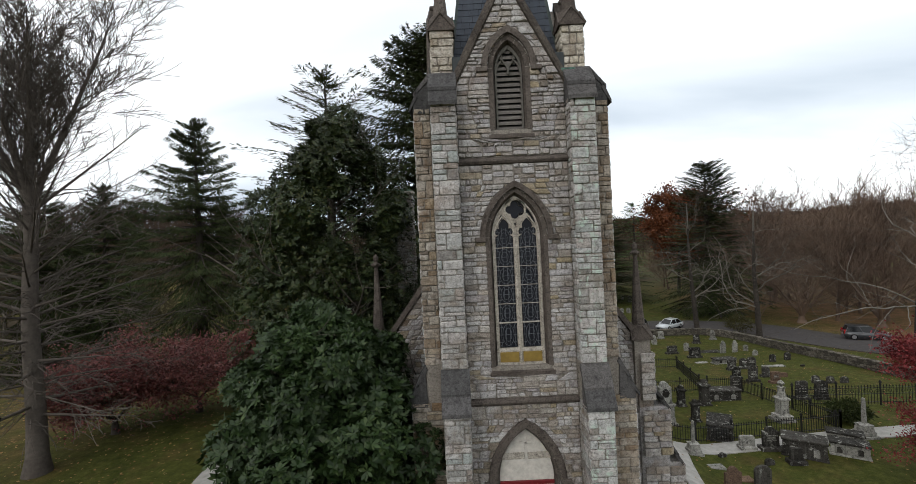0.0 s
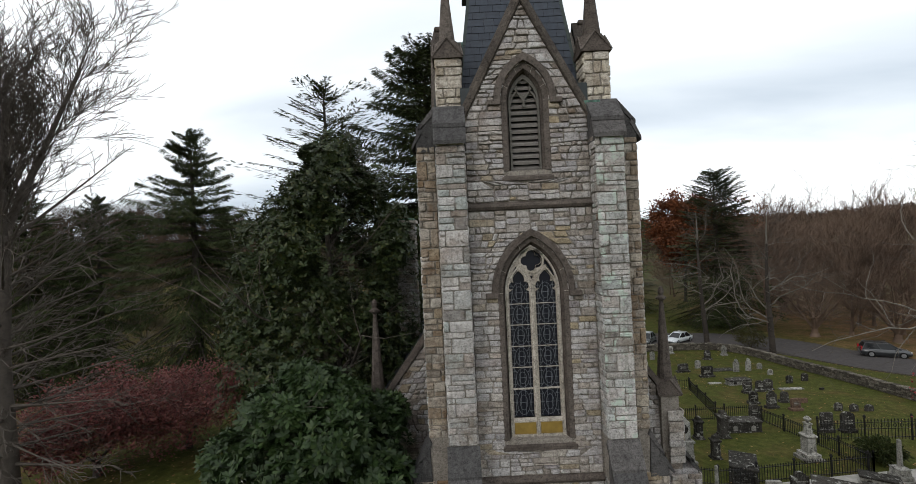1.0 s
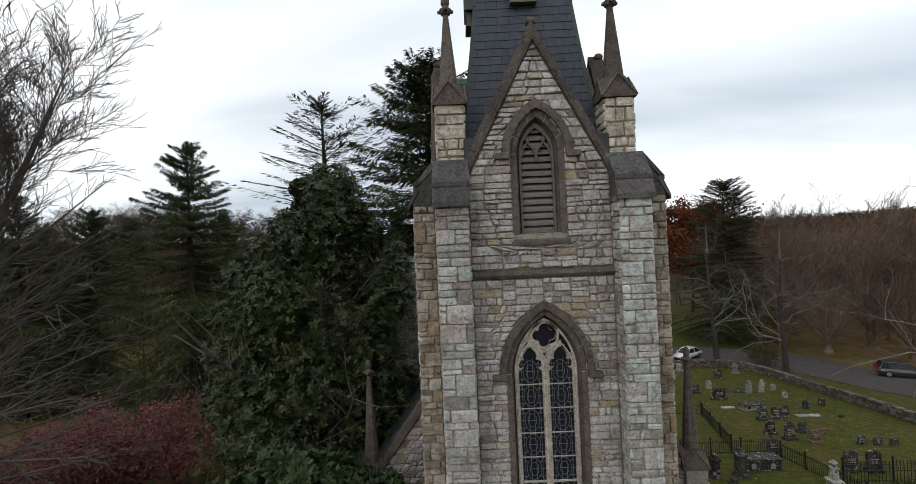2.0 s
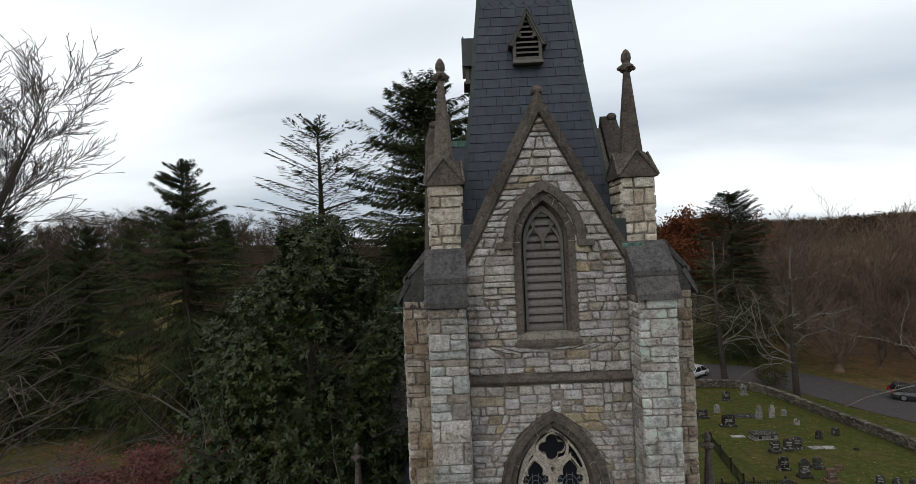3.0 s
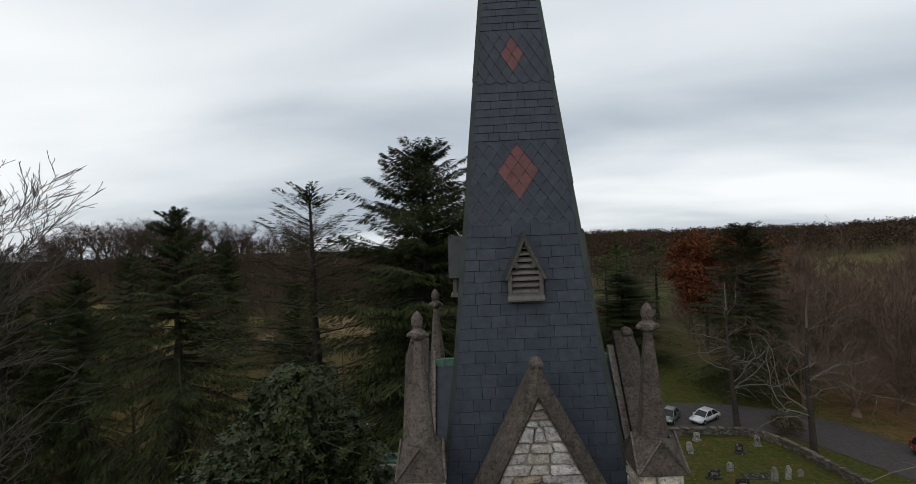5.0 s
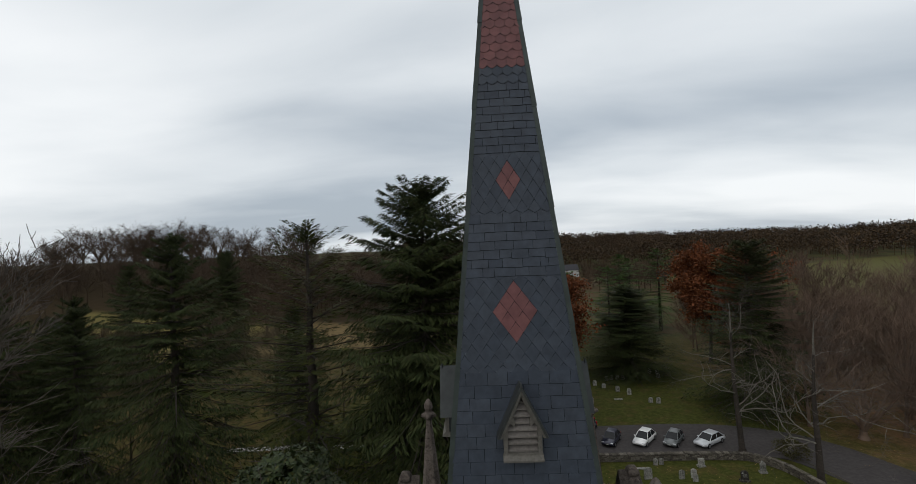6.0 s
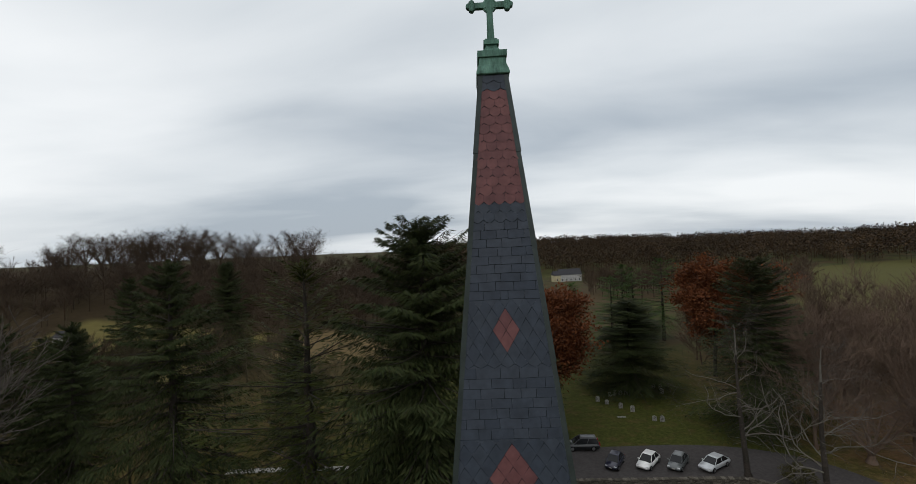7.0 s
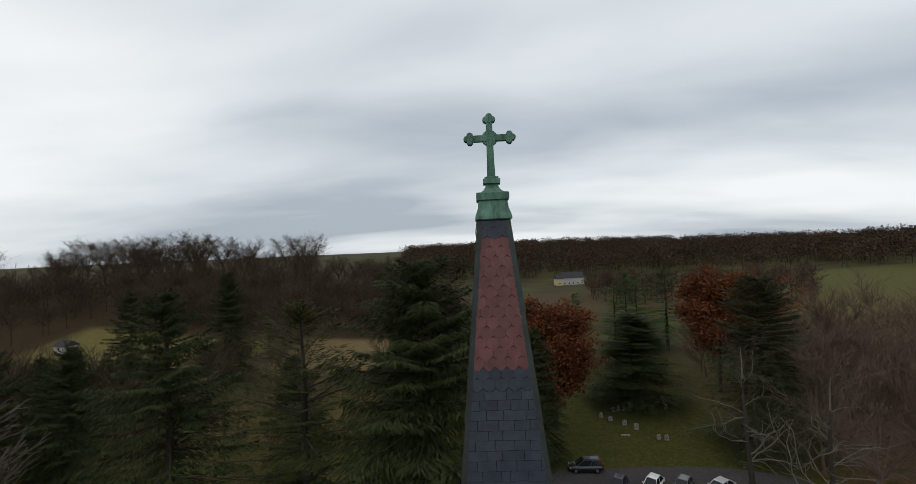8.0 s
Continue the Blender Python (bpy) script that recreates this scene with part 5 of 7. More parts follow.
# pale sycamores by the wall and road
for x, y, h, seed in ((33.2, 62.9, 18.5, 21), (36.7, 55.0, 17.5, 22), (44.4, 43.5, 22.0, 23)):
    bare_tree("sycamore_tree", x, y, "leafless sycamore with pale crooked branches", seed, M_BARK_DARK, h, "sycamores", thin=0.014, spread=1.0, levels=3, first=0.25, trunk_r=0.38, lift=0.5, kids=(18, 7, 5), limb=0.55, twist=0.62, slim=0.32, rise=0.02, seg=2, limb_mat=M_BARK_PALE, twig_mat=M_BARK)
for x, y, seed in ((50.0, 65.5, 31), (57.0, 60.5, 32)):
    bare_tree("vase_tree", x, y, "low leafless tree with many stems fanning from the ground", seed, M_TWIG, 8.5, "fanning bare trees", thin=0.02, spread=0.75, levels=3, first=0.25, trunk_r=0.4, kids=(10, 6, 4), limb=0.5, twist=0.25, forks=7)


def leaf_tree(name, x, y, label, seed, h, leaf, per, size, bark=M_BARK_DARK, spread_leaf=0.4, flat=0.6, group="", **kw):
    ob, tips = bare_tree(name, x, y, label, seed, bark, h, group, **kw)
    v, f = leafy(tips, np.random.default_rng(seed + 500), per, size, spread_leaf, flat)
    raw("crown", v, f, leaf, ob)
    return ob


JM = dict(levels=3, first=0.32, trunk_r=0.13, lift=0.22, kids=(10, 7, 5), limb=0.8, twist=0.4, forks=3)
leaf_tree("japanese_maple", -18.6, 23.6, "dark red Japanese maple with layered branches", 41, 4.1, M_MAPLE, 26, 0.125, flat=0.25, spread_leaf=0.32, group="red maples", spread=1.2, **JM)
leaf_tree("japanese_maple", -16.0, 26.8, "dark red Japanese maple with layered branches", 42, 4.7, M_MAPLE, 26, 0.125, flat=0.25, spread_leaf=0.32, group="red maples", spread=1.2, **JM)
leaf_tree("scarlet_shrub", 22.1, 17.6, "scarlet-leaved small tree beside the graves", 43, 5.2, M_SCARLET, 90, 0.10, spread_leaf=0.28, spread=0.42, levels=3, first=0.1, trunk_r=0.12, kids=(10, 8, 6), limb=0.6, forks=3)
OAK = dict(spread=0.9, levels=3, first=0.25, trunk_r=0.4, lift=0.6, kids=(22, 8, 6), limb=0.5, twist=0.35, thin=0.03)
leaf_tree("russet_oak", 51.0, 104.0, "broad oak holding russet leaves", 44, 21.5, M_RUSSET, 34, 0.5, spread_leaf=0.9, group="russet oaks", **OAK)
leaf_tree("russet_oak", 13.8, 86.0, "round orange-brown tree behind the church", 45, 17.5, M_RUSSET, 34, 0.42, spread_leaf=0.8, group="russet oaks", **OAK)


conifer("sparse_conifer", -10.4, 36.9, 24.3, "tall thin-crowned conifer with open upswept branches", "sparse", "", 30, 1.45)


# the evergreen magnolias beside the tower
def magnolia(x, y, seed, label, h, r, clumps, n, leaf, mat, low=1.0, belly=2.4, per=7, lump=0.8, loose=3000):
    """A broad evergreen: clumps of leaf rosettes over a branching frame, with gaps between them."""
    rng = np.random.default_rng(seed)
    ob = thing("magnolia_tree", x, y, gz(x, y), label, "tree", "magnolias")
    A, B, RA, RB, tips = grow(rng, h * 0.95, 0.9, levels=2, first=0.1, trunk_r=0.022 * h, lift=0.6, kids=(36, 8), limb=0.30 * r / 3.2, twist=0.3)
    v, f = tubes(A, B, np.array(RA), np.array(RB), 6)
    raw("trunk", v, f, M_BARK, ob, smooth=True)
    width = lambda t: r * np.maximum(0.0, 1 - np.abs(t - 0.22) ** belly / 0.78 ** belly) ** 0.75
    C, R = [], []
    for k in range(clumps):
        t = ((k + 0.5) / clumps) ** 0.9
        a = k * 2.399 + rng.normal(0, 0.25)
        rr = width(t) * (0.45 + 0.5 * rng.random())
        C.append((rr * math.cos(a), rr * math.sin(a), low + (h - low) * t + rng.normal(0, 0.25)))
        R.append(lump * (0.7 + 0.8 * rng.random()) * (1 - 0.35 * t))
    C, R = np.array(C), np.array(R)
    pick = rng.integers(0, len(C), n)
    d = unit(rng.normal(0, 1, (n, 3)) + np.array([0, 0, 0.3]))
    P = C[pick] + d * (R[pick] * (0.66 + 0.44 * rng.random(n) ** 0.7))[:, None] * np.array([1, 1, 0.8])
    keep = np.ones(n, bool)
    for c, q in zip(C, R):
        keep &= np.linalg.norm((P - c) / np.array([1, 1, 0.8]), axis=1) > q * 0.6
    # single sprays reach out past the clumps
    t, a = rng.random(loose), rng.random(loose) * 2 * math.pi
    rr = width(t) * (0.5 + 0.6 * rng.random(loose))
    sprays = np.stack([rr * np.cos(a), rr * np.sin(a), low + (h - low) * t], axis=1)
    P, d = np.concatenate([P[keep], sprays]), np.concatenate([d[keep], unit(sprays - np.array([0, 0, h * 0.3]) + rng.normal(0, 1.2, sprays.shape))])
    ax = unit(d + rng.normal(0, 0.35, d.shape) + np.array([0, 0, 0.45]))
    ref = unit(np.cross(ax, np.array([0.3, 0.5, 0.8])))
    oth = np.cross(ax, ref)
    V = []
    for k in range(per):
        th = 2 * math.pi * k / per + rng.random(len(P)) * 0.6
        rad = ref * np.cos(th)[:, None] + oth * np.sin(th)[:, None]
        D = unit(rad * 0.95 + ax * (0.05 + 0.55 * rng.random(len(P)))[:, None])
        L = leaf * (0.7 + 0.6 * rng.random(len(P)))
        V.append(blades(P, D, ax + rng.normal(0, 0.2, ax.shape), L, L * 0.40, 0.58))
    raw("crown", *joined(V), mat, ob)
    return ob


magnolia(-5.5, 20.6, 61, "tall dark olive-green magnolia behind the tower beside the nave", 14.9, 4.3, 84, 17000, 0.19, M_MAGNOLIA_B, 1.2, 3.2, 6, 0.95, 4200)
magnolia(-4.2, 13.6, 62, "broad glossy dark green magnolia against the tower", 7.3, 3.05, 40, 9500, 0.21, M_MAGNOLIA, 0.6, 2.4, 8, 0.85, 1500)


# ---- woods ----
def woods(name, label, pts, heights, mat, seed, spokes, kind="bare", width=0.1, squat=1.0):
    """Many far trees in one mesh: a trunk and a crown of spokes or clumps each."""
    rng = np.random.default_rng(seed)
    n = len(pts)
    base = np.column_stack([pts, ground_z(pts[:, 0], pts[:, 1])])
    h = heights
    sets = [tubes(base - np.array([0, 0, 0.5]), base + np.column_stack([np.zeros(n), np.zeros(n), h * 0.6]), 0.02 * h, 0.01 * h, 4)]
    u = rng.random((n, spokes))
    az = rng.random((n, spokes)) * 2 * math.pi
    if kind == "bare":
        foot = base[:, None] + np.stack([0 * u, 0 * u, h[:, None] * (0.22 + 0.4 * u)], axis=-1)
        D = np.stack([np.cos(az) * (0.9 - 0.5 * u) * squat, np.sin(az) * (0.9 - 0.5 * u) * squat, 0.55 + 0.6 * u + rng.normal(0, 0.15, u.shape)], axis=-1)
        L = h[:, None] * (0.30 + 0.30 * rng.random(u.shape)) * (1.05 - 0.3 * u)
        sets.append(blades(foot.reshape(-1, 3), D.reshape(-1, 3), rng.normal(0, 1, (n * spokes, 3)), L.ravel(), L.ravel() * width * 0.3, 0.3))
        foot2 = (foot + unit(D) * (L * (0.35 + 0.4 * rng.random(u.shape)))[..., None]).reshape(-1, 3)
        foot2 = np.repeat(foot2, 3, axis=0)
        D2 = unit(np.repeat(D.reshape(-1, 3), 3, axis=0)) + rng.normal(0, 0.45, foot2.shape)
        L2 = np.repeat(L.ravel(), 3) * 0.45
        sets.append(blades(foot2, D2, rng.normal(0, 1, foot2.shape), L2, L2 * width, 0.5))
    else:
        el = np.arcsin(rng.random(u.shape) * 1.5 - 0.5)
        rad = h[:, None] * 0.40 * (0.6 + 0.5 * u)
        P = base[:, None] + np.stack([rad * np.cos(az) * np.cos(el) * squat, rad * np.sin(az) * np.cos(el) * squat, h[:, None] * 0.55 + rad * np.sin(el) * 1.1], axis=-1)
        L = h[:, None] * (0.05 + 0.07 * rng.random(u.shape))
        sets.append(blades(P.reshape(-1, 3), rng.normal(0, 1, (n * spokes, 3)), rng.normal(0, 1, (n * spokes, 3)), L.ravel(), L.ravel() * 0.8, 0.5))
    v, f = joined(sets)
    ob = raw(name, v, f, mat)
    return tagged(ob, label, "trees", kind="stuff")


def scatter(rng, n, az0, az1, d0, d1, power=1.0):
    a = rng.uniform(az0, az1, n)
    d = d0 + (d1 - d0) * rng.random(n) ** power
    return np.column_stack([d * np.sin(a), d * np.cos(a)])


rw = np.random.default_rng(77)
M_WOOD_OCHRE = leaf_material("late_autumn_canopy", [(0.03451, 0.02379, 0.01605), (0.05062, 0.03271, 0.01925), (0.06444, 0.04214, 0.02139), (0.03912, 0.02974, 0.02406), (0.02762, 0.02479, 0.0187)], 0.9, 0.02, 0.0)
M_WOOD_GREY = leaf_material("grey_bare_canopy", [(0.046, 0.034, 0.026), (0.062, 0.045, 0.033), (0.075, 0.054, 0.038), (0.056, 0.036, 0.024)], 0.9, 0.05, 0.0)
p = scatter(rw, 2300, -0.16, 1.0, 420, 720, 0.8)
woods("hill_woods", "brown late-autumn woods on the far hill", p, rw.uniform(11, 19, len(p)), M_WOOD_OCHRE, 1, 100, "clump", squat=1.2)
p = scatter(rw, 110, -0.98, -0.16, 262, 330)
ridge_spots = p[:46]
woods("ridge_trees", "bare brush along the skyline ridge", p[46:], rw.uniform(7, 12, len(p) - 46), M_WOOD_GREY, 2, 80, "bare", 0.04)
p = scatter(rw, 760, -0.95, -0.05, 120, 265)
p = p[~((p[:, 0] > -142) & (p[:, 0] < -66) & (p[:, 1] > 100) & (p[:, 1] < 165))]
p = p[~((p[:, 0] > -62) & (p[:, 0] < -14) & (p[:, 1] > 100) & (p[:, 1] < 168))]
woods("slope_woods", "grey-brown leafless woods on the slope", p, rw.uniform(9, 16, len(p)), M_WOOD_GREY, 3, 80, "bare", 0.045)
MODEL = dict(thin=0.026, spread=0.8, levels=4, first=0.2, trunk_r=0.2, lift=0.75, limb=0.48, twist=0.28, slim=0.34, cling=(0.95, 0.55), rise=0.14)
WOODS = [  # number, azimuth from and to, distance from and to, size from and to
    (30, 0.60, 0.98, 86, 150, 0.85, 1.35), (30, -0.95, -0.34, 68, 130, 0.7, 1.15), (12, -0.30, 0.10, 70, 140, 0.7, 1.1), (9, 0.40, 0.58, 120, 180, 0.7, 1.1), (8, 0.52, 0.86, 82, 108, 1.15, 1.45)]
models = {}
for n, a0, a1, d0, d1, k0, k1 in WOODS:
    bark_ = M_TWIG if a0 > 0.1 else M_TWIG_DULL
    made = models.setdefault(a0 > 0.1, [])
    for k, (x, y) in enumerate(scatter(rw, n, a0, a1, d0, d1)):
        size = rw.uniform(k0, k1)
        turn_ = rw.uniform(0, 360)
        if len(made) < 3:
            ob, _ = bare_tree("bare_tree", x, y, "leafless brown tree in the woods around the churchyard" if a0 > 0.1 else "leafless dull olive-brown tree in the valley woods", 90 + len(made), bark_, 13.0, "leafless woods", rz=turn_, kids=((20, 7, 5, 3) if len(made) % 2 else (17, 7, 5, 4)) if a0 > 0.1 else ((15, 6, 4, 3) if len(made) % 2 else (13, 6, 5, 2)), **MODEL)
            made.append(ob)
        else:
            copy_thing(made[k % 3], pose(x, y, gz(x, y), 0, 0, turn_) @ Matrix.Scale(size, 4))
# round-headed trees along the skyline
ridge_models = [bare_tree("bare_tree", x, y, "round-headed leafless tree on the skyline ridge", 190 + k, M_WOOD_GREY, 13.5, "skyline trees", thin=0.03, spread=0.62, levels=3, first=0.3, trunk_r=0.42, lift=0.7, kids=(13, 7, 5), limb=0.46, twist=0.3, forks=6, slim=0.4, rise=0.03)[0] for k, (x, y) in enumerate(ridge_spots[:3])]
for k, (x, y) in enumerate(ridge_spots[3:]):
    copy_thing(ridge_models[k % 3], pose(x, y, gz(x, y), 0, 0, rw.uniform(0, 360)) @ Matrix.Scale(rw.uniform(0.9, 1.55), 4))
p = scatter(rw, 120, 0.24, 0.62, 240, 330)
woods("field_hedge_trees", "bare hedgerow trees between the fields", p, rw.uniform(9, 16, len(p)), M_WOOD_GREY, 6, 46, "bare", 0.09)

# ---- paths, road and churchyard wall ----
def spline(pts, n=12):
    P = [Vector(p) for p in pts]
    P = [P[0] * 2 - P[1]] + P + [P[-1] * 2 - P[-2]]
    out = []
    for i in range(1, len(P) - 2):
        for k in range(n):
            t = k / n
            a, b, c, d = P[i - 1:i + 3]
            out.append(0.5 * ((2 * b) + (c - a) * t + (2 * a - 5 * b + 4 * c - d) * t * t + (3 * b - a - 3 * c + d) * t ** 3))
    return out + [P[-2]]


def ribbon(name, pts, width, lift, mat, label, category, across=6, n=14):
    """A strip laid over the ground along a line of (x, y)."""
    line = spline(pts, n)
    V, F = [], []
    for i, p_ in enumerate(line):
        d = (line[min(i + 1, len(line) - 1)] - line[max(i - 1, 0)]).normalized()
        s = Vector((d.y, -d.x))
        w = width if not callable(width) else width(i / (len(line) - 1))
        for k in range(across + 1):
            q = p_ + s * w * (k / across - 0.5)
            V.append((q.x, q.y, gz(q.x, q.y) + lift))
    for i in range(len(line) - 1):
        for k in range(across):
            a = i * (across + 1) + k
            F.append((a, a + 1, a + across + 2, a + across + 1))
    ob = raw(name, V, F, mat)
    sol = ob.modifiers.new("thickness", "SOLIDIFY")
    sol.thickness, sol.offset = 0.12, -1
    return tagged(ob, label, category, kind="structure")


M_ASPHALT = simple("worn_asphalt", [(0.058, 0.053, 0.052)], 0.9, 0, 2.5, 0.3)
M_CONCRETE = simple("pale_concrete_path", [(0.30, 0.29, 0.27)], 0.9, 0, 3.0, 0.2)
M_DRYSTONE = stone_material("dry_wall_stone", [(0.0, (0.05625, 0.051, 0.045)), (0.5, (0.0975, 0.0885, 0.075)), (1.0, (0.1575, 0.1462, 0.1275))], (0.0375, 0.0375, 0.03), grain=8)
ribbon("road", [(2, 66.8), (16, 67.3), (30, 67.2), (40, 64), (44.3, 55), (47, 47), (53, 39), (64, 31), (84, 22)], 9.0, 0.05, M_ASPHALT, "worn grey asphalt church road and parking strip", "road")
ribbon("path", [(6.5, 22.7), (10.3, 23.15), (15, 23.65), (19.6, 24.1), (26, 24.6)], 1.25, 0.05, M_CONCRETE, "pale concrete churchyard path", "path")
ribbon("path", [(8.9, 14.5), (9.4, 18.2), (10.0, 20.5), (10.8, 22.9)], 0.8, 0.06, M_CONCRETE, "pale concrete path along the nave", "path")
ribbon("path", [(-10.0, 14.0), (-10.6, 18.2), (-11.0, 21.5), (-12.0, 27)], 1.25, 0.05, M_CONCRETE, "pale concrete lawn path", "path")
ribbon("path", [(-34, 67.2), (-26.6, 67.4), (-19, 67.6), (-10, 67.0)], 1.2, 0.06, M_CONCRETE, "pale concrete path beyond the spruces", "path")
ribbon("kerb", [(36.6, 63.0), (38.9, 59), (39.9, 54), (42.5, 45.0), (48.5, 36.5), (60, 27.4)], 0.16, 0.10, M_DRYSTONE, "low grey stone road kerb", "kerb", 1)

WALL_LINE = [(7.5, 61.6), (18, 61.4), (29, 61.2), (33.2, 60.4), (35.4, 57), (35.7, 50), (35.4, 43), (34.8, 37), (34.3, 29), (34, 20)]


def churchyard_wall():
    rng = np.random.default_rng(9)
    ob = thing("churchyard_wall", 0, 0, 0, "low dry stone churchyard wall with rough coping", "wall", kind="structure")
    line = spline(WALL_LINE, 10)
    rings = []
    for i, p_ in enumerate(line):
        d = (line[min(i + 1, len(line) - 1)] - line[max(i - 1, 0)]).normalized()
        s = Vector((d.y, -d.x)) * 0.22
        g = gz(p_.x, p_.y)
        rings.append([(p_.x - s.x, p_.y - s.y, g - 0.3), (p_.x + s.x, p_.y + s.y, g - 0.3), (p_.x + s.x, p_.y + s.y, g + 0.80), (p_.x - s.x, p_.y - s.y, g + 0.80)])
    part("wall_core", loft(bmesh.new(), rings), M_DRYSTONE, ob)
    # stones on the churchyard side and the coping
    sets_v, sets_f, n0 = [], [], 0
    cum = [0.0]
    for a, b in zip(line, line[1:]):
        cum.append(cum[-1] + (b - a).length)

    def at(u):
        i = max(0, min(len(line) - 2, int(np.searchsorted(cum, u)) - 1))
        t = (u - cum[i]) / max(1e-6, cum[i + 1] - cum[i])
        p_ = line[i].lerp(line[i + 1], t)
        d = (line[i + 1] - line[i]).normalized()
        return p_, d

    for q in rubble(rng, 0.02, 0.80, lambda z: [(0.2, cum[-1] - 0.2)], 0.10, 0.2, (0.22, 0.55)):
        for sd in (1,):
            v, f = stone_shape(rng, q, rng.uniform(0.02, 0.06))
            w = []
            for u, z, dd in v:
                p_, d = at(u)
                w.append((p_.x + d.y * sd * (0.22 + dd), p_.y - d.x * sd * (0.22 + dd), gz(p_.x, p_.y) + z))
            sets_v.append(np.array(w)); sets_f.extend([tuple(k + n0 for k in g) for g in f]); n0 += len(w)
    tagged(raw("stonework", np.concatenate(sets_v), sets_f, M_DRYSTONE, ob), kind="stuff")
    u = 0.3
    k = 0
    while u < cum[-1] - 0.5 and k < 240:
        w = rng.uniform(0.28, 0.6)
        p_, d = at(u + w / 2)
        bm = boxes((-w / 2 + 0.01, w / 2 - 0.01, -0.28 + rng.normal(0, 0.02), 0.28, 0.78, 0.90 + rng.normal(0, 0.025)), bevel=0.03)
        bmesh.ops.rotate(bm, matrix=Matrix.Rotation(rng.normal(0, 0.05), 3, "Y"), verts=bm.verts)
        o_ = part("coping_stone", bm, M_DRYSTONE, ob)
        o_.matrix_basis = Matrix.Translation((p_.x, p_.y, gz(p_.x, p_.y))) @ Matrix.Rotation(math.atan2(d.y, d.x), 4, "Z")
        u += w
        k += 1
    return ob


# ---- graves ----
M_MARBLE = stone_material("weathered_white_marble", [(0.0, (0.192, 0.192, 0.1824)), (0.5, (0.256, 0.256, 0.2464)), (1.0, (0.3072, 0.3072, 0.2944))], (0.0384, 0.0384, 0.0352), grain=4, relief=0.2, streak=0.9, blotch=(0.048, 0.048, 0.044))
M_GRANITE = stone_material("dark_lichened_stone", [(0.0, (0.0231, 0.02184, 0.02016)), (0.5, (0.0357, 0.0336, 0.03108)), (1.0, (0.0504, 0.04746, 0.04368))], (0.14, 0.14, 0.13), grain=5, relief=0.25, streak=0.5, blotch=(0.27, 0.27, 0.25))
M_REDSTONE = stone_material("brown_gravestone", [(0.0, (0.10, 0.068, 0.052)), (1.0, (0.15, 0.10, 0.075))], (0.05, 0.045, 0.04), grain=6, relief=0.25)
GRAVE_MATS = {"white": (M_MARBLE, "weathered white marble"), "dark": (M_GRANITE, "dark lichen-stained granite"), "brown": (M_REDSTONE, "brown sandstone")}


def tablet(bm, w, h, t, top="round", y=0.0):
    if top == "round":
        pts = [(-w / 2, 0)] + [(-w / 2 * math.cos(a), h - w * 0.32 + w * 0.32 * math.sin(a)) for a in np.linspace(0, math.pi, 9)] + [(w / 2, 0)]
    elif top == "shoulder":
        pts = [(-w / 2, 0), (-w / 2, h * 0.78), (-w * 0.32, h * 0.78)] + [(-w * 0.32 * math.cos(a), h * 0.8 + h * 0.2 * math.sin(a)) for a in np.linspace(0, math.pi, 7)] + [(w * 0.32, h * 0.78), (w / 2, h * 0.78), (w / 2, 0)]
    else:
        pts = [(-w / 2, 0), (-w / 2, h * 0.93), (-w * 0.42, h), (w * 0.42, h), (w / 2, h * 0.93), (w / 2, 0)]
    return prism(bm, pts[::-1], [], y - t / 2, y + t / 2)


def headstone(x, y, w, h, tone="white", top="round", base=0.0, rz=0.0, lean=0.0):
    mat, words = GRAVE_MATS[tone]
    ob = thing("headstone", x, y, gz(x, y) - 0.04, f"{words} headstone with {'rounded' if top == 'round' else 'shaped' if top == 'shoulder' else 'flat'} top", "gravestone", "churchyard graves", rz=rz)
    if base:
        part("plinth", boxes((-w / 2 - base, w / 2 + base, -0.25, 0.25, -0.2, 0.24), bevel=0.02), mat, ob)
    bm = tablet(bmesh.new(), w, h, 0.13 + 0.05 * bool(base), top)
    bmesh.ops.translate(bm, vec=(0, 0, 0.2 if base else -0.1), verts=bm.verts)
    bmesh.ops.rotate(bm, matrix=Matrix.Rotation(lean, 3, "X"), verts=bm.verts)
    part("tablet", bm, mat, ob)
    z0 = (0.2 if base else 0) + h * 0.35
    for k in range(3):
        ww = w * (0.30 - 0.05 * (k % 2))
        part("inscription_bar", boxes((-ww, ww, -0.125 if base else -0.073, -0.05, z0 + k * 0.11, z0 + k * 0.11 + 0.035)), M_GRANITE if tone == "white" else M_MARBLE, ob) if h > 0.7 else None
    return ob


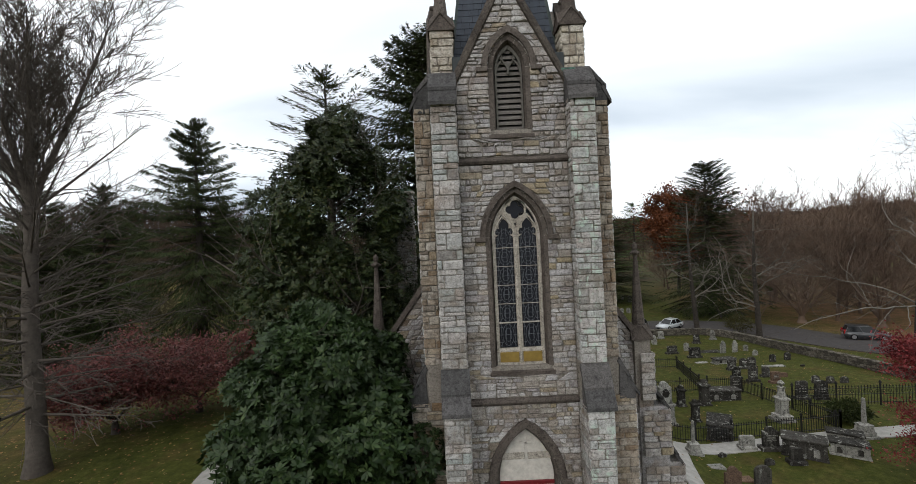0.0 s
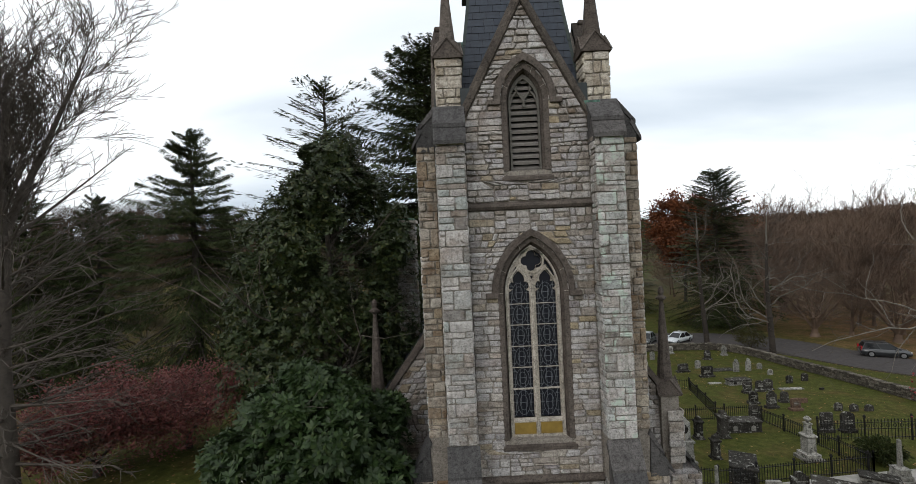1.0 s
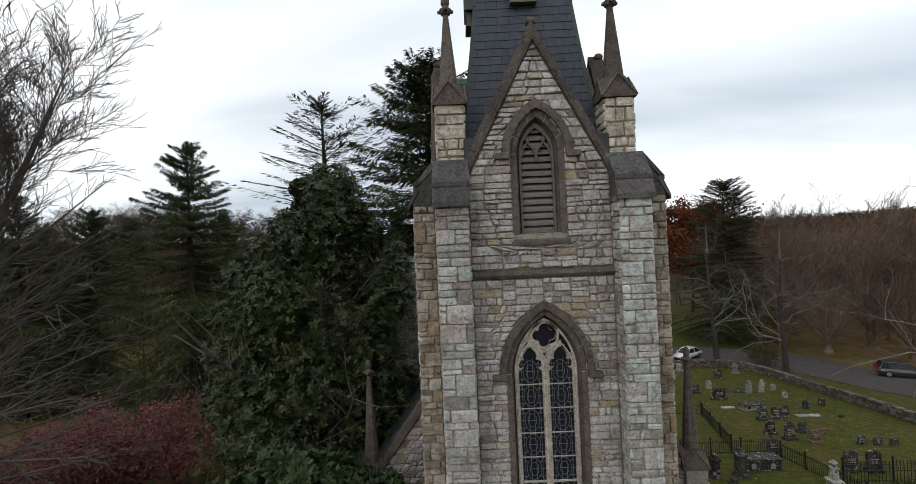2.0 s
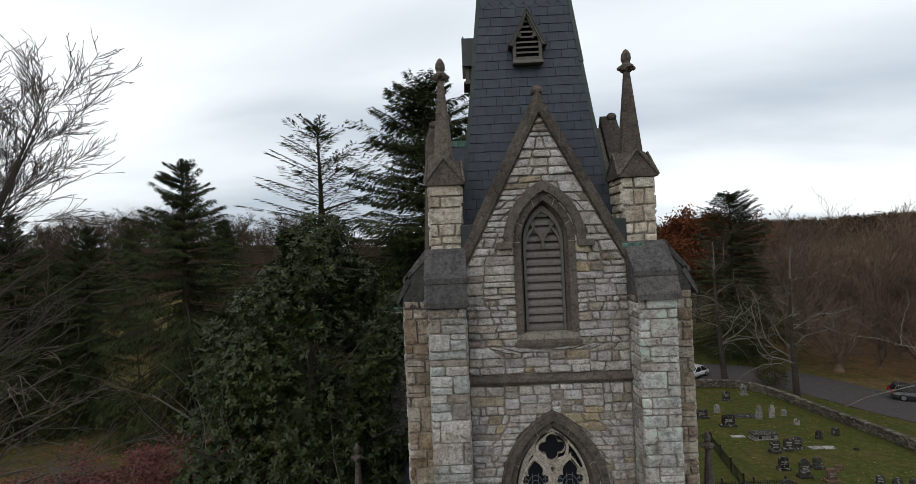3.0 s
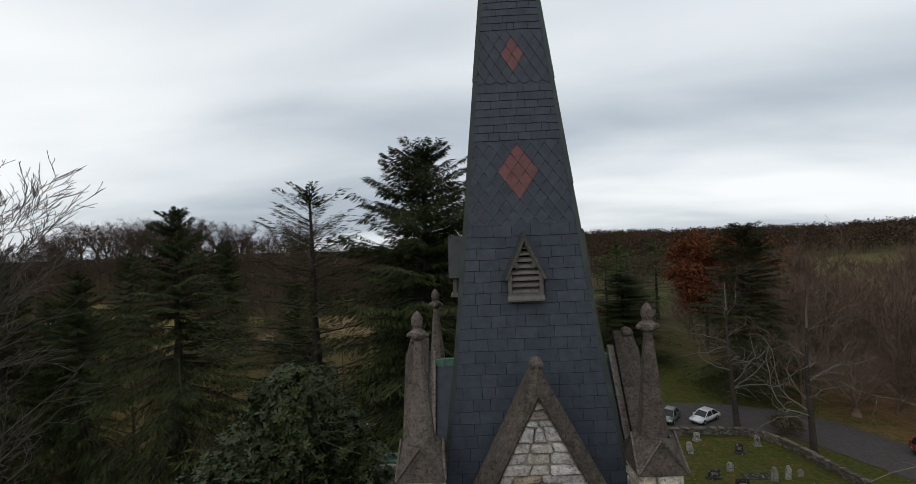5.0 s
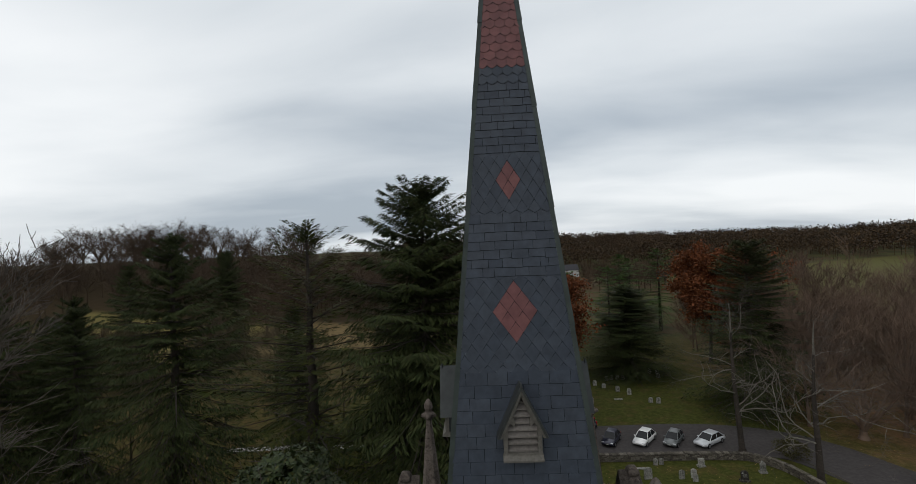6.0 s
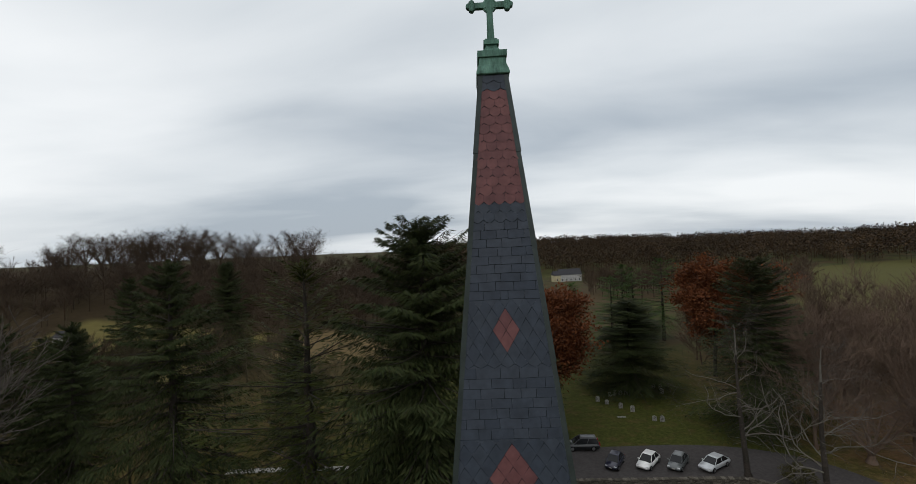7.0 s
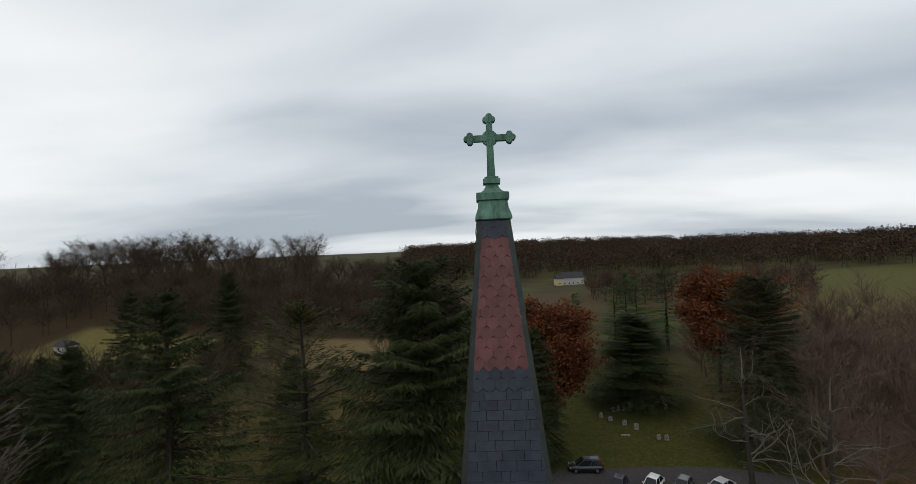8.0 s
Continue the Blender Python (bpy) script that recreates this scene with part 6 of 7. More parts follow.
def monument(x, y, h, tone="dark", kind="die", rz=0.0):
    mat, words = GRAVE_MATS[tone]
    what = {"die": "stepped block monument", "urn": "pedestal monument with urn", "column": "broken column monument on steps", "ornate": "carved marble monument with scrolled top"}[kind]
    ob = thing("monument", x, y, gz(x, y) - 0.04, f"{words} {what}", "grave monument", "churchyard graves", rz=rz)
    s = h / 2.0
    part("step", boxes((-0.42 * s, 0.42 * s, -0.42 * s, 0.42 * s, -0.2, 0.16 * s), bevel=0.015), mat, ob)
    part("plinth", boxes((-0.33 * s, 0.33 * s, -0.33 * s, 0.33 * s, 0.16 * s, 0.34 * s), bevel=0.02), mat, ob)
    if kind == "urn":
        part("pedestal", square_stack(bmesh.new(), [(0.25 * s, 0.34 * s), (0.21 * s, 0.40 * s), (0.20 * s, 1.05 * s), (0.26 * s, 1.10 * s), (0.26 * s, 1.16 * s), (0.18 * s, 1.22 * s)]), mat, ob)
        part("shaft", square_stack(bmesh.new(), [(0.16 * s, 1.22 * s), (0.13 * s, 1.30 * s), (0.10 * s, 1.62 * s), (0.14 * s, 1.66 * s), (0.14 * s, 1.70 * s)]), mat, ob)
        part("urn", lathe(bmesh.new(), [(0.06 * s, 1.70 * s), (0.05 * s, 1.74 * s), (0.15 * s, 1.84 * s), (0.16 * s, 1.90 * s), (0.09 * s, 1.95 * s), (0.10 * s, 1.97 * s), (0.0, 2.03 * s)], 10), mat, ob, "carved urn")
    elif kind == "column":
        part("die", square_stack(bmesh.new(), [(0.28 * s, 0.34 * s), (0.25 * s, 0.62 * s), (0.29 * s, 0.66 * s), (0.16 * s, 0.72 * s)]), mat, ob)
        part("shaft", lathe(bmesh.new(), [(0.13 * s, 0.72 * s), (0.11 * s, 0.8 * s), (0.085 * s, 1.95 * s), (0.0, 2.0 * s)], 10), mat, ob)
    elif kind == "ornate":
        part("die", square_stack(bmesh.new(), [(0.33 * s, 0.34 * s), (0.31 * s, 0.4 * s), (0.30 * s, 0.9 * s), (0.36 * s, 0.95 * s), (0.36 * s, 1.02 * s)]), mat, ob)
        bm = tablet(bmesh.new(), 0.55 * s, 0.98 * s, 0.28 * s, "shoulder")
        bmesh.ops.translate(bm, vec=(0, 0, 1.02 * s), verts=bm.verts)
        part("scrolled_head", bm, mat, ob)
        part("roundel", prism(bmesh.new(), [(0.17 * s * math.cos(a), 1.5 * s + 0.2 * s * math.sin(a)) for a in np.linspace(0, 2 * math.pi, 15)[:-1]], [], -0.17 * s, -0.13 * s), M_GRANITE, ob)
    else:
        part("die", boxes((-0.30 * s, 0.30 * s, -0.26 * s, 0.26 * s, 0.34 * s, 1.45 * s), bevel=0.03), mat, ob)
        part("cap", square_stack(bmesh.new(), [(0.30 * s, 1.45 * s), (0.37 * s, 1.52 * s), (0.37 * s, 1.62 * s), (0.22 * s, 1.72 * s), (0.16 * s, 1.95 * s), (0.05 * s, 2.0 * s)]), mat, ob)
    return ob


def tomb(x, y, w, d, h, tone="dark", kind="chest", rz=0.0, top="dark"):
    mat, words = GRAVE_MATS[tone]
    tmat = GRAVE_MATS[top][0]
    ob = thing("tomb", x, y, gz(x, y) - 0.03, f"{words} {'chest tomb with overhanging slab' if kind == 'chest' else 'table tomb on six legs'}", "tomb", "churchyard graves", rz=rz)
    part("ledger", boxes((-w / 2, w / 2, -d / 2, d / 2, h - 0.11, h), bevel=0.025), tmat, ob, "flat lichen-stained ledger slab")
    part("kerb", boxes((-w / 2, w / 2, -d / 2, d / 2, -0.2, 0.10), bevel=0.02), mat, ob)
    if kind == "chest":
        part("chest", boxes((-w / 2 + 0.1, w / 2 - 0.1, -d / 2 + 0.1, d / 2 - 0.1, 0.10, h - 0.11)), mat, ob)
        for sx in (-1, 1):
            part("corner_post", boxes((sx * (w / 2 - 0.13) - 0.07, sx * (w / 2 - 0.13) + 0.07, -d / 2 + 0.07, -d / 2 + 0.19, 0.10, h - 0.11)), mat, ob)
        for k in (-0.25, 0.25):
            part("side_panel", tablet(bmesh.new(), w * 0.13, h * 0.42, 0.03, "round", -d / 2 + 0.09), M_MARBLE if tone != "white" else M_GRANITE, ob).location = (k * w, 0, 0.16)
    else:
        for sx in (-1, 0, 1):
            for sy in (-1, 1):
                part("leg", lathe(bmesh.new(), [(0.09, 0.1), (0.06, 0.2), (0.075, h * 0.5), (0.06, h - 0.2), (0.09, h - 0.11)], 8, sx * (w / 2 - 0.2), sy * (d / 2 - 0.15)), mat, ob)
    return ob


def flat_stone(x, y, w, d, tone="white", rz=0.0):
    mat, words = GRAVE_MATS[tone]
    ob = thing("flat_gravestone", x, y, gz(x, y), f"{words} flat grave slab set in the grass", "gravestone", "churchyard graves", rz=rz)
    part("slab", boxes((-w / 2, w / 2, -d / 2, d / 2, -0.1, 0.10), bevel=0.02), mat, ob)


HEADS = [  # x, y, width, height, tone, top, plinth
    (24.2, 56.2, 0.55, 0.95, "white", "round", 0), (23.6, 50.4, 1.15, 0.75, "dark", "flat", 0.15), (26.0, 51.9, 0.62, 1.05, "white", "round", 0),
    (24.8, 47.8, 1.2, 0.95, "dark", "flat", 0.15), (29.4, 56.1, 0.75, 1.0, "dark", "round", 0.12), (32.5, 57.9, 0.6, 1.1, "white", "shoulder", 0.1),
    (28.9, 49.6, 0.6, 1.55, "white", "shoulder", 0), (30.4, 49.9, 0.6, 1.5, "white", "shoulder", 0), (32.0, 50.5, 0.55, 0.8, "white", "round", 0), (31.1, 47.5, 0.55, 0.75, "white", "shoulder", 0),
    (24.7, 41.1, 0.75, 0.8, "dark", "flat", 0.05), (26.0, 41.4, 0.7, 0.8, "dark", "round", 0.05), (26.9, 41.7, 0.75, 0.85, "dark", "round", 0.05),
    (23.0, 37.7, 0.65, 0.85, "dark", "round", 0.1), (23.5, 36.3, 0.75, 1.2, "dark", "shoulder", 0.1), (25.5, 37.7, 0.6, 0.7, "dark", "round", 0.1), (24.7, 35.4, 0.7, 0.75, "brown", "flat", 0.1),
    (30.2, 43.6, 0.6, 0.9, "dark", "round", 0), (32.1, 44.2, 0.6, 0.9, "dark", "round", 0), (26.7, 37.3, 0.6, 0.5, "brown", "flat", 0), (31.0, 40.8, 0.4, 0.3, "dark", "flat", 0),
    (27.4, 34.8, 0.6, 0.75, "dark", "round", 0), (28.3, 34.5, 0.6, 0.7, "dark", "round", 0), (29.3, 34.4, 0.6, 0.65, "dark", "round", 0),
    (20.4, 33.6, 0.75, 0.95, "dark", "round", 0.08), (15.7, 23.1, 0.78, 1.05, "dark", "shoulder", 0.16), (15.9, 21.6, 0.55, 0.6, "dark", "flat", 0.12), (14.6, 21.6, 0.45, 0.45, "dark", "round", 0),
    (11.4, 19.3, 0.72, 1.15, "brown", "shoulder", 0), (12.9, 19.6, 0.72, 1.2, "dark", "round", 0), (23.1, 30.6, 0.75, 1.1, "dark", "flat", 0.05), (24.3, 30.4, 0.8, 1.15, "dark", "round", 0.05),
    (14.6, 23.3, 0.72, 0.55, "white", "flat", 0.05), (12.9, 22.6, 0.4, 0.35, "dark", "shoulder", 0), (17.6, 56.3, 1.0, 1.3, "white", "flat", 0), (19.4, 57.0, 0.9, 1.45, "white", "round", 0),
    (23.0, 56.8, 0.6, 1.15, "white", "round", 0), (24.4, 57.0, 0.6, 1.15, "white", "round", 0), (21.5, 60.2, 0.5, 0.9, "white", "round", 0), (22.2, 60.3, 0.5, 0.9, "white", "round", 0), (26.5, 59.6, 0.7, 0.8, "white", "flat", 0.1),
]
for k, (x, y, w, h, tone, top, base) in enumerate(HEADS):
    headstone(x, y, w, h, tone, top, base, rz=(k * 37 % 13) - 6, lean=((k * 53 % 11) - 5) * 0.009)
for k, (x, y) in enumerate(((25.6, 93.1), (26.6, 93.6), (27.7, 93.5), (28.7, 93.4), (35.2, 97.0), (36.3, 96.0), (23.8, 88.9), (25.6, 86.7), (27.0, 84.9), (29.1, 80.9), (30.2, 80.5), (35.9, 108), (35.6, 93.8), (22.6, 90.5), (38, 112))):
    headstone(x, y, 0.7, 1.0 + 0.12 * (k % 3), "white", "round", 0.0, rz=(k * 29 % 11) - 5, lean=((k * 31 % 7) - 3) * 0.015)
for x, y, w, d in ((28.3, 41.5, 1.0, 0.5), (29.3, 41.4, 0.9, 0.5), (27.9, 50.6, 2.6, 1.2), (11.8, 21.3, 0.8, 0.45), (24.0, 45.0, 1.2, 0.4), (19.5, 61 - 1.6, 1.0, 0.4), (24.4, 82.6, 1.4, 0.5)):
    flat_stone(x, y, w, d, "white" if w < 2 else "dark")
flat_stone(12.6, 20.3, 0.6, 0.5, "brown")
tomb(25.9, 44.4, 2.2, 0.95, 0.55, "white", "chest", 4)
tomb(18.2, 31.6, 2.3, 1.0, 0.80, "dark", "chest", -3)
tomb(14.3, 25.2, 2.0, 1.3, 0.95, "dark", "table", 60)
tomb(16.9, 22.4, 1.9, 1.1, 0.95, "dark", "chest", -35)
tomb(19.9, 23.5, 1.6, 0.8, 0.6, "white", "chest", -35)
tomb(19.0, 22.2, 1.6, 0.85, 0.7, "white", "chest", -35)
monument(12.2, 27.3, 2.6, "white", "ornate")
monument(14.8, 30.6, 1.5, "dark", "die")
monument(16.4, 30.6, 1.8, "dark", "die")
monument(14.2, 27.6, 1.4, "dark", "die")
monument(11.5, 22.7, 1.75, "white", "column")
monument(19.0, 26.8, 2.45, "white", "urn")
monument(21.4, 24.0, 2.15, "white", "column")

# ---- iron fences ----
PICKET = None


def fence(x0, y0, x1, y1, h, label, step=0.145, fancy=False):
    global PICKET
    ob = thing("iron_fence", x0, y0, 0, label, "fence", "churchyard fences")
    L = math.hypot(x1 - x0, y1 - y0)
    dx, dy = (x1 - x0) / L, (y1 - y0) / L
    n = int(L / step)
    if PICKET is None:
        bm = bmesh.new()
        loft(bm, [[(-r, -r, z), (r, -r, z), (r, r, z), (-r, r, z)] for r, z in ((0.011, 0.05), (0.011, 0.88), (0.026, 0.91), (0.002, 1.0))])
        PICKET = bpy.data.meshes.new("picket")
        bm.to_mesh(PICKET)
        bm.free()
        PICKET.materials.append(M_IRON)
    for k in range(n + 1):
        u = k * L / n
        z = gz(x0 + dx * u, y0 + dy * u)
        if k % 14 == 0 or k == n:
            p_ = part("post", square_stack(bmesh.new(), [(0.035, -0.2), (0.035, 1.05 * h), (0.06, 1.07 * h), (0.05, 1.13 * h), (0.015, 1.2 * h)]), M_IRON, ob)
        else:
            p_ = link_mesh("picket", PICKET, None, ob)
            p_.scale = (1, 1, h)
        p_.location = (dx * u, dy * u, z)
    for zz in (0.16, 0.55, 0.84) if fancy else (0.16, 0.84):
        m = max(2, int(L))
        A = np.array([(dx * L * i / m, dy * L * i / m, gz(x0 + dx * L * i / m, y0 + dy * L * i / m) + zz * h) for i in range(m + 1)])
        rr = 0.017
        part("rail", loft(bmesh.new(), [[(x - dy * a, y + dx * a, z + b) for a, b in ((-rr, -rr), (rr, -rr), (rr, rr), (-rr, rr))] for x, y, z in A.tolist()]), M_IRON, ob)
    if fancy:
        for k in range(0, n, 2):
            u = (k + 1) * L / n
            bm = bmesh.new()
            c = [(0.11 * math.cos(a), 0.11 * math.sin(a)) for a in np.linspace(0, 2 * math.pi, 11)[:-1]]
            i_ = [(x * 0.8, z * 0.8) for x, z in c]
            ring_between(bm, i_, c, -0.01, 0.01, True)
            o_ = part("scroll", bm, M_IRON, ob)
            o_.matrix_basis = Matrix.Translation((dx * u, dy * u, gz(x0 + dx * u, y0 + dy * u) + 0.69 * h)) @ Matrix.Rotation(math.atan2(dy, dx), 4, "Z")
    return ob


FL = "black wrought iron picket fence round a grave plot"
fence(10.4, 24.1, 20.9, 24.9, 0.98, FL)
fence(20.9, 24.9, 20.5, 33.9, 0.98, FL)
fence(20.5, 33.9, 14.0, 33.9, 1.0, FL)
fence(18.2, 34.6, 20.6, 43.2, 1.0, FL, 0.2)
fence(20.6, 43.2, 16.5, 43.6, 1.0, FL, 0.2)
fence(21.2, 28.9, 33.2, 28.6, 1.35, "ornate black wrought iron fence with scrolls", 0.2, True)


# ---- cars ----
M_RUBBER = simple("tyre_rubber", [(0.012, 0.012, 0.012)], 0.85, 0, 20, 0)
M_RIM = simple("alloy_rim", [(0.35, 0.35, 0.36)], 0.35, 0.8, 20, 0)
M_LAMP = simple("clear_headlamp", [(0.55, 0.56, 0.58)], 0.15, 0.1, 20, 0)
M_TAIL = simple("red_taillamp", [(0.25, 0.01, 0.012)], 0.2, 0, 20, 0)
M_TRIM = simple("black_plastic_trim", [(0.015, 0.015, 0.016)], 0.6, 0, 20, 0)
M_PLATE = simple("plain_plate_bar", [(0.45, 0.45, 0.42)], 0.6, 0, 20, 0)


def paint(name, c):
    m, nt, b = material(name, 0.28, 0.25)
    b.inputs["Coat Weight"].default_value = 0.6
    nt.links.new(blend(nt, "MULTIPLY", 0.5, c, ramp(nt, texture(nt, 3.0), [(0.3, (0.8, 0.8, 0.8)), (0.7, (1.1, 1.1, 1.1))])), b.inputs["Base Color"])
    return m


def car(x, y, rz, mat, label, L=4.5, W=1.78, H=1.48, suv=False):
    """A parked car; its nose points along its own +x."""
    ob = thing("car", x, y, gz(x, y) + 0.05, label, "car", "parked cars", rz=rz)
    low, sh = 0.24, (0.95 if suv else 0.82)
    hood = 0.98 if suv else 0.84
    st = [(-0.5, 0.80, 0.45, sh * 0.86), (-0.485, 0.92, 0.30, sh * 0.97), (-0.40, 0.98, low, sh), (-0.1, 1.0, low, sh), (0.14, 1.0, low, sh * 0.99), (0.28, 0.97, low, hood * 0.97), (0.42, 0.93, 0.26, hood * 0.86), (0.485, 0.82, 0.32, hood * 0.72), (0.5, 0.70, 0.40, hood * 0.60)]
    rings = []
    for u, w, zl, zt in st:
        hw = W / 2 * w
        rings.append([(u * L, -hw * 0.9, zl), (u * L, -hw, zl + 0.12), (u * L, -hw, (zl + zt) / 2 + 0.05), (u * L, -hw * 0.90, zt), (u * L, 0, zt + 0.03), (u * L, hw * 0.90, zt), (u * L, hw, (zl + zt) / 2 + 0.05), (u * L, hw, zl + 0.12), (u * L, hw * 0.9, zl)])
    body = part("body", loft(bmesh.new(), rings), mat, ob, smooth=True)
    cab = ((-0.47, 0.30), (-0.40, 0.06)) if suv else ((-0.42, 0.26), (-0.24, 0.06))
    (b0, b1), (t0, t1) = cab
    hb, ht = W / 2 * 0.88, W / 2 * 0.66
    zr = H
    quad = lambda x0, x1, hy, z: [(x0 * L, -hy, z), (x1 * L, -hy, z), (x1 * L, hy, z), (x0 * L, hy, z)]
    part("greenhouse", loft(bmesh.new(), [quad(b0, b1, hb, sh - 0.03), quad(t0, t1, ht, zr - 0.06)]), M_CARGLASS, ob, "dark car windows")
    part("roof", loft(bmesh.new(), [quad(t0 - 0.012, t1 + 0.015, ht + 0.03, zr - 0.075), quad(t0, t1, ht, zr - 0.02), quad(t0 + 0.03, t1 - 0.03, ht * 0.75, zr)]), mat, ob)
    for s in (-1, 1):
        for u0, u1 in ((b0, t0), (b1, t1), ((b0 + b1) / 2 - 0.02, (t0 + t1) / 2 - 0.02)):
            a, b = (u0 * L, s * (hb + 0.004), sh - 0.04), (u1 * L, s * (ht + 0.01), zr - 0.06)
            v, f = tubes([a], [b], np.array([0.04]), np.array([0.035]), 5)
            raw("pillar", v, f, mat, ob)
        part("mirror", boxes((0.17 * L, 0.17 * L + 0.14, s * W * 0.5 - 0.02 if s > 0 else -W * 0.5 - 0.16, s * W * 0.5 + 0.16 if s > 0 else -W * 0.5 + 0.02, sh + 0.02, sh + 0.15), bevel=0.03), mat, ob)
        part("headlamp", boxes((0.452 * L, 0.483 * L, s * W * 0.33 - 0.17, s * W * 0.33 + 0.17, hood * 0.62, hood * 0.80), bevel=0.03), M_LAMP, ob)
        part("taillamp", boxes((-0.503 * L, -0.46 * L, s * W * 0.37 - 0.11, s * W * 0.37 + 0.11, sh * 0.70, sh * (1.25 if suv else 0.93)), bevel=0.02), M_TAIL, ob)
        if suv:
            v, f = tubes([(t0 * L, s * ht * 0.92, zr + 0.04)], [(t1 * L, s * ht * 0.92, zr + 0.04)], np.array([0.025]), np.array([0.025]), 5)
            raw("roof_rail", v, f, M_TRIM, ob)
        for u in (-0.30, 0.31):
            r = 0.36 if suv else 0.315
            yy = s * (W / 2 - 0.10)
            whl = part("wheel", loft(bmesh.new(), [[(u * L + rr * math.cos(a), yy + o_ * s, r + rr * math.sin(a)) for a in np.linspace(0, 2 * math.pi, 19)[:-1]] for rr, o_ in ((r * 0.9, -0.11), (r, -0.08), (r, 0.09), (r * 0.92, 0.115))]), M_RUBBER, ob)
            part("rim", loft(bmesh.new(), [[(u * L + rr * math.cos(a), yy + o_ * s, r + rr * math.sin(a)) for a in np.linspace(0, 2 * math.pi, 11)[:-1]] for rr, o_ in ((r * 0.66, 0.09), (r * 0.64, 0.122), (r * 0.2, 0.128))]), M_RIM, whl)
    part("grille", boxes((0.478 * L, 0.498 * L, -W * 0.26, W * 0.26, 0.36, hood * 0.58), bevel=0.02), M_TRIM, ob)
    part("plate", boxes((0.497 * L, 0.503 * L, -0.18, 0.18, 0.42, 0.53)), M_PLATE, ob)
    part("plate", boxes((-0.506 * L, -0.498 * L, -0.18, 0.18, sh * 0.62, sh * 0.62 + 0.11)), M_PLATE, ob)
    part("sill_trim", boxes((-0.40 * L, 0.40 * L, -W / 2 + 0.03, W / 2 - 0.03, 0.19, 0.30)), M_TRIM, ob)
    return ob


car(18.3, 66.6, -122, paint("navy_paint", (0.012, 0.013, 0.03)), "small navy blue hatchback parked behind the wall", 4.0, 1.72, 1.5)
car(22.6, 66.5, -131, paint("white_paint", (0.72, 0.72, 0.71)), "white hatchback parked behind the wall", 4.45, 1.78, 1.55)
car(26.2, 66.0, -128, paint("grey_green_paint", (0.09, 0.10, 0.10)), "grey-green hatchback parked behind the wall", 4.4, 1.75, 1.5)
car(30.4, 65.3, -147, paint("silver_paint", (0.48, 0.50, 0.52)), "silver sedan parked behind the wall", 4.7, 1.8, 1.45)
car(15.2, 71.4, 178, paint("black_paint", (0.012, 0.013, 0.015)), "black SUV parked on the far side of the lot", 4.75, 1.88, 1.75, True)
car(48.6, 53.6, -28, paint("charcoal_paint", (0.03, 0.032, 0.035)), "charcoal grey SUV standing on the road", 4.55, 1.82, 1.68, True)

# ---- far buildings ----
M_SIDING = simple("white_siding", [(0.36, 0.36, 0.35)], 0.8, 0, 1, 0.05)
M_CREAM = simple("cream_siding", [(0.42, 0.38, 0.24)], 0.8, 0, 1, 0.05)
M_SHINGLE = simple("dark_shingles", [(0.045, 0.045, 0.05)], 0.85, 0, 2, 0.1)


def house(name, x, y, w, d, wall_h, roof_h, rz, label, wall, windows):
    ob = thing(name, x, y, gz(x, y) - 0.2, label, "house", rz=rz)
    part("wall", boxes((-w / 2, w / 2, -d / 2, d / 2, -0.5, wall_h)), wall, ob)
    bm = bmesh.new()
    loft(bm, [[(xx, -d / 2 - 0.4, wall_h - 0.1), (xx, 0, wall_h + roof_h), (xx, d / 2 + 0.4, wall_h - 0.1)] for xx in (-w / 2 - 0.3, w / 2 + 0.3)])
    part("roof", bm, M_SHINGLE, ob)
    for k in range(windows):
        xx = -w / 2 + w * (k + 0.5) / windows
        wn_ = part("window", boxes((xx - 0.55, xx + 0.55, -d / 2 - 0.06, -d / 2 + 0.05, 1.0, 2.4)), M_SIDING, ob)
        part("pane", boxes((xx - 0.42, xx + 0.42, -d / 2 - 0.08, -d / 2 - 0.055, 1.12, 2.28)), M_CARGLASS, wn_)


def bush(x, y, r, h, mat, label, seed):
    rng = np.random.default_rng(seed)
    ob = thing("bush", x, y, gz(x, y), label, "bush")
    n = 2600
    d = unit(rng.normal(0, 1, (n, 3)) * np.array([1, 1, 0.8]) + np.array([0, 0, 0.35]))
    lump = 0.8 + 0.3 * np.sin(d[:, 0] * 5 + seed) * np.cos(d[:, 1] * 4)
    P = d * (lump * (0.7 + 0.35 * rng.random(n)))[:, None] * np.array([r, r, h * 0.5]) + np.array([0, 0, h * 0.5])
    L = 0.12 + 0.14 * rng.random(n)
    raw("foliage", *blades(P, d + rng.normal(0, 0.6, d.shape), rng.normal(0, 1, d.shape), L, L * 0.5), mat, ob)
    A = np.zeros((14, 3))
    B = unit(rng.normal(0, 1, (14, 3)) + np.array([0, 0, 1.2])) * np.array([r, r, h]) * 0.7
    raw("stem", *tubes(A - np.array([0, 0, 0.1]), B, np.full(14, 0.04), np.full(14, 0.01), 5), M_BARK_DARK, ob)


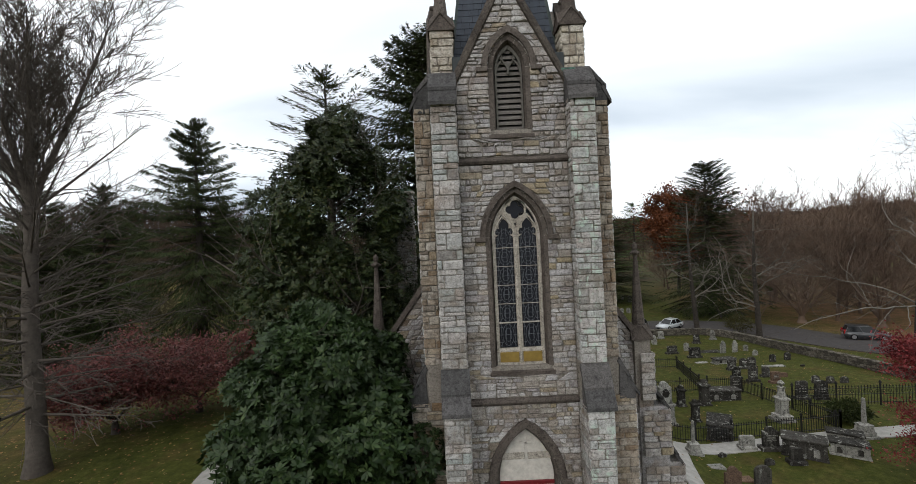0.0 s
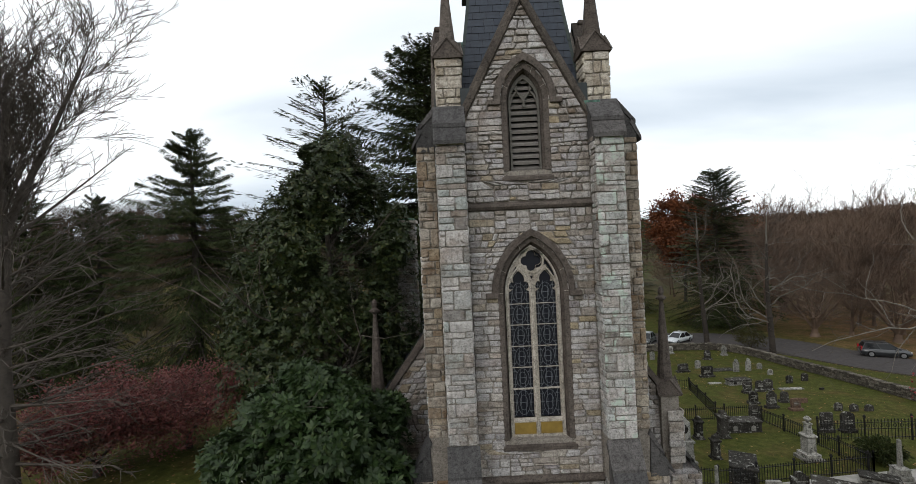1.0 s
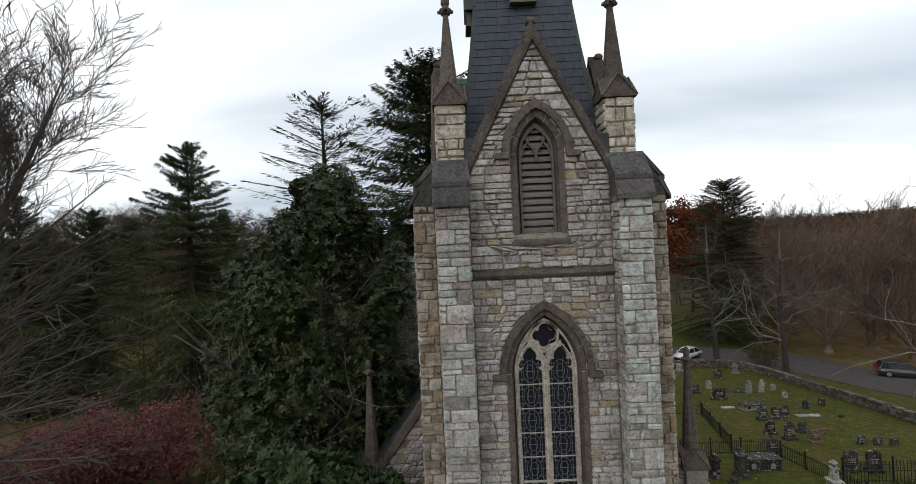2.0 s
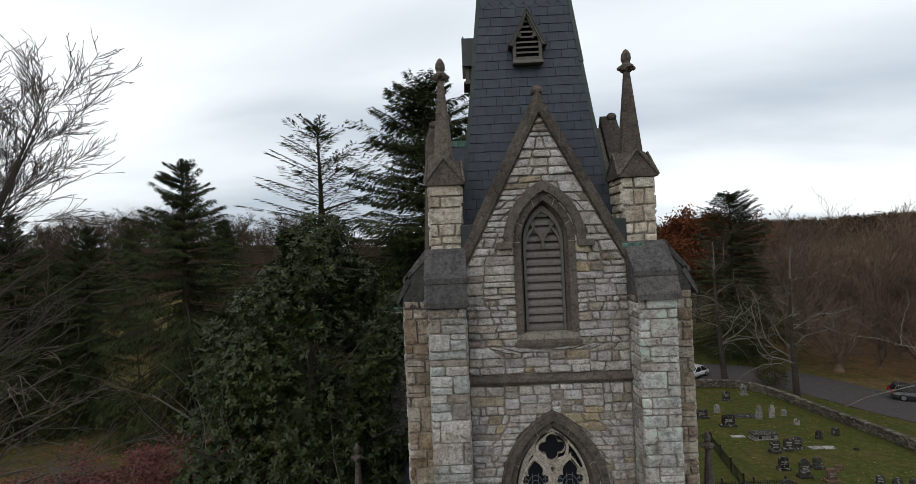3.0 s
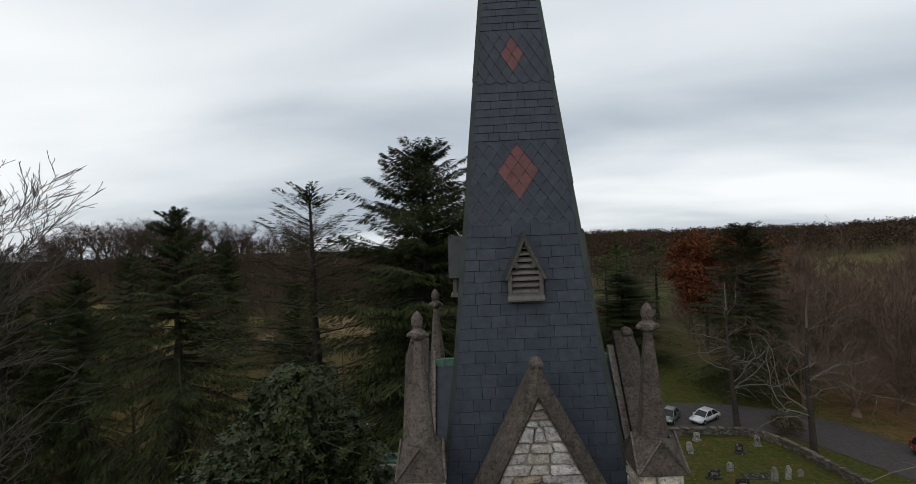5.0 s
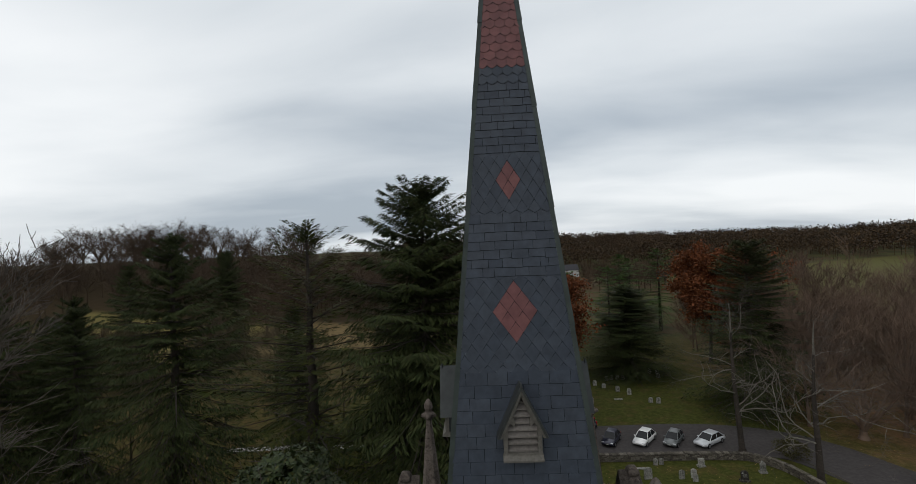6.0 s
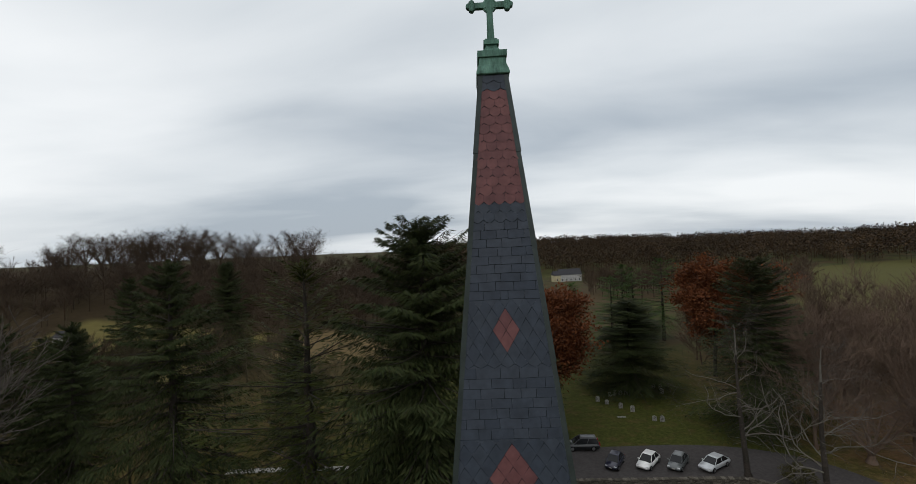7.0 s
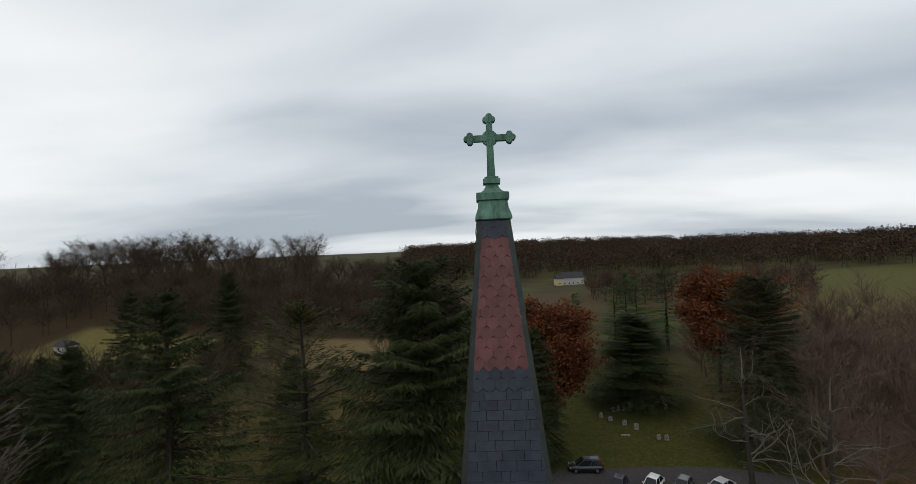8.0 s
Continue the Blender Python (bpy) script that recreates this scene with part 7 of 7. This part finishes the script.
bush(22.3, 26.0, 1.0, 1.3, M_SPRUCE, "clipped dark evergreen bush among the graves", 1)
bush(37.6, 60.6, 1.8, 2.6, leaf_material("olive_shrub_leaf", [(0.04, 0.04, 0.012), (0.07, 0.062, 0.018), (0.05, 0.045, 0.016)]), "olive-yellow shrub beside the road", 2)
house("farmhouse", 73, 356, 17, 9, 5.6, 4.2, 8, "far farmhouse with pale walls and dark roof", M_SIDING, 5)
house("house_wing", 62.5, 353, 5, 7, 5.2, 3.0, 8, "cream wing of the far farmhouse", M_CREAM, 1)
house("white_shed", -128, 142, 5.5, 4, 2.6, 1.6, -20, "small white shed in a field", M_SIDING, 1)


# ---- fallen leaves on the lawns ----
def fallen_leaves():
    rng = np.random.default_rng(15)
    spots_ = []
    for x0, x1, y0, y1, n in ((-34, -8, 12, 44, 4200), (9, 34, 18, 60, 1300), (40, 75, 40, 80, 2600)):
        spots_.append(np.column_stack([rng.uniform(x0, x1, n), rng.uniform(y0, y1, n)]))
    P2 = np.concatenate(spots_)
    P3 = np.column_stack([P2, ground_z(P2[:, 0], P2[:, 1]) + 0.025])
    a = rng.random(len(P3)) * 2 * math.pi
    D = np.column_stack([np.cos(a), np.sin(a), rng.normal(0, 0.15, len(P3))])
    L = rng.uniform(0.08, 0.17, len(P3))
    N = np.column_stack([rng.normal(0, 0.3, len(P3)), rng.normal(0, 0.3, len(P3)), np.ones(len(P3))])
    m = leaf_material("fallen_leaf", [(0.12, 0.07, 0.03), (0.2, 0.12, 0.05), (0.26, 0.17, 0.08), (0.14, 0.06, 0.035)], 0.8, 0.3, 0.0)
    tagged(raw("fallen_leaves", *blades(P3, D, N, L, L * 0.7, 0.5), m), "scattered brown and tan fallen leaves", "leaves", kind="stuff")


fallen_leaves()

# ---- stones and slates, piece by piece ----
def stone_shape(rng, quad, proud, soft=0.022):
    """A rough-faced stone in the (u, z, outward) frame from four corners: low left, low right, high right, high left."""
    q = np.array(quad, float)
    c = q.mean(axis=0)
    pts = []
    for i in range(4):
        a, p, b = q[i - 1], q[i], q[(i + 1) % 4]
        la, lb = np.linalg.norm(a - p), np.linalg.norm(b - p)
        ka, kb = (min(0.4, (0.008 + 0.03 * rng.random()) / max(l, 0.02)) for l in (la, lb))
        pts += [p + (a - p) * ka, p + (b - p) * kb]
    o = np.array(pts) + rng.normal(0, 0.003, (8, 2))
    w = np.ptp(q, axis=0).min()
    d = o - c
    ln = np.linalg.norm(d, axis=1, keepdims=True) + 1e-6
    s = min(soft, w * 0.2)
    rows = [np.column_stack([o, np.full(8, -0.012)]), np.column_stack([o - d / ln * 0.004, np.full(8, proud * 0.5)]), np.column_stack([o - d / ln * s, proud * (0.78 + 0.3 * rng.random(8))]), np.column_stack([c + (o - d / ln * s - c) * (0.5 + 0.3 * rng.random((8, 1))), proud * (0.88 + 0.3 * rng.random(8))])]
    v = np.concatenate(rows + [np.array([[*(c + rng.normal(0, w * 0.15, 2)), proud * (0.95 + 0.2 * rng.random())]])])
    f = []
    for k in (0, 8, 16):
        for i in range(8):
            j = (i + 1) % 8
            f.append((k + i, k + j, k + 8 + j, k + 8 + i))
    for i in range(8):
        f.append((24 + i, 24 + (i + 1) % 8, 32))
    return v, f


def rubble(rng, z0, z1, spans, low=0.085, high=0.20, wide=(0.17, 0.50), joint=0.009):
    """Corner lists of roughly squared rubble between z0 and z1, laid in patches whose courses do not run on into the next; spans(z) gives the free stretches of the wall at a height."""
    out, z = [], z0
    ends = lambda q, n: q if len(q) == n else [(q[0][0], 0.0), (0.0, q[0][1])]
    while z < z1 - 0.05:
        h = min(rng.uniform(1.5, 2.7) * high, z1 - z)
        if z1 - z - h < high:
            h = z1 - z
        count = max(len(spans(z)), len(spans(z + h)), len(spans(z + h / 2)))
        for side_ in range(count):
            mean = np.mean([r - l for l, r in (ends(spans(z + h * k), count)[side_] for k in (0, 0.5, 1))])
            n = max(1, int(round(mean / (wide[1] * rng.uniform(1.1, 1.9)))))
            edges = np.concatenate([[0], np.clip((np.arange(1, n) + rng.uniform(-0.3, 0.3, n - 1)) / n, 0.02, 0.98), [1]])
            lean = np.concatenate([[0], rng.normal(0, 0.03, n - 1), [0]])
            for e in range(n):
                rows = max(1, int(round(h / rng.uniform(low * 1.25, high))))
                cut = np.concatenate([[0], np.clip((np.arange(1, rows) + rng.uniform(-0.28, 0.28, rows - 1)) / rows, 0, 1), [1]])
                for ra, rb in zip(cut, cut[1:]):
                    za, zb = z + h * ra, z + h * rb
                    quad = []
                    for zz, kk in ((za, ra), (zb, rb)):
                        l, r = ends(spans(zz), count)[side_]
                        quad.append([l + (r - l) * (edges[e + i] + lean[e + i] * (kk - 0.5) / max(mean, 0.3)) for i in (0, 1)])
                    (la, ra_), (lb, rb_) = quad
                    m = max(1, int(round((ra_ - la + rb_ - lb) / 2 / rng.uniform(*wide))))
                    bits = np.concatenate([[0], np.clip((np.arange(1, m) + rng.uniform(-0.33, 0.33, m - 1)) / m, 0.02, 0.98), [1]])
                    skew = rng.normal(0, 0.03, m + 1)
                    skew[0] = skew[-1] = 0
                    for i in range(m):
                        j = joint * (0.6 + 0.9 * rng.random())
                        tilt = rng.normal(0, 0.007, 2)
                        ql, qr = la + (ra_ - la) * bits[i] + j, la + (ra_ - la) * bits[i + 1] - j
                        tl, tr = lb + (rb_ - lb) * (bits[i] + skew[i]) + j, lb + (rb_ - lb) * (bits[i + 1] + skew[i + 1]) - j
                        if max(qr - ql, tr - tl) < 0.04:
                            continue
                        if qr < ql:
                            ql = qr = (ql + qr) / 2
                        if tr < tl:
                            tl = tr = (tl + tr) / 2
                        out.append([(ql, za + j + tilt[0]), (qr, za + j + tilt[1]), (tr, zb - j + tilt[1]), (tl, zb - j + tilt[0])])
        z += h
    return out


def quoins(rng, z0, z1, u0, u1, joint=0.009):
    """Large buttress blocks of uneven height, with narrow upright ones and thin packing stones beside them."""
    out, z, flip = [], z0, False
    w = u1 - u0
    while z < z1 - 0.05:
        h = min(rng.choice([rng.uniform(0.14, 0.24), rng.uniform(0.24, 0.36), rng.uniform(0.36, 0.52)], p=[0.35, 0.4, 0.25]), z1 - z)
        if z1 - z - h < 0.12:
            h = z1 - z
        kind = rng.random()
        if w < 0.3 or (kind < 0.2 and h < 0.3):
            cuts = [0, 1]
        else:
            c = rng.uniform(0.18, 0.46)
            cuts = [0, c, 1] if flip else [0, 1 - c, 1]
            flip = not flip
        for a, b in zip(cuts, cuts[1:]):
            rows = [(z, z + h)]
            if (h > 0.3 and rng.random() < 0.55) or (h > 0.22 and rng.random() < 0.25):
                m = z + h * rng.uniform(0.3, 0.7)
                rows = [(z, m), (m, z + h)]
            for za, zb in rows:
                k = rng.normal(0, 0.007, 4)
                out.append([(u0 + w * a + joint, za + joint + k[0]), (u0 + w * b - joint, za + joint + k[1]), (u0 + w * b - joint + k[2] * (b < 1), zb - joint), (u0 + w * a + joint + k[3] * (a > 0), zb - joint)])
        z += h
    return out


def laid(name, rng, quads, place, mat, parent, proud=(0.02, 0.06), single=False, label=""):
    """Lay stones on a face: each an object of its own, or all in one mesh."""
    sets = []
    for q in quads:
        v, f = stone_shape(rng, q, rng.uniform(*proud))
        w = np.array([place(u, z, d) for u, z, d in v])
        if single:
            raw(name, w, f, mat, parent)
        else:
            sets.append((w, np.array([g if len(g) == 4 else (*g, g[-1]) for g in f])))
    if sets:
        vs, fs, o_ = [], [], 0
        for w, g in sets:
            vs.append(w)
            fs.extend([tuple(dict.fromkeys((np.array(r) + o_).tolist())) for r in g])
            o_ += len(w)
        tagged(raw(name, np.concatenate(vs), fs, mat, parent, label), kind="stuff")


def half_at(o, grow_by, z):
    """Half the width of a grown opening at a height."""
    a, rise = o["a"] + grow_by, o["rise"] + 1.15 * grow_by
    if z <= o["spring"]:
        return a
    big = (a * a + rise * rise) / (2 * a)
    dz = z - o["spring"]
    return max(0.0, math.sqrt(max(0.0, big * big - dz * dz)) - (big - a)) if dz < rise else 0.0


def front_spans(z):
    lim = min(B0 - 0.005, max(0.0, (17.06 - z) / 1.93))
    for o_, g in ((LV, 0.20), (WIN, 0.18), (DOOR, 0.12)):
        bottom = o_["foot"] - (0.24 if o_ is LV else 0.22)
        if bottom <= z <= o_["spring"] + o_["rise"] + 1.15 * g:
            h = min(half_at(o_, g, z), lim)
            return [(-lim, -h), (h, lim)]
    return [(-lim, lim)]


rs = np.random.default_rng(2024)
onfront = lambda u, z, d: (u, -WALL - d, z)
laid("stone", rs, rubble(rs, 11.94, 12.48, front_spans) + rubble(rs, 12.48, 16.98, front_spans), onfront, M_STONE, tower, (0.025, 0.075), single=True)
laid("stonework", rs, rubble(rs, 4.90, 5.58, front_spans) + rubble(rs, 5.58, 11.71, front_spans) + rubble(rs, 0.0, 4.67, front_spans), onfront, M_STONE, tower, label="coursed grey and buff rubble stones")
spots = []
for y, z0, z1, solo in ((-3.30, -0.4, 4.82, False), (-2.86, 5.92, 9.0, False), (-2.86, 9.0, 13.46, True)):
    for s in (-1, 1):
        a, b = sorted((s * B0, s * B1))
        nm = "quoin"
        laid(nm, rs, quoins(rs, z0, z1, a, b), lambda u, z, d: (u, y - d + 0.03, z), M_LICHEN if s > 0 else M_ASHLAR, tower, (0.025, 0.055), True)
        # flanks of the front buttresses
        for x, sg in ((a, -1), (b, 1)):
            laid("flank_stonework", rs, quoins(rs, z0, z1, y + 0.02, -WALL), lambda u, z, d: (x + sg * (d - 0.03), u, z), M_ASHLAR, tower, (0.025, 0.045))
        # side buttresses: the face towards the west, and the end
        x0, x1 = sorted((s * (WALL + 0.0), s * -y))
        laid(nm, rs, quoins(rs, z0, z1, x0, x1), lambda u, z, d: (u, -B1 - d + 0.03, z), M_RUSTY, tower, (0.025, 0.055), True)
        laid("flank_stonework", rs, quoins(rs, z0, z1, -B1, -B0), lambda u, z, d: (s * (-y + d - 0.03), u, z), M_ASHLAR, tower, (0.025, 0.045))
for sx in (-1, 1):
    for sy in (-1, 1):
        c, e = PIN_C, PIN_H - 0.04
        for ax in range(4):
            if ax == 0:
                pl = lambda u, z, d: (sx * c + u, sy * c - e - d, z)
            elif ax == 1:
                pl = lambda u, z, d: (sx * c + e + d, sy * c + u, z)
            elif ax == 2:
                pl = lambda u, z, d: (sx * c + u, sy * c + e + d, z)
            else:
                pl = lambda u, z, d: (sx * c - e - d, sy * c + u, z)
            laid("pinnacle_block" if sy < 0 and ax != 2 else "pinnacle_stonework", rs, rubble(rs, 14.12, 15.74, lambda z: [(-PIN_H + 0.015, PIN_H - 0.015)], 0.13, 0.34, (0.22, 0.5), 0.012), pl, M_PINSTONE, tower, (0.025, 0.055), sy < 0 and ax != 2)


def nave_spans(z):
    lim = min(NHALF, (RIDGE - z) / (RIDGE - EAVE) * NHALF - 0.02)
    return [(-lim, -min(1.9, lim)), (min(1.9, lim), lim)] if lim > 0 else [(0, 0), (0, 0)]


laid("stonework", rs, rubble(rs, -1.5, 9.6, nave_spans, 0.12, 0.22), lambda u, z, d: (u, NAVE_Y - d, z), M_STONE, nave)
for s in (-1, 1):
    for z0, z1, x1 in ((-2.0, 1.12, 6.05), (1.5, 3.15, 5.62), (3.5, 5.2, 5.12)):
        a, b = sorted((s * 4.62, s * x1))
        laid("flank_stonework", rs, rubble(rs, z0, z1, lambda z: [(a, b)], 0.14, 0.3, (0.3, 0.6)), lambda u, z, d: (u, NAVE_Y - 0.36 - d, z), M_STONE, nave)
        laid("flank_stonework", rs, rubble(rs, z0, z1, lambda z: [(NAVE_Y - 0.36, NAVE_Y + 0.44)], 0.14, 0.3, (0.3, 0.6)), lambda u, z, d: (s * (x1 + d), u, z), M_STONE, nave)
for pl, w in ((lambda u, z, d: (u, -0.35 - d, z), 0.42), (lambda u, z, d: (0.42 + d, u, z), 0.35)):
    laid("stonework", rs, rubble(rs, 5.0, 11.85, lambda z: [(-w, w)], 0.08, 0.16, (0.15, 0.4)), pl, M_STONE, chim)


def slate_mesh(outline, half):
    """A slate from an outline of (u, z) on the spire's face: proud at its foot, flush at its head."""
    zs = [z for _, z in outline]
    zt, zb = max(zs), min(zs)
    n = len(outline)
    v = [(u, -half(z) - 0.004 - 0.012 * (zt - z) / max(zt - zb, 0.2), z) for u, z in outline] + [(u, -half(z) + 0.012, z) for u, z in outline]
    f = [tuple(range(n))] + [(i + n, (i + 1) % n + n, (i + 1) % n, i) for i in range(n)]
    return v, f


def clipped(outline, edge=0.035):
    """Cut an outline to the spire's face."""
    out = []
    for u, z in outline:
        lim = spire_half(z) - edge
        out.append((max(-lim, min(lim, u)), z))
    w = max(u for u, _ in out) - min(u for u, _ in out)
    return out if w > 0.03 else None


face_slates = []                  # (name, outline, red)


def courses(z0, z1, n, width, rng):
    e = (z1 - z0) / n
    for k in range(n):
        z = z0 + e * k
        lim = spire_half(z) - 0.03
        m = max(2, int(round(2 * lim / width)))
        w = 2 * lim / m
        edges = [-lim] + [(-lim + w * (i + (0.5 if k % 2 else 0.0)) + rng.normal(0, 0.045)) for i in range(0 if k % 2 else 1, m)] + [lim]
        for a, b in zip(edges, edges[1:]):
            dz = rng.normal(0, 0.004)
            face_slates.append(("slate", [(a + 0.0045, z + dz), (b - 0.0045, z + dz + rng.normal(0, 0.003)), (b - 0.0045, z + e + 0.03), (a + 0.0045, z + e + 0.03)], False))


def rhombs(z0, z1, zc, w, h, reds):
    for p_ in range(-40, 41):
        for q_ in range(-40, 41):
            u, z = (p_ - q_) * w / 2, zc + (p_ + q_) * h / 2
            if z + h / 2 < z0 + 0.02 or z - h / 2 > z1 - 0.02 or abs(u) > spire_half(z) + w / 2:
                continue
            g = 0.003
            cl = lambda zz: min(max(zz, z0 + 0.002), z1 + 0.012)
            o_ = [(u, cl(z - h / 2 + g)), (u + w / 2 - g, cl(z)), (u, cl(z + h / 2 - g)), (u - w / 2 + g, cl(z))]
            if max(b for _, b in o_) - min(b for _, b in o_) > 0.006:
                face_slates.append(("diamond_slate", o_, reds(p_, q_)))


def scales(z0, z1, n, red0, red1, width):
    e = (z1 - z0) / n
    for k in range(n):
        z = z0 + e * k
        lim = spire_half(z) - 0.03
        m = max(2, int(round(2 * lim / width)))
        w = 2 * lim / m
        for i in range(m + (1 if k % 2 else 0)):
            u = -lim + w * (i + (0.0 if k % 2 else 0.5))
            arc = [(u + w * 0.492 * t, z - e * 0.14 + e * 0.40 * abs(t) ** 1.5) for t in np.linspace(-1, 1, 7)]
            face_slates.append(("scale_slate", arc + [(u + w * 0.492, z + e * 1.42), (u - w * 0.492, z + e * 1.42)], red0 <= z + e * 0.5 <= red1))


rs = np.random.default_rng(5)
courses(14.45, 19.86, 26, 0.37, rs)
rhombs(19.86, 21.50, 20.89, 0.262, 0.36, lambda a, b: abs(a) <= 1 and abs(b) <= 1)
courses(21.50, 22.62, 7, 0.30, rs)
rhombs(22.62, 23.75, 23.24 - 0.185, 0.225, 0.37, lambda a, b: a in (0, 1) and b in (0, 1))
courses(23.75, 25.08, 9, 0.28, rs)
scales(25.08, 27.76, 17, 25.33, 27.42, 0.2)
shadow_v, shadow_f = [], []
for nm, o_, red in face_slates:
    c_ = clipped(o_)
    if c_:
        v, f = slate_mesh(c_, spire_half)
        raw(nm, v, f, M_SLATE_RED if red else M_SLATE, spire)
        # a larger dark copy behind it paints the shadow line round its foot
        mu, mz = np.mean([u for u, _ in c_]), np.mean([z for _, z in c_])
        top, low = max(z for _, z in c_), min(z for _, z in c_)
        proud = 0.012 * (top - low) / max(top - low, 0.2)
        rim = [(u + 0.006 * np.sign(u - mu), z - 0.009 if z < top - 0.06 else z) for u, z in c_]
        shadow_f.append(tuple(range(len(shadow_v), len(shadow_v) + len(rim))))
        shadow_v += [(u, -spire_half(z) - (0.6 * proud if z < top - 0.06 else 0.001), z) for u, z in rim]
tagged(raw("slate_bedding", shadow_v, shadow_f, M_SLATE_GAP, spire), kind="stuff")
# the other three faces, joined
for i in (1, 2, 3):
    rot = np.array(turned(i).to_3x3())
    for nm, mat, wanted in (("slate_courses", M_SLATE, False), ("red_slate_pattern", M_SLATE_RED, True)):
        vs, fs, n0 = [], [], 0
        for _, o_, red in face_slates:
            c_ = clipped(o_)
            if c_ and red == wanted:
                v, f = slate_mesh(c_, spire_half)
                vs.append(np.array(v) @ rot.T)
                fs.extend([tuple(k + n0 for k in g) for g in f])
                n0 += len(v)
        tagged(raw(nm, np.concatenate(vs), fs, mat, spire), kind="stuff")


# rubble on the tower's flanks
def flank_spans(z):
    lim = min(B0 - 0.005, max(0.0, (17.06 - z) / 1.93))
    if LV["foot"] <= z <= LV["spring"] + LV["rise"] + 0.23:
        h = min(half_at(LV, 0.2, z), lim)
        return [(-lim, -h), (h, lim)]
    return [(-lim, lim)]


for i in (1, 3):
    rot = np.array(turned(i).to_3x3())
    laid("stonework", rs, rubble(rs, 0.2, 12.72, flank_spans) + rubble(rs, 12.72, 16.95, flank_spans), lambda u, z, d: tuple(rot @ np.array((u, -WALL - d, z))), M_STONE, tower)

churchyard_wall()
